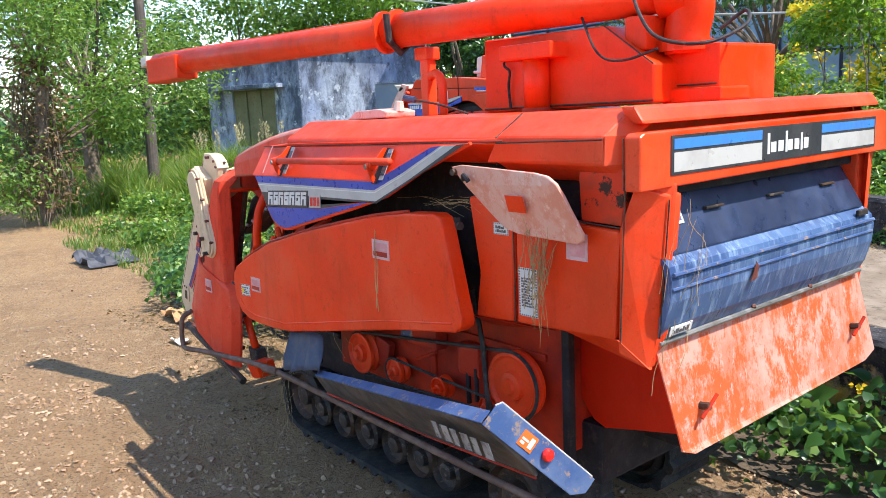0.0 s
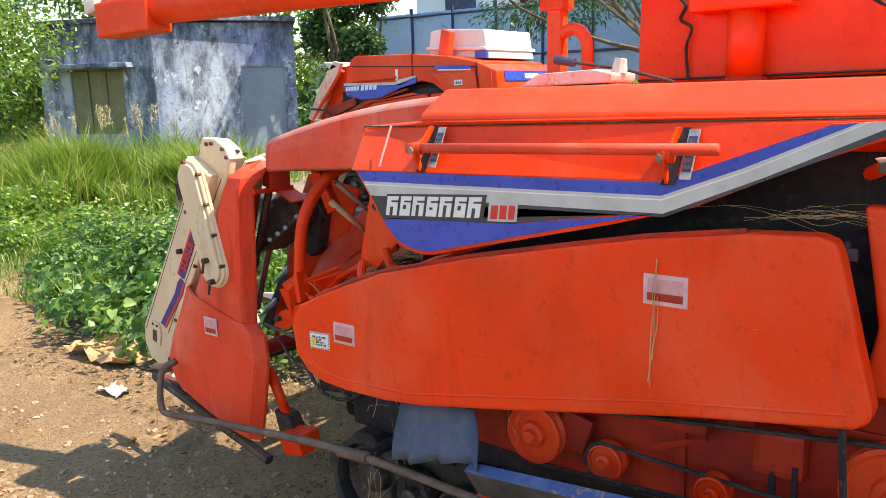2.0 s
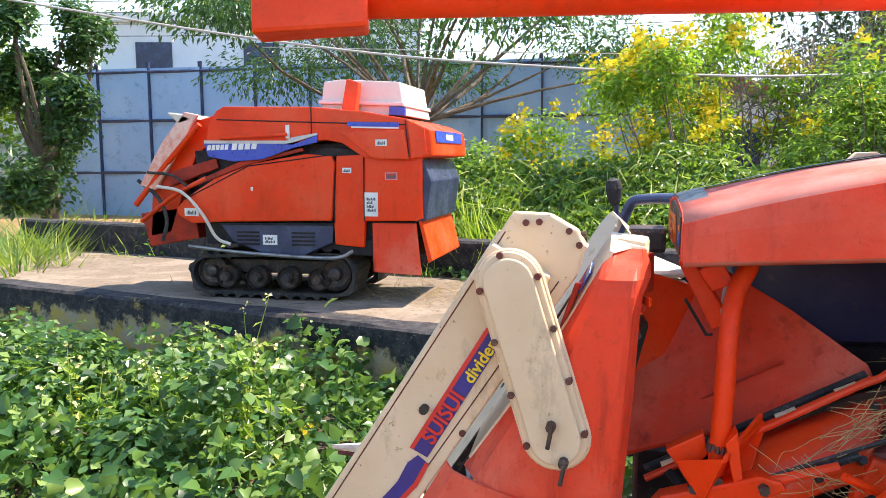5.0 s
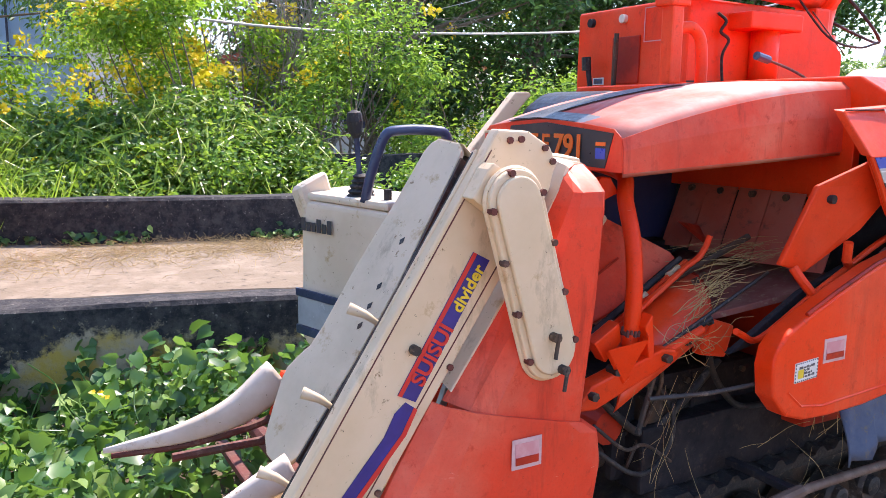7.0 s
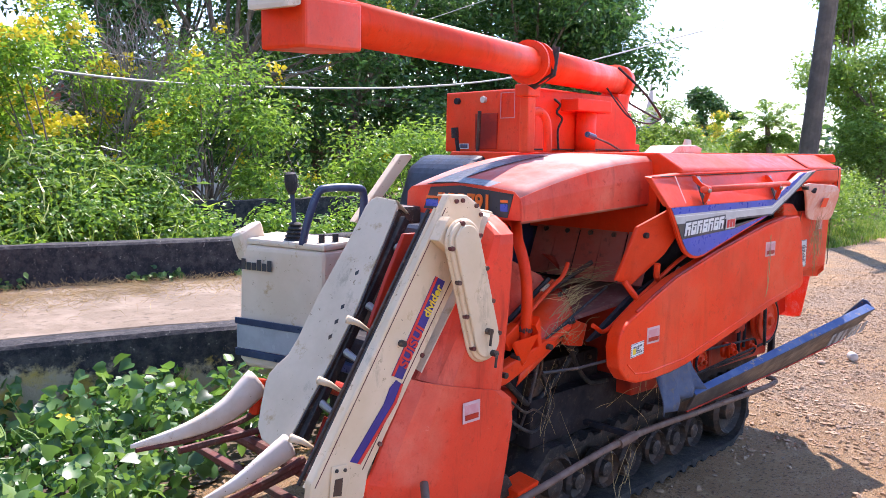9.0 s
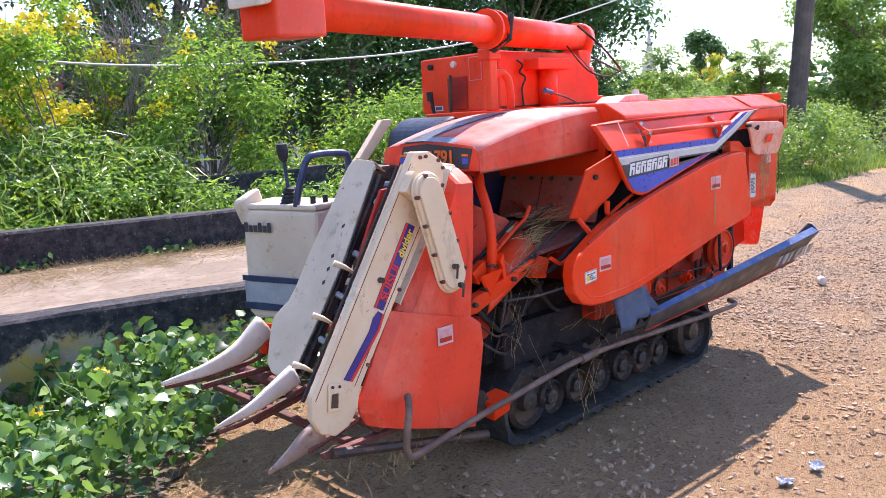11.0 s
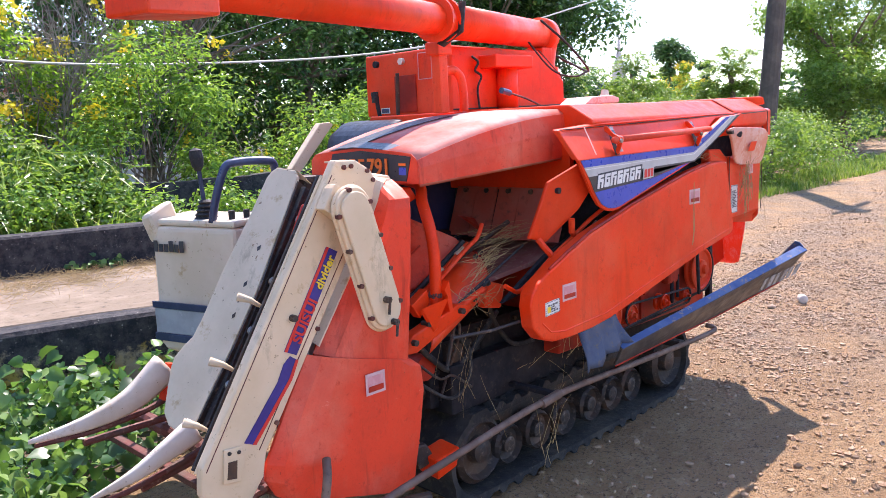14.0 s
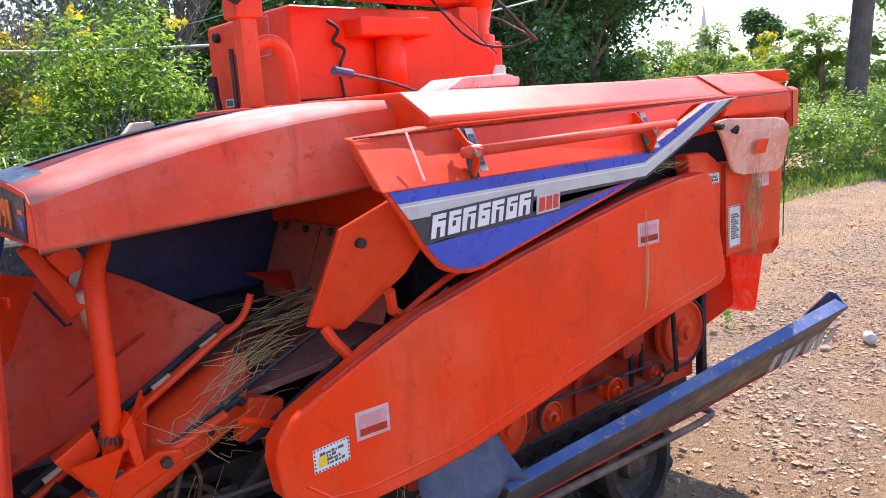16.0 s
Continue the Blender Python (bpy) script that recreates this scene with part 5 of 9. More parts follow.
part("feeder_arm", solid([(-1.27, -0.505, 0.735), (-1.22, -0.51, 0.80), (-1.02, -0.545, 0.878), (-0.975, -0.55, 0.872), (-0.962, -0.55, 0.852), (-0.99, -0.545, 0.835), (-1.20, -0.505, 0.73)], (0, 0.05, 0.0), 0.008), RED, CH, "orange-red lift arm")
part("arm_rod", tube([(-1.0, -0.53, 0.862), (-0.86, -0.525, 0.905)], 0.012, 8), RED, CH)
for x, z in ((-1.22, 0.775), (-1.01, 0.853), (-1.10, 0.85), (-1.15, 0.83)):
    part("bolt", tube([(x, -0.562 if x > -1.05 else -0.528, z), (x, -0.49, z)], 0.012, 6), IRON, CH)
dr = Vector((-0.33, -0.02, -0.150))
drum_rows = []
for k in range(5):
    o3 = dr * (k / 4)
    prof = [(-0.79, -0.33, 1.03), (-0.80, -0.39, 1.022), (-0.82, -0.44, 0.995), (-0.85, -0.485, 0.95), (-0.872, -0.498, 0.905), (-0.875, -0.49, 0.875)]
    drum_rows.append([tuple(Vector(q) + o3 + Vector((0.068, 0.0, -0.004))) for q in prof])
DRM = part("drum_casing", curved_sheet(drum_rows, (0, 0.01, -0.01)), CASING, CH, "battered red feeder drum casing", smooth=True)
part("casing_end", solid([Vector(q) + Vector((0.070, 0, -0.004)) for q in ((-0.79, -0.33, 1.03), (-0.80, -0.39, 1.022), (-0.82, -0.44, 0.995), (-0.85, -0.485, 0.95), (-0.875, -0.49, 0.875), (-0.85, -0.33, 0.90))], (-0.01, 0, 0), 0.002), DARKRED, DRM)
for q in ((-0.804, -0.402, 1.02), (-0.83, -0.40, 1.005), (-0.877, -0.502, 0.917), (-0.96, -0.505, 0.872)):
    part("bolt", tube([Vector(q) + Vector((0.062, 0, -0.004)), Vector(q) + Vector((0.066, -0.012, 0.004))], 0.010, 8), IRON, DRM)
part("feed_lever", tube(smooth_line([(-1.07, -0.42, 0.90), (-0.92, -0.405, 0.98), (-0.80, -0.395, 1.045), (-0.75, -0.395, 1.07), (-0.725, -0.397, 1.10), (-0.712, -0.399, 1.132)]), 0.009, 8), RED, CH)
part("spring_case", solid([(-1.187, -0.35, 1.308), (-1.154, -0.35, 1.318), (-1.063, -0.35, 1.17), (-1.106, -0.35, 1.149)], (0.004, 0.035, 0.004), 0.006, 3), RED, CH, "orange-red spring case")
part("case_wire", tube([(-1.168, -0.353, 1.222), (-1.118, -0.353, 1.138), (-1.104, -0.353, 1.140)], 0.004, 6), BLACK, CH)
part("pipe_ear", solid([(-1.143, -0.395, 1.293), (-1.119, -0.395, 1.311), (-1.089, -0.395, 1.31), (-1.062, -0.40, 1.268), (-1.112, -0.395, 1.247)], (0, 0.02, 0), 0.004), RED, CH)
for k in range(4):
    c0 = Vector((-1.19, -0.385, 0.835)).lerp(Vector((-0.815, -0.365, 1.03)), k / 3)
    part("guide_pad", tube([c0 + Vector((-0.022, 0, -0.010)), c0, c0 + Vector((0.022, 0, 0.012))], 0.009, 8), CREAM, CH)
part("feed_rail", tube([(-1.25, -0.40, 0.795), (-0.76, -0.36, 1.055)], 0.009, 8), RED, CH)
part("rail_gap", tube([(-1.25, -0.375, 0.81), (-0.77, -0.345, 1.062)], 0.010, 6), BLACK, CH)
GB = part("feeder_gearbox", solid([(-1.43, -0.36, 1.176), (-1.386, -0.35, 1.202), (-1.30, -0.345, 1.199), (-1.268, -0.335, 1.13), (-1.345, -0.435, 1.03), (-1.42, -0.43, 0.985)], (0.02, 0.13, 0.0), 0.012, 3), IRON, CH, "greasy dark gear case")
for q in ((-1.281, -0.345, 1.124), (-1.299, -0.388, 1.086), (-1.318, -0.41, 1.065), (-1.337, -0.434, 1.044), (-1.36, -0.40, 1.17)):
    part("bolt", tube([q, Vector(q) + Vector((0.010, -0.012, 0.006))], 0.009, 6), STEEL, GB)
part("case_lid", solid([(-1.254, -0.299, 1.184), (-1.264, -0.383, 1.183), (-1.36, -0.39, 1.23), (-1.343, -0.307, 1.229)], (0, 0, 0.008), 0.003), RED, CH)
part("header_tie", solid([(-1.255, -0.567, 1.238), (-1.255, -0.567, 1.256), (-1.33, -0.32, 1.244), (-1.33, -0.32, 1.226)], (0.006, 0.006, 0), 0.002), RED, CH)
part("rubber_block", solid([(-1.322, -0.25, 1.151), (-1.387, -0.25, 0.979), (-1.326, -0.25, 0.947), (-1.285, -0.25, 0.975), (-1.245, -0.25, 1.134)], (0, 0.06, 0), 0.010, 3), BLACK, CH)
part("tapered_rod", tube([(-1.077, -0.356, 1.198), (-1.058, -0.288, 1.133), (-1.038, -0.219, 1.068)], 0.013, 10, 0.6), CREAM, CH, smooth=True)
part("tapered_rod", tube([(-1.068, -0.332, 1.267), (-1.068, -0.255, 1.205), (-1.069, -0.173, 1.144)], 0.011, 10, 0.6), GREYDEC, CH, smooth=True)
part("feeder_wall", solid([(-1.40, -0.17, 1.27), (-1.30, -0.17, 1.27), (-1.31, -0.17, 1.15), (-1.38, -0.17, 0.95), (-1.46, -0.17, 0.74), (-1.58, -0.17, 0.74), (-1.56, -0.17, 0.95), (-1.48, -0.17, 1.12)], (0, 0.02, 0), 0.006), DARKRED, CH)
part("linkage", tube([(-1.06, -0.515, 0.84), (-0.80, -0.52, 0.955), (-0.62, -0.53, 1.04)], 0.005, 6), IRON, CH)
part("linkage", tube([(-1.06, -0.51, 0.825), (-0.82, -0.515, 0.93)], 0.010, 6), BLACK, CH)
part("support_rod", tube([(-0.93, -0.45, 0.83), (-1.02, -0.47, 0.62)], 0.008, 6), IRON, CH)
part("red_bracket", solid([(-0.79, -0.50, 0.92), (-0.70, -0.50, 0.89), (-0.73, -0.50, 0.80), (-0.83, -0.50, 0.82)], (0, 0.04, 0), 0.010), RED, CH)
part("linkage", tube([(-1.0, -0.3, 0.9), (-0.55, -0.4, 1.12)], 0.010, 6), IRON, CH)
part("cross_shaft", tube([(-1.06, -0.40, 0.62), (-1.06, 0.55, 0.62)], 0.05, 14), DARKRED, CH)
part("lower_arm", tube([(-1.315, -0.50, 0.555), (-1.225, -0.50, 0.385)], 0.020, 12), RED, CH, "round orange-red strut", smooth=True)
part("arm_foot", solid([(-1.27, -0.53, 0.41), (-1.20, -0.53, 0.40), (-1.15, -0.53, 0.32), (-1.24, -0.53, 0.31)], (0, 0.07, 0), 0.01), IRON, CH)
part("foot_step", solid([(-1.20, -0.58, 0.345), (-1.08, -0.58, 0.36), (-1.08, -0.56, 0.28), (-1.18, -0.56, 0.26)], (0, 0.10, 0.01), 0.008), RED, CH, "small orange step plate")
# added filler block: paints the darkness between header and side cover
part("lift_shade_block", block((-1.27, -0.16, 0.26), (-0.99, 0.5, 0.78), 0.03), INSIDE, CH)
part("hydraulic_ram", tube([(-1.22, -0.30, 0.46), (-0.72, -0.28, 0.52)], 0.035, 12), IRON, CH)

# cutting header on the left
def bowed_plate(left, right, across, thick):
    """A pressed plate between two edges; across: (share, y) stations from edge to edge."""
    rows = []
    for (xl, zl), (xr, zr) in zip(left, right):
        rows.append([(xl + (xr - xl) * f, y, zl + (zr - zl) * f) for f, y in across])
    return curved_sheet(rows, (0, thick, 0))


def edged_plate(rows, thick):
    """A pressed plate from rows of left edge, middle depth, right edge and flange end."""
    sheet = []
    for (xl, yl, zl), ym, (xr, yr, zr), (fx, fy) in rows:
        row = []
        for f, e in ((0, 0.0), (0.10, 0.75), (0.25, 1.0), (0.7, 1.0), (0.88, 1.0), (0.96, 0.7), (1, 0.0)):
            ye = yl if f < 0.5 else yr
            row.append((xl + (xr - xl) * f, ye + (ym - ye) * e, zl + (zr - zl) * f))
        row.append((xr + fx, yr + fy, zr))
        sheet.append(row)
    return curved_sheet(sheet, (0, thick, 0))


part("header_upper", edged_plate([((-1.335, -0.522, 1.351), -0.500, (-1.268, -0.505, 1.353), (0.004, 0.02)), ((-1.352, -0.534, 1.325), -0.556, (-1.271, -0.556, 1.322), (0.020, 0.05)),
                                  ((-1.369, -0.536, 1.297), -0.598, (-1.277, -0.588, 1.297), (0.026, 0.06)), ((-1.387, -0.536, 1.266), -0.606, (-1.280, -0.588, 1.262), (0.013, 0.03)),
                                  ((-1.409, -0.536, 1.226), -0.610, (-1.285, -0.587, 1.21), (0.012, 0.03)), ((-1.481, -0.536, 1.10), -0.612, (-1.294, -0.586, 1.05), (0.012, 0.03)),
                                  ((-1.660, -0.536, 0.846), -0.606, (-1.320, -0.585, 0.738), (0.012, 0.03))], 0.010), FADED, CH, "faded red upper header side plate")
part("header_wall", curved_sheet([[(-1.265, -0.490, 1.356), (-1.262, -0.36, 1.366)], [(-1.300, -0.498, 1.360), (-1.30, -0.38, 1.374)], [(-1.338, -0.527, 1.352), (-1.338, -0.40, 1.381)], [(-1.372, -0.540, 1.297), (-1.367, -0.40, 1.333)],
                                  [(-1.412, -0.540, 1.226), (-1.407, -0.40, 1.262)], [(-1.484, -0.540, 1.10), (-1.479, -0.40, 1.136)], [(-1.648, -0.540, 0.868), (-1.643, -0.40, 0.90)]], (0.008, 0, -0.006)), CHALKCREAM, CH, "greyish cream folded top of the header")
# shaded inner side of the header, its shade put into the paint
part("header_return", solid([(-1.315, -0.47, 1.345), (-1.262, -0.48, 1.340), (-1.240, -0.40, 1.335), (-1.30, -0.40, 1.345)], (0.0, 0, -0.09), 0.004), DARKRED, CH)
for k in range(2):
    part("tine_chain", tube([(-1.30 - 0.05 * k, -0.44 + 0.1 * k, 1.28), (-1.52 - 0.05 * k, -0.44 + 0.1 * k, 0.72)], 0.014, 6), STEEL if k else IRON, CH)
HL = part("header_lower", bowed_plate([(-1.70, 0.856), (-1.71, 0.84), (-1.785, 0.715), (-1.872, 0.56), (-1.878, 0.51), (-1.845, 0.45)], [(-1.30, 0.752), (-1.250, 0.715), (-1.236, 0.63), (-1.265, 0.46), (-1.285, 0.38), (-1.305, 0.29)], [(0, -0.552), (0.06, -0.592), (0.2, -0.612), (0.5, -0.618), (0.8, -0.616), (0.94, -0.602), (1, -0.567)], 0.012), FADED, CH, "faded red lower header side plate")
sticker(HL, (-1.535, -0.6195, 0.690), RT, UP, 0.08, 0.07, PINKFRAME, PINKSTK, 0, label="pink warning sticker")
bars("band", (-1.526, -0.6230, 0.700), RT, UP, [(0, 0, 0.062, 0.018)], DARKRED, HL, 0.001)
part("header_back", solid([(-1.40, -0.53, 1.28), (-1.40, -0.40, 1.26), (-1.62, -0.40, 0.60), (-1.62, -0.53, 0.60)], (-0.012, 0, 0), 0.004), DARKRED, CH)
# cream divider beam
DV = part("divider_beam", xz([(-1.572, 1.395), (-1.546, 1.436), (-1.466, 1.432), (-1.407, 1.398), (-1.388, 1.362), (-1.405, 1.30), (-1.87, 0.60), (-1.885, 0.53), (-1.93, 0.475), (-1.99, 0.455), (-2.05, 0.48), (-2.085, 0.54), (-2.078, 0.62)], -0.555, -0.520, 0.008, 3), CREAM, CH, "cream painted divider beam with a violet slogan strip")
part("beam_edge", tube([(-1.578, -0.522, 1.39), (-2.081, -0.522, 0.60)], 0.005, 8), CREAM, DV)
part("beam_line", tube([(-1.562, -0.555, 1.392), (-2.066, -0.555, 0.605)], 0.0018, 6), RUSTRED, DV)
part("flange_line", tube([(-1.445, -0.5555, 1.285), (-1.895, -0.5555, 0.615)], 0.0016, 6), RUSTRED, DV)
part("beam_channel", solid([(-1.545, -0.515, 1.375), (-1.50, -0.515, 1.375), (-2.0, -0.515, 0.56), (-2.05, -0.515, 0.585)], (0, 0.03, 0), 0.004), BLACK, CH)
part("channel_rail", tube([(-1.535, -0.445, 1.38), (-2.05, -0.445, 0.575)], 0.007, 6), IRON, CH)
part("channel_rail", tube([(-1.50, -0.40, 1.33), (-1.98, -0.40, 0.575)], 0.010, 6), IRON, CH)
beam_up = Vector((0.53, 0, 0.83)).normalized()
beam_n = Vector((-0.83, 0, 0.53)).normalized()
part("slogan_strip", xz([(-1.604, 1.176), (-1.563, 1.155), (-1.742, 0.865), (-1.784, 0.886)], -0.5555, -0.558, 0), PURPLE, DV)
part("strip_line", xz([(-1.604, 1.176), (-1.595, 1.1715), (-1.775, 0.8815), (-1.784, 0.886)], -0.558, -0.5592, 0), REDDEC, DV)
part("lower_strip", xz([(-1.790, 0.848), (-1.765, 0.868), (-1.738, 0.848), (-1.765, 0.795), (-1.905, 0.635), (-1.942, 0.652), (-1.815, 0.80)], -0.5555, -0.558, 0), PURPLE, DV)
part("strip_line", xz([(-1.746, 0.854), (-1.738, 0.848), (-1.765, 0.795), (-1.905, 0.635), (-1.916, 0.640), (-1.775, 0.80)], -0.558, -0.5592, 0), REDDEC, DV)
lettered("slogan_large", "SUISUI", 0.050, (-1.728, -0.5595, 0.895), beam_up, beam_n, REDDEC, DV, label="red slogan letters")
lettered("slogan_small", "divider", 0.040, (-1.636, -0.5595, 1.045), beam_up, beam_n, YELLOWDEC, DV, label="yellow slogan letters")
for x, z in ((-1.659, 0.929), (-1.83, 0.68), (-1.90, 0.50), (-1.517, 1.412), (-1.488, 1.414), (-1.424, 1.395), (-1.402, 1.365)):
    part("bolt", tube([(x, -0.562, z), (x, -0.55, z)], 0.0078, 7), RUSTRED, DV)
LT = part("latch_plate", xz([(-2.01, 0.655), (-1.955, 0.650), (-1.945, 0.60), (-1.962, 0.545), (-2.02, 0.555)], -0.556, -0.562, 0.003), CREAM, DV, "rust-edged cream latch plate")
part("latch_slot", xz([(-2.0, 0.615), (-1.972, 0.613), (-1.978, 0.56), (-2.008, 0.566)], -0.562, -0.5635, 0), IRON, LT)
for x, z in ((-1.995, 0.64), (-1.965, 0.635)):
    part("rivet", tube([(x, -0.566, z), (x, -0.56, z)], 0.006, 6), IRON, LT)
part("beam_knob", tube([(-1.747, -0.574, 0.981), (-1.747, -0.553, 0.981)], 0.011, 10), IRON, DV)
# cream chain case on the header side
case = []
for cx_, cz_, a0 in ((-1.5435, 1.2885, 17), (-1.442, 0.9565, 197)):
    for i in range(15):
        a = radians(a0 + 180 * i / 14)
        case.append((cx_ + 0.068 * math.cos(a), cz_ + 0.068 * math.sin(a)))
CC = part("chain_case", xz(case, -0.60, -0.630, 0.006, 3), CREAM, CH, "cream chain case with bolted rim")
face = [((-1.5435 if i < 15 else -1.442) + (x_ - (-1.5435 if i < 15 else -1.442)) * 0.80, (1.2885 if i < 15 else 0.9565) + (z_ - (1.2885 if i < 15 else 0.9565)) * 0.80) for i, (x_, z_) in enumerate(case)]
part("case_face", xz(face, -0.629, -0.641, 0.006, 3), CREAM, CC)
part("case_rim", tube([(cx_, -0.612, cz_) for cx_, cz_ in case + case[:1]], 0.007, 6), CREAM, CC)
for x, z in ((-1.562, 1.348), (-1.482, 1.306), (-1.605, 1.271), (-1.448, 1.197), (-1.573, 1.161), (-1.415, 1.086), (-1.537, 1.048), (-1.381, 0.974), (-1.503, 0.939)):
    part("bolt", tube([(x, -0.638, z), (x, -0.62, z)], 0.0078, 7), RUSTRED, CC)
for x, z in ((-1.45, 0.991), (-1.423, 0.914)):
    part("tee_bolt", tube([(x, -0.662, z), (x, -0.635, z)], 0.011, 8), IRON, CC)
    part("tee", tube([(x + 0.004, -0.660, z + 0.010), (x - 0.006, -0.662, z - 0.045)], 0.005, 6), IRON, CC)
part("case_plate", xz([(-1.598, 1.355), (-1.585, 1.368), (-1.46, 1.30), (-1.50, 1.20), (-1.635, 1.295)], -0.60, -0.556, 0.004), CREAM, CH)
part("arm_block", solid([(-1.325, -0.46, 1.374), (-1.262, -0.485, 1.366), (-1.252, -0.40, 1.372), (-1.315, -0.38, 1.380)], (0, 0, -0.042), 0.008), CREAM, CH)

# second cream divider plate and its partner fingers
PE, PL_ = Vector((-0.546, -0.005, -0.837)).normalized(), Vector((-0.215, 0.966, 0.142))
PN = PE.cross(PL_).normalized()


def on_plate(u, w, d=0.0):
    """A place on the second divider plate: along it, across it, behind it."""
    return Vector((-1.328, -0.09, 1.36)) + PE * u + PL_ * w + PN * d


P2 = part("divider_plate", solid([on_plate(u, w) for u, w in ((0.0, 0.17), (-0.02, 0.15), (-0.022, 0.06), (0.0, 0.04), (0.05, 0.03), (0.44, -0.002), (0.67, 0.0), (0.94, 0.012), (0.975, 0.035), (0.993, 0.075), (0.986, 0.125), (0.953, 0.168), (0.865, 0.204), (0.80, 0.228), (0.764, 0.232), (0.72, 0.215), (0.676, 0.192), (0.61, 0.186), (0.43, 0.190), (0.20, 0.180), (0.03, 0.180))], PN * 0.018, 0.005, 2), CHALKCREAM, CH, "dirty cream divider plate with scratches")
part("plate_rim", solid([on_plate(u, w, -0.001) for u, w in ((0.02, 0.030), (0.44, -0.006), (0.67, -0.004), (0.95, 0.010), (0.95, 0.004), (0.67, -0.012), (0.44, -0.014), (0.02, 0.022))], PN * 0.035, 0.002), IRON, P2)
part("plate_fold", solid([on_plate(-0.022, 0.16), on_plate(-0.022, 0.05), on_plate(0.0, 0.01, 0.05), on_plate(-0.01, 0.13, 0.07)], PN * 0.01, 0.003), CHALKCREAM, P2)
for u, w in ((0.30, 0.07), (0.44, 0.06), (0.50, 0.055), (0.56, 0.05)):
    part("scuff", solid([on_plate(u - 0.012, w - 0.004, -0.0015), on_plate(u, w + 0.008, -0.0015), on_plate(u + 0.014, w + 0.002, -0.0015), on_plate(u + 0.004, w - 0.008, -0.0015)], PN * 0.001, 0), IRON, P2)
part("plate_chain", solid([on_plate(0.03, 0.02, 0.02), on_plate(0.95, 0.0, 0.02), on_plate(0.95, 0.0, 0.06), on_plate(0.03, 0.02, 0.06)], (0, -0.03, 0), 0.004), BLACK, CH)
part("plate_top", block((-1.30, -0.04, 1.29), (-1.20, 0.08, 1.36), 0.012), IRON, CH)
for t in (0.16, 0.42, 0.62, 0.83):
    a = on_plate(t * 0.95, -0.02, 0.03)
    part("pickup_finger", tube([a, a + Vector((0.02, -0.11, -0.045))], 0.016, 8, 0.3), STEEL, CH)
for t in (0.42, 0.64, 0.84):
    a = Vector((-1.52, -0.42, 1.36)).lerp(Vector((-2.03, -0.42, 0.55)), t)
    part("pickup_finger", tube([a + Vector((-0.08, 0.05, 0.016)), a + Vector((-0.045, 0.035, 0.0)), a + Vector((-0.008, 0.02, -0.030))], 0.014, 9, 0.35), CHALKCREAM, CH, smooth=True)
part("inner_plate", solid([(-1.27, -0.22, 1.27), (-1.12, -0.16, 1.22), (-1.40, -0.16, 0.60), (-1.60, -0.24, 0.64)], (0, 0.012, 0), 0.005), RED, CH, "red inner guide sheet")
part("inner_shaft", tube([(-1.42, -0.45, 0.60), (-1.42, 0.60, 0.60)], 0.03, 12), DARKRED, CH)
part("cutter_bar", block((-1.90, -0.56, 0.365), (-1.865, 0.56, 0.39), 0.006), RUSTRED, CH)
part("cutter_beam", tube([(-1.80, -0.56, 0.44), (-1.80, 0.60, 0.46)], 0.028, 10), RUSTRED, CH)
for y, x0, z0 in ((0.24, -2.10, 0.50), (-0.10, -2.06, 0.42), (-0.47, -2.06, 0.40)):
    part("divider_rod", tube([(-1.60, y, 0.50), (x0, y, z0)], 0.014, 8), RUSTRED, CH)
    part("rod_post", tube([(-1.78, y, 0.45), (-1.70, y, 0.62)], 0.012, 8), DARKRED, CH)


def horn(name, pts, r, parent, material, label):
    """A crop lifter: broad and open at the heel, drawn out to a point."""
    line = smooth_line(pts, 6)
    bm = bmesh.new()
    rings = []
    for i, p in enumerate(line):
        t = i / (len(line) - 1)
        d = (line[min(i + 1, len(line) - 1)] - line[max(i - 1, 0)]).normalized()
        s = Vector((0, 1, 0))
        u = s.cross(d).normalized()
        rr = r * (1 - 0.88 * t ** 1.3)
        rings.append([bm.verts.new(p + s * rr * 0.5 * math.copysign(abs(math.cos(a)) ** 0.6, math.cos(a)) + u * rr * math.copysign(abs(math.sin(a)) ** 0.7, math.sin(a))) for a in [2 * math.pi * k / 10 for k in range(10)]])
    for a, b in zip(rings, rings[1:]):
        for k in range(10):
            bm.faces.new((a[k], a[(k + 1) % 10], b[(k + 1) % 10], b[k]))
    bm.faces.new(rings[0][::-1])
    bm.faces.new(rings[-1])
    return part(name, bm, material, parent, label, smooth=True)


horn("crop_lifter", [(-1.79, 0.22, 0.70), (-1.92, 0.22, 0.615), (-2.08, 0.22, 0.575), (-2.28, 0.22, 0.565)], 0.058, CH, SCUFFED, "off-white plastic crop lifter")
horn("crop_lifter", [(-1.87, -0.12, 0.565), (-1.97, -0.12, 0.525), (-2.09, -0.12, 0.48), (-2.24, -0.12, 0.45)], 0.045, CH, SCUFFED, "off-white crop lifter with a scuffed edge")
horn("crop_lifter", [(-1.99, -0.46, 0.45), (-2.06, -0.46, 0.43), (-2.13, -0.46, 0.40), (-2.22, -0.46, 0.37)], 0.05, CH, RUSTYTIP, "rusty bare steel crop lifter tip")
part("shoe_plate", block((-2.05, -0.56, 0.385), (-1.30, -0.53, 0.405), 0.004), RUSTRED, CH)
part("shoe_rail", tube([(-2.02, -0.56, 0.40), (-1.25, -0.58, 0.23)], 0.02, 8), IRON, CH)

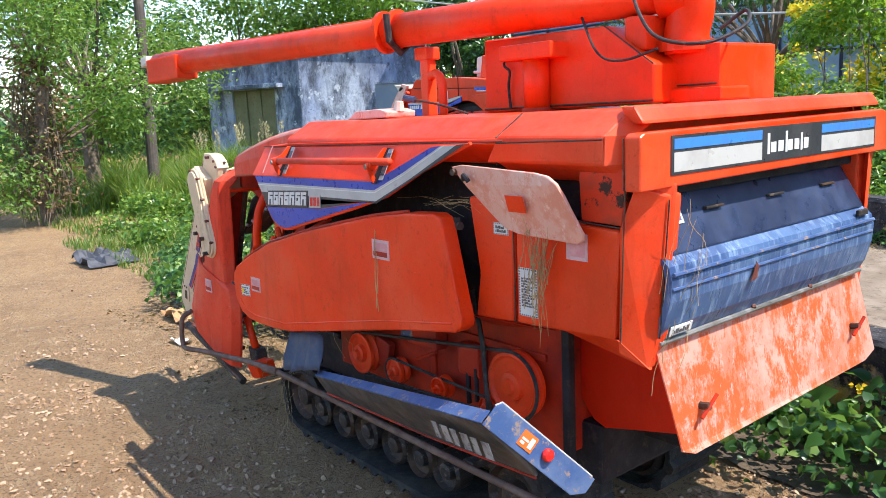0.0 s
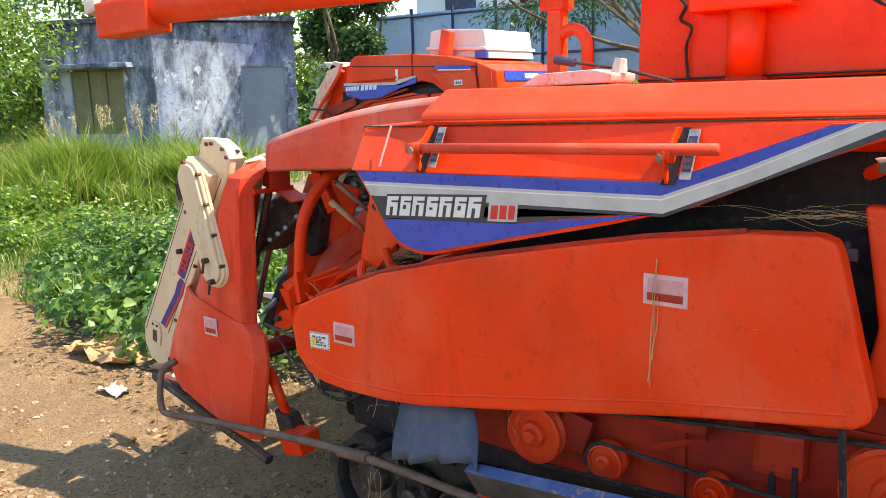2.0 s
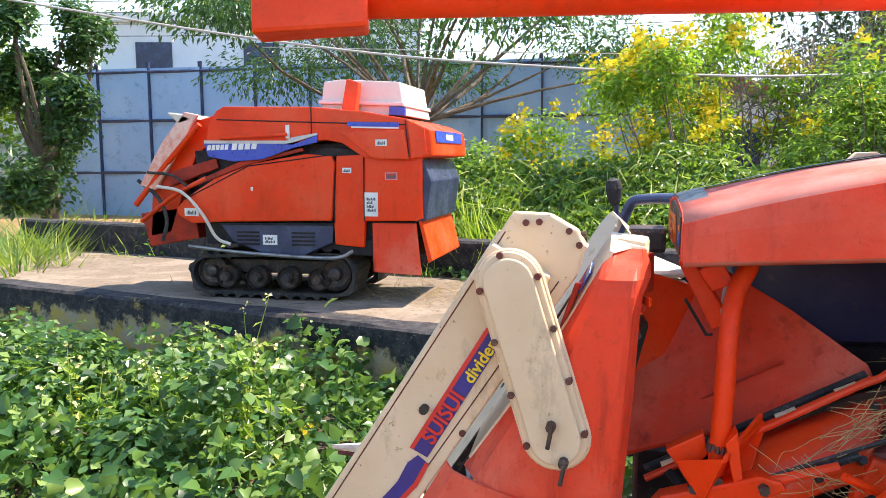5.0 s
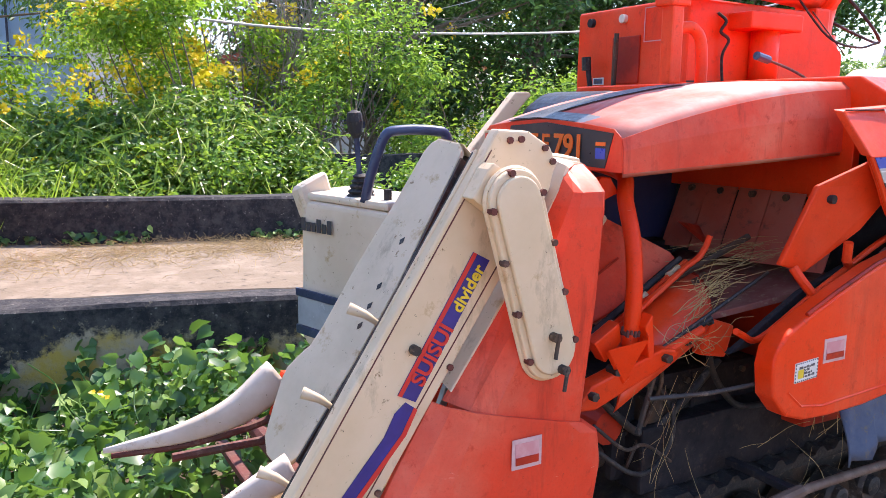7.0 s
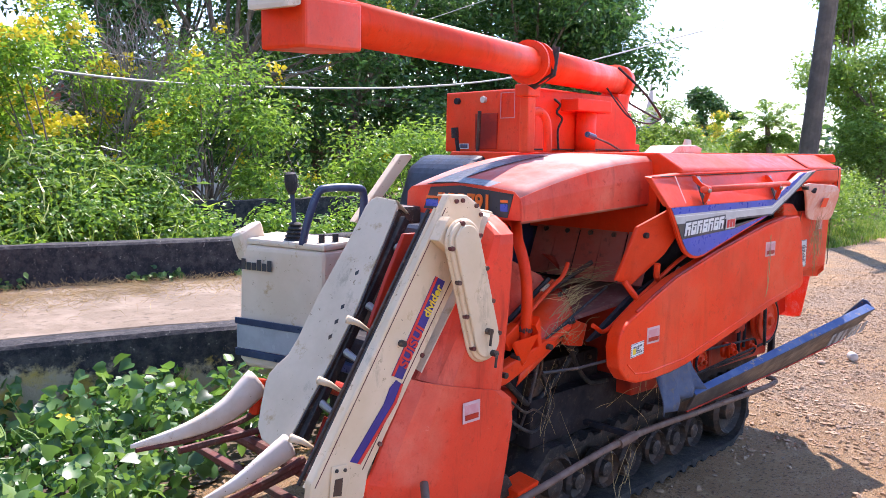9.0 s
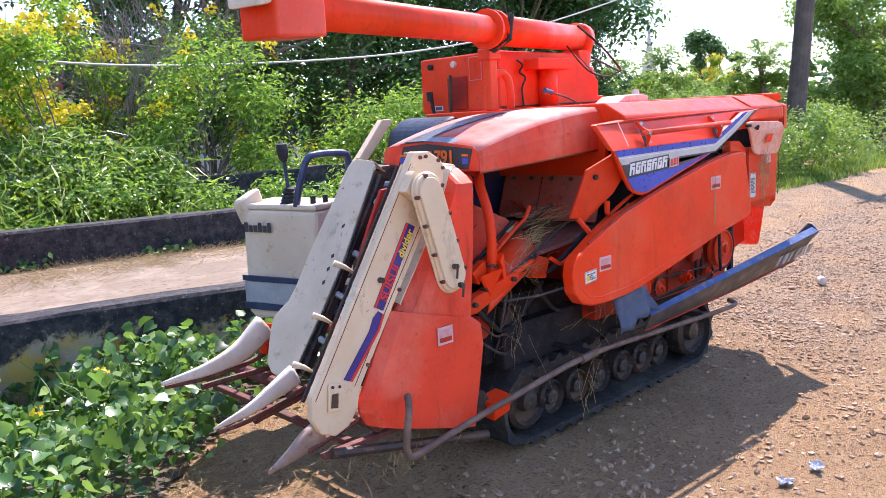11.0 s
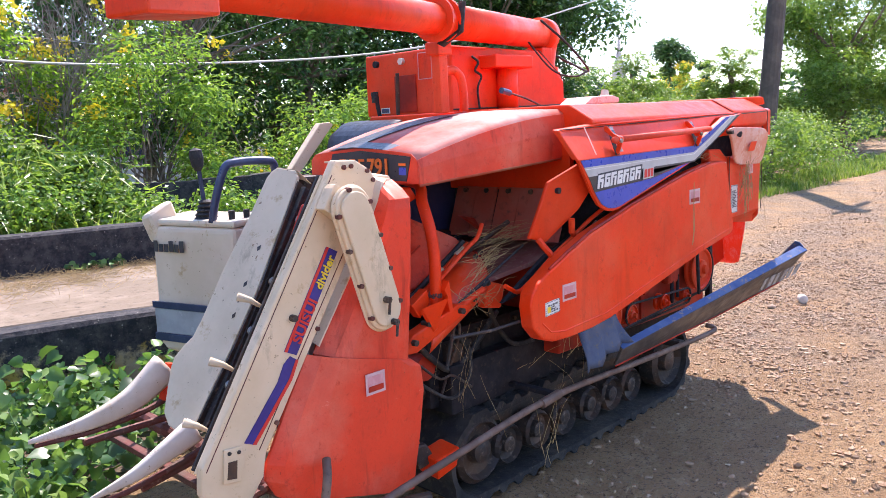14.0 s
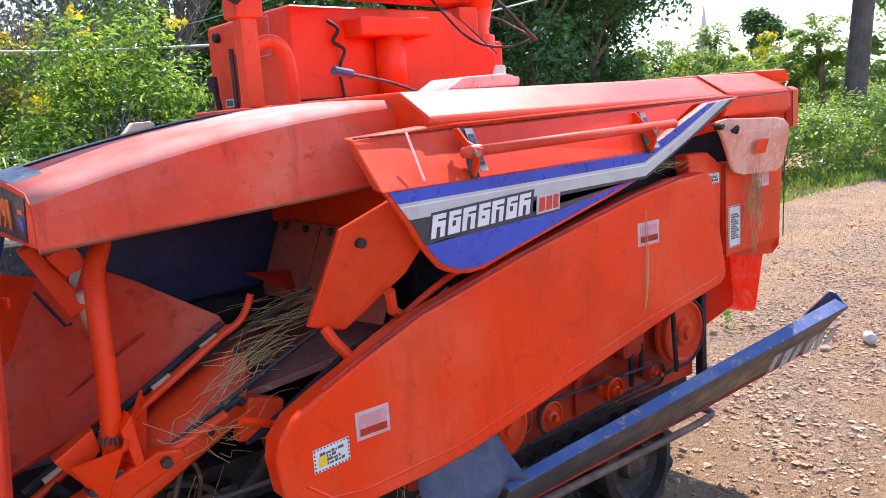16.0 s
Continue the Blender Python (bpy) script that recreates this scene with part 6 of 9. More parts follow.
# operator's console, levers, rail, seat
CO = part("console", solid([(-1.475, 0.90, 1.145), (-1.475, 0.93, 0.60), (-1.45, 0.90, 0.56), (-1.345, 0.45, 0.58), (-1.335, 0.43, 1.14)], (0.24, 0.05, 0.0), 0.025, 3), CONSOLE, CH, "cream plastic operator's console, stained")
part("console_top", solid([(-1.475, 0.91, 1.145), (-1.335, 0.43, 1.14), (-1.10, 0.48, 1.15), (-1.24, 0.96, 1.155)], (0, 0, 0.03), 0.012), CONSOLE, CH)
fx = Vector((0.14, -0.47, 0)).normalized()
fn = Vector((-0.47, -0.14, 0)).normalized()
for z0, z1 in ((0.77, 0.80), (0.62, 0.655)):
    part("console_band", solid([Vector((-1.478, 0.93, z0)) + fn * 0.004, Vector((-1.34, 0.43, z0)) + fn * 0.004, Vector((-1.34, 0.43, z1)) + fn * 0.004, Vector((-1.478, 0.93, z1)) + fn * 0.004], fn * 0.012, 0.003), NAVY, CO)
part("headlamp", solid([Vector((-1.478, 0.92, 0.657)) + fn * 0.004, Vector((-1.34, 0.44, 0.657)) + fn * 0.004, Vector((-1.34, 0.44, 0.768)) + fn * 0.004, Vector((-1.478, 0.92, 0.768)) + fn * 0.004], fn * 0.006, 0.002), LENS, CO, "grey lamp lens")
split_bars("maker_shape", Vector((-1.468, 0.88, 1.03)) + fn * 0.012, fx, UP, [(0.0 + i * 0.031, 0, 0.024 + i * 0.031, 0.05 if i in (0, 3, 5) else 0.035) for i in range(6)], DARKDEC, CO, 0.002, "plain dark shapes of the maker's sign")
part("side_pod", solid([(-1.50, 0.86, 1.20), (-1.50, 0.96, 1.18), (-1.46, 0.95, 1.05), (-1.46, 0.86, 1.06)], (0.12, 0, 0.06), 0.03, 3), CONSOLE, CH)
LV = part("gear_lever", tube(smooth_line([(-1.33, 0.66, 1.16), (-1.34, 0.66, 1.30), (-1.35, 0.655, 1.40)]), 0.010, 8), NAVY, CH, "black gear lever with a rubber boot")
part("grip", turned([(0.012, 0), (0.024, 0.02), (0.03, 0.06), (0.026, 0.09), (0.004, 0.1)], (-1.35, 0.655, 1.38), (-0.08, 0, 1), 14), BLACK, LV)
for i in range(5):
    part("boot_ring", turned([(0.05 - 0.006 * i, 0), (0.055 - 0.006 * i, 0.008), (0.045 - 0.006 * i, 0.016)], (-1.33, 0.66, 1.165 + i * 0.018), (0, 0, 1), 16), BLACK, LV)
part("hand_rail", tube(smooth_line([(-1.36, 0.56, 1.16), (-1.34, 0.55, 1.26), (-1.30, 0.53, 1.385), (-1.25, 0.52, 1.41), (-1.12, 0.50, 1.41), (-1.07, 0.50, 1.385), (-1.07, 0.51, 1.25), (-1.12, 0.52, 1.08), (-1.13, 0.53, 0.95)]), 0.018, 12), NAVY, CH, "dark blue tubular hand rail", smooth=True)
for x, y in ((-1.30, 0.50), (-1.24, 0.48)):
    part("knob", tube([(x, y, 1.17), (x, y, 1.21)], 0.014, 10), BLACK, CH)
part("seat", block((-0.72, 0.42, 1.10), (-0.28, 0.84, 1.22), 0.04, 3), SEATBLK, CH, "black vinyl operator's seat")
part("seat_back", solid([(-0.62, 0.40, 1.18), (-0.50, 0.40, 1.50), (-0.40, 0.40, 1.565), (-0.28, 0.40, 1.57), (-0.28, 0.40, 1.18)], (0, 0.46, 0), 0.06, 4), SEATBLK, CH, "black vinyl seat back")
part("seat_frame", solid([(-0.83, 0.88, 1.215), (-0.77, 0.88, 1.205), (-0.415, 0.90, 1.555), (-0.43, 0.90, 1.568), (-0.50, 0.90, 1.566)], (0, 0.05, 0.0), 0.008), CREAM, CH, "cream seat side plate")
part("floor_plate", block((-1.30, 0.20, 0.62), (-0.30, 0.90, 0.66), 0.006), NAVY, CH)
part("seat_box", block((-0.75, 0.30, 0.62), (-0.22, 0.88, 1.12), 0.015), NAVY, CH)

# grain tank
TK = part("grain_tank", xz([(-0.175, 1.585), (0.76, 1.60), (0.76, 1.745), (0.53, 1.905), (-0.17, 1.912)], 0.25, 0.90, 0.014, 3), RED, CH, "orange-red steel grain tank")
part("side_duct", tube([(0.20, 0.205, 1.585), (0.20, 0.205, 1.81)], 0.055, 16), RED, TK, smooth=True)
part("duct_cap", block((0.04, 0.14, 1.80), (0.34, 0.26, 1.865), 0.008), RED, TK)
part("duct_lip", tube([(0.20, 0.205, 1.585), (0.20, 0.205, 1.60)], 0.066, 16), DARKRED, TK)
part("rear_box", block((0.69, 0.40, 1.59), (0.94, 0.80, 1.81), 0.012), RED, TK)
part("rear_foot", solid([(0.72, 0.36, 1.59), (0.97, 0.36, 1.60), (0.97, 0.36, 1.65), (0.72, 0.36, 1.65)], (0, 0.20, 0), 0.008), RED, TK)
part("wire_loop", tube(smooth_line([(-0.03, 0.24, 1.86), (0.0, 0.225, 1.83), (-0.02, 0.23, 1.79), (0.02, 0.225, 1.76), (0.0, 0.235, 1.70), (0.01, 0.235, 1.60)]), 0.006, 6), BLACK, TK)
for y in (0.80, 0.60):
    part("hole" if y > 0.7 else "boss", tube([(-0.19, y, 1.862), (-0.17, y, 1.862)], 0.018, 12), INSIDE if y > 0.7 else PALE, TK)
part("sight_glass", block((-0.182, 0.50, 1.60), (-0.17, 0.66, 1.79), 0.004), DARKRED, TK, "dull brown tank window")
part("tank_lever", tube([(-0.22, 0.74, 1.56), (-0.23, 0.76, 1.70)], 0.011, 8), INSIDE, TK)
part("tank_lever", tube([(-0.22, 0.60, 1.58), (-0.23, 0.58, 1.80)], 0.010, 8), IRON, TK)
part("lever_knob", tube([(-0.23, 0.762, 1.66), (-0.232, 0.765, 1.715)], 0.02, 8), BLACK, TK)
bars("tank_outline", (-0.1765, 0.48, 1.76), (0, -1, 0), UP, [(0, 0, 0.10, 0.004), (0, 0.13, 0.10, 0.134), (0, 0, 0.004, 0.134), (0.096, 0, 0.10, 0.134)], PINKSTK, TK, 0.001)
sticker(TK, (-0.1765, 0.78, 1.60), (0, -1, 0), UP, 0.07, 0.03, WHITE, BLUEGREY, 1, label="small pale label")

# unloading auger and its post
AX0, AX1 = Vector((-2.13, -0.53, 1.935)), Vector((0.80, 0.41, 2.015))
AD = (AX1 - AX0).normalized()


def on_auger(t):
    return AX0.lerp(AX1, t)


AU = part("auger_tube", tube([on_auger(0.0), on_auger(0.99)], 0.066, 24), RED, CH, "long orange-red unloading auger tube", smooth=True)
part("outer_sleeve", tube([on_auger(0.545), on_auger(0.97)], 0.078, 24), RED, AU, smooth=True)
for t in (0.535, 0.56):
    part("flange", tube([on_auger(t), on_auger(t) + AD * 0.02], 0.098, 24), RED, AU)
part("end_flange", tube([on_auger(0.965), on_auger(1.0)], 0.096, 24), RED, AU, smooth=True)
part("tube_seam", tube([on_auger(0.0) + Vector((0, 0.03, 0.062)), on_auger(0.53) + Vector((0, 0.03, 0.066))], 0.012, 6), RED, AU)
sd = AD.cross(Vector((0, 0, 1))).normalized()
n0 = AX0 - AD * 0.02
nz = [n0 + sd * 0.075 + Vector((0, 0, 0.03)), n0 - sd * 0.075 + Vector((0, 0, 0.03)), n0 - sd * 0.075 + Vector((0, 0, -0.105)), n0 + sd * 0.075 + Vector((0, 0, -0.105))]
part("spout", solid(nz, AD * 0.26 + Vector((0, 0, 0.012)), 0.01), RED, AU, "square discharge spout")
part("spout_cap", solid([n0 + sd * 0.07 + Vector((0, 0, 0.06)), n0 - sd * 0.07 + Vector((0, 0, 0.06)), n0 - sd * 0.07 + Vector((0, 0, 0.0)), n0 + sd * 0.07 + Vector((0, 0, 0.0))], -AD * 0.06 + Vector((0, 0, -0.012)), 0.015), PALE, AU)
part("elbow", tube(smooth_line([tuple(AX1), (0.80, 0.43, 1.95), (0.78, 0.43, 1.86), (0.78, 0.43, 1.78)]), 0.085, 20), RED, AU, smooth=True)
part("elbow_collar", tube([(0.78, 0.43, 1.79), (0.78, 0.43, 1.83)], 0.105, 20), RED, AU)
PO = part("auger_post", block((-0.43, 0.075, 1.58), (-0.375, 0.13, 1.90), 0.008), RED, CH, "orange-red auger rest post")
pa = on_auger(0.565)
cr = [pa + sd * 0.10 + Vector((0, 0, 0.07)), pa + sd * 0.085 + Vector((0, 0, -0.05)), pa + Vector((0, 0, -0.10)), pa - sd * 0.085 + Vector((0, 0, -0.05)), pa - sd * 0.13 + Vector((0, 0, 0.09))]
part("cradle", tube(cr, 0.016, 8), BLACK, PO, "black rubber cradle")
part("post_head", block((-0.45, 0.06, 1.84), (-0.36, 0.145, 1.90), 0.008), RED, PO)
part("bent_pipe", tube(smooth_line([(-0.40, 0.10, 1.76), (-0.33, 0.09, 1.775), (-0.285, 0.085, 1.74), (-0.275, 0.08, 1.66), (-0.275, 0.08, 1.575)]), 0.021, 12), RED, CH, smooth=True)
part("power_cable", tube(smooth_line([(0.62, 0.30, 2.08), (0.72, 0.20, 1.95), (0.84, 0.16, 1.83), (0.98, 0.24, 1.80), (1.04, 0.40, 1.86), (0.98, 0.50, 1.92), (0.90, 0.46, 1.86)]), 0.007, 8), BLACK, CH, "looped black electric cable")
part("power_cable", tube(smooth_line([(0.40, 0.25, 1.98), (0.55, 0.18, 1.80), (0.7, 0.14, 1.76), (0.85, 0.15, 1.79)]), 0.005, 6), BLACK, CH)
part("auger_motor", block((0.60, 0.28, 1.80), (0.70, 0.42, 1.93), 0.012), RED, CH)

# small striped label on the header's upper edge
la, lu = Vector((-0.492, 0.0, -0.870)), Vector((0.036, 0.966, 0.257))
lw = lu.cross(la).normalized()
if lw.z < 0:
    lw = -lw
lo = Vector((-1.376, -0.515, 1.297))
LBL = part("striped_label", solid([lo + lu * u + la * w + lw * 0.004 for u, w in ((0, 0), (0.065, 0), (0.065, 0.052), (0, 0.052))], lw * 0.002, 0), BLUEDEC, CH, "small blue, grey and red label")
part("label_band", solid([lo + lu * u + la * w + lw * 0.0062 for u, w in ((0, 0), (0.065, 0), (0.065, 0.018), (0, 0.018))], lw * 0.001, 0), GREYDEC, LBL)
part("label_band", solid([lo + lu * u + la * w + lw * 0.0062 for u, w in ((0, 0.032), (0.065, 0.032), (0.065, 0.042), (0, 0.042))], lw * 0.001, 0), REDDEC, LBL)

# dark seams between the panels and small fittings of the rear end
for a, b in (((1.346, -0.6815, 1.392), (1.346, -0.6815, 1.522)), ((0.8955, -0.6925, 1.445), (0.8955, -0.692, 1.522)), ((0.8955, -0.692, 1.524), (0.8955, -0.581, 1.590)),
             ((0.926, -0.6625, 0.972), (0.926, -0.6625, 1.293)), ((1.178, -0.6585, 1.297), (1.318, -0.6625, 1.292)), ((1.318, -0.663, 0.985), (1.336, -0.661, 1.45)),
             ((0.905, -0.7015, 1.51), (1.295, -0.7015, 1.52)), ((1.38, -0.578, 0.99), (1.3975, -0.562, 1.36)), ((-0.572, -0.688, 1.487), (0.93, -0.700, 1.514))):
    part("seam", tube([a, b], 0.0022, 5), IRON, CH)
for y in (-0.32, 0.02, 0.36):
    part("door_clip", block((1.338, y, 1.305), (1.352, y + 0.09, 1.312), 0.002), IRON, UD)
part("door_catch", block((1.402, 0.50, 1.19), (1.415, 0.57, 1.21), 0.003), IRON, LD)
part("tank_edge", tube([(0.53, 0.246, 1.905), (0.76, 0.246, 1.745)], 0.003, 5), IRON, TK)
part("tank_edge", tube([(-0.17, 0.246, 1.60), (0.76, 0.246, 1.61)], 0.004, 5), IRON, TK)
part("box_seam", tube([(0.70, 0.397, 1.66), (0.93, 0.397, 1.662)], 0.003, 5), IRON, TK)

# hoses, wires and clips round the engine shield and the lift gear
for pts, r in (([(-1.20, -0.40, 0.82), (-1.05, -0.42, 0.66), (-0.92, -0.40, 0.58), (-0.80, -0.42, 0.66), (-0.70, -0.45, 0.78)], 0.012),
               ([(-1.00, -0.38, 0.74), (-0.88, -0.41, 0.70), (-0.78, -0.40, 0.56), (-0.62, -0.41, 0.50)], 0.009),
               ([(-1.16, -0.46, 0.60), (-1.05, -0.48, 0.52), (-0.95, -0.46, 0.50), (-0.86, -0.44, 0.56), (-0.84, -0.42, 0.66)], 0.007),
               ([(-0.95, -0.44, 0.84), (-0.90, -0.43, 0.74), (-0.93, -0.40, 0.60), (-0.98, -0.39, 0.48)], 0.006),
               ([(-0.76, -0.46, 0.86), (-0.72, -0.45, 0.74), (-0.60, -0.44, 0.62), (-0.46, -0.44, 0.60)], 0.010),
               ([(-1.22, -0.52, 0.70), (-1.12, -0.53, 0.62), (-1.02, -0.50, 0.60), (-0.90, -0.48, 0.52)], 0.005)):
    part("hose", tube(smooth_line(pts), r, 7), BLACK if r > 0.0065 else IRON, CH, smooth=True)
part("valve_block", block((-0.92, -0.40, 0.60), (-0.80, -0.34, 0.68), 0.008), IRON, CH)
part("shield_rib", block((-0.99, -0.358, 0.56), (-0.42, -0.348, 0.575), 0.003), INSIDE, CH)
part("shield_rib", block((-0.70, -0.358, 0.43), (-0.685, -0.348, 0.71), 0.003), INSIDE, CH)
for x, z in ((-0.95, 0.69), (-0.72, 0.69), (-0.48, 0.69), (-0.95, 0.46), (-0.48, 0.46)):
    part("bolt", tube([(x, -0.362, z), (x, -0.345, z)], 0.010, 7), IRON, CH)
part("throat_fin", solid([(-0.62, -0.19, 1.14), (-0.42, -0.11, 1.104), (-0.40, -0.15, 1.05), (-0.442, -0.17, 1.035)], (0, 0.012, 0.004), 0.003), DARKRED, CH)

# folded back and cap of the divider beam
part("beam_back", solid([(-1.384, -0.553, 1.36), (-1.384, -0.49, 1.36), (-1.868, -0.49, 0.61), (-1.868, -0.553, 0.61)], (-0.006, 0, 0.004), 0.002), CREAM, DV)
part("beam_cap", solid([(-1.546, -0.553, 1.435), (-1.466, -0.553, 1.431), (-1.466, -0.49, 1.428), (-1.54, -0.49, 1.432)], (0, 0, -0.006), 0.002), CREAM, DV)
part("beam_cap", solid([(-1.466, -0.553, 1.431), (-1.407, -0.553, 1.397), (-1.407, -0.49, 1.394), (-1.466, -0.49, 1.428)], (0, 0, -0.006), 0.002), CREAM, DV)
part("beam_end", solid([(-1.407, -0.553, 1.397), (-1.407, -0.49, 1.394), (-1.388, -0.49, 1.36), (-1.388, -0.553, 1.36)], (-0.006, 0, 0), 0.002), CREAM, DV)
for z in (1.385, 1.372):
    part("bolt", tube([(-1.390, -0.51 if z > 1.38 else -0.475, z), (-1.402, -0.51 if z > 1.38 else -0.475, z)], 0.007, 7), IRON, DV)
part("gear_bracket", solid([(-0.04, -0.52, 0.60), (0.06, -0.52, 0.60), (0.09, -0.52, 0.70), (0.0, -0.52, 0.72)], (0, -0.03, 0), 0.006), DARKRED, CH)
part("gear_lever", tube([(0.26, -0.55, 0.68), (0.40, -0.56, 0.74)], 0.008, 6), DARKRED, CH)
part("tension_spring", tube([(0.60, -0.545, 0.60), (0.60, -0.545, 0.72)], 0.008, 8), INSIDE, CH)
part("gear_rib", block((0.30, -0.512, 0.54), (0.33, -0.50, 0.92), 0.004), DARKRED, CH)
part("gear_rib", block((-0.30, -0.512, 0.80), (0.90, -0.50, 0.825), 0.004), DARKRED, CH)

# rusty carriers under the crop lifters
for pts in ([(-1.72, 0.24, 0.60), (-1.86, 0.235, 0.555), (-2.06, 0.23, 0.535), (-2.26, 0.225, 0.545)], [(-1.80, -0.10, 0.49), (-1.95, -0.11, 0.46), (-2.10, -0.115, 0.435), (-2.22, -0.12, 0.43)]):
    part("lifter_carrier", tube(smooth_line(pts), 0.014, 8, 0.6), RUSTRED, CH)
part("lifter_post", tube([(-1.80, 0.24, 0.57), (-1.76, 0.24, 0.70)], 0.020, 8), RED, CH)
TANKWHITE = surface("tank_plastic", (0.66, 0.60, 0.53), (0.58, 0.51, 0.44), (0.40, 0.30, 0.22), 4, 30, 0.5, r3=(0.66, 0.75), bump=0.03)
# ---- the second harvester, on the platform ----
H2 = thing("combine_harvester", "smaller orange tracked combine harvester with a white tank on the platform", "harvester")
YS = 2.90
part("side_cover", xz([(-4.501, 1.196), (-4.420, 1.277), (-4.181, 1.419), (-3.906, 1.519), (-3.484, 1.586), (-3.301, 1.572), (-3.279, 1.526), (-3.308, 1.125), (-4.126, 1.107), (-4.383, 1.093), (-4.486, 1.153)], YS, YS + 0.05, 0.01), RED, H2, "orange side cover")
part("belt_door", xz([(-3.271, 1.572), (-3.069, 1.579), (-3.069, 1.117), (-3.080, 0.940), (-3.290, 0.958), (-3.297, 1.110)], YS + 0.02, YS + 0.07, 0.01), RED, H2)
part("rear_side_panel", xz([(-3.062, 1.572), (-2.776, 1.586), (-2.684, 1.401), (-2.695, 1.132), (-3.062, 1.125)], YS, YS + 0.07, 0.01), RED, H2)
part("lower_side_panel", xz([(-3.022, 1.114), (-2.706, 1.114), (-2.673, 0.755), (-3.018, 0.770)], YS + 0.03, YS + 0.05, 0.01), FADED, H2)
part("upper_deck", xz([(-4.145, 1.891), (-4.090, 1.920), (-3.429, 1.906), (-3.062, 1.870), (-2.746, 1.813), (-2.710, 1.543), (-3.055, 1.558), (-3.209, 1.657), (-3.319, 1.678), (-4.236, 1.650), (-4.207, 1.792)], YS - 0.02, YS + 0.95, 0.01), RED, H2, "orange upper deck")
part("deck_fascia", xz([(-3.209, 1.728), (-2.768, 1.742), (-2.732, 1.543), (-2.989, 1.551), (-3.117, 1.650)], YS - 0.05, YS - 0.02, 0.01), RED, H2)
part("decal_panel", xz([(-4.244, 1.671), (-4.053, 1.675), (-3.568, 1.650), (-3.385, 1.714), (-3.385, 1.664), (-3.557, 1.629), (-3.796, 1.551), (-4.016, 1.536), (-4.207, 1.572)], YS - 0.035, YS - 0.02, 0.003), BLUEDEC, H2, "blue decal panel")
part("decal_stripe", xz([(-4.236, 1.685), (-3.613, 1.678), (-3.568, 1.700), (-3.385, 1.728), (-3.385, 1.714), (-3.568, 1.664), (-3.613, 1.657), (-4.236, 1.664)], YS - 0.038, YS - 0.02, 0), GREYDEC, H2)
part("track_skirt", xz([(-4.163, 1.089), (-3.301, 1.096), (-3.308, 0.968), (-3.594, 0.848), (-3.778, 0.862), (-4.071, 0.968)], YS + 0.02, YS + 0.06, 0.01), NAVY, H2, "dark navy track skirt")
part("body_core", xz([(-4.383, 1.614), (-2.768, 1.685), (-2.768, 0.940), (-4.310, 0.940)], YS + 0.08, YS + 0.9, 0.01), INSIDE, H2)
# near-black slab: the shade in the feed opening, made solid
part("feed_gap_shade", xz([(-4.310, 1.437), (-3.319, 1.629), (-2.805, 1.572), (-2.805, 1.490), (-3.282, 1.572), (-3.869, 1.526)], YS + 0.03, YS + 0.1, 0.01), INSIDE, H2)
part("chain_cover", xz([(-4.420, 1.330), (-3.943, 1.508), (-3.502, 1.607), (-3.502, 1.629), (-3.980, 1.536), (-4.420, 1.359)], YS - 0.01, YS + 0.02, 0.003), DARKRED, H2)
part("header_frame", xz([(-4.750, 1.330), (-4.567, 1.614), (-4.383, 1.827), (-4.181, 1.881), (-4.163, 1.739), (-4.383, 1.579), (-4.493, 1.330), (-4.603, 1.011), (-4.787, 0.975)], YS + 0.10, YS + 0.2, 0.01), RED, H2, "orange header frame")
part("header_cover", xz([(-4.805, 1.366), (-4.603, 1.685), (-4.420, 1.891), (-4.317, 1.870), (-4.457, 1.650), (-4.677, 1.330)], YS + 0.02, YS + 0.06, 0.01), PINK, H2)
part("header_arm", xz([(-4.677, 1.437), (-4.200, 1.561), (-4.181, 1.490), (-4.658, 1.330)], YS + 0.06, YS + 0.12, 0.01), DARKRED, H2)
part("header_box", xz([(-4.860, 1.153), (-4.420, 1.224), (-4.383, 0.975), (-4.787, 0.904)], YS + 0.1, YS + 0.85, 0.01), DARKRED, H2)
part("grain_tank", xz([(-3.458, 1.969), (-3.440, 2.097), (-3.319, 2.111), (-2.879, 2.083), (-2.856, 1.941), (-2.834, 1.849), (-3.458, 1.877)], YS + 0.25, YS + 0.95, 0.01), TANKWHITE, H2, "white plastic grain tank")
part("tank_rim", xz([(-3.473, 1.969), (-2.842, 1.941), (-2.834, 1.913), (-3.473, 1.941)], YS + 0.22, YS + 0.98, 0.01), TANKWHITE, H2)
part("tank_pipe", xz([(-3.264, 1.891), (-3.165, 1.870), (-3.135, 2.076), (-3.223, 2.104)], YS + 0.12, YS + 0.2, 0.01), RED, H2)
part("deck_label", xz([(-3.16, 1.80), (-2.80, 1.79), (-2.80, 1.76), (-3.16, 1.77)], YS - 0.054, YS - 0.05, 0), BLUEDEC, H2)
part("deck_label", xz([(-3.13, 1.768), (-2.80, 1.758), (-2.80, 1.748), (-3.13, 1.758)], YS - 0.054, YS - 0.05, 0), WHITE, H2)
part("tank_label", xz([(-2.945, 1.913), (-2.834, 1.906), (-2.834, 1.849), (-2.945, 1.856)], YS + 0.215, YS + 0.25, 0), BLUEDEC, H2)
crawler(H2, -4.44, -3.16, 0.575, 0.90, YS + 0.06, YS + 0.36, (-4.16, -3.92, -3.68, -3.44), 0.70, 0.085)
crawler(H2, -4.44, -3.16, 0.575, 0.90, YS + 0.62, YS + 0.92, (-4.16, -3.92, -3.68, -3.44), 0.70, 0.085)
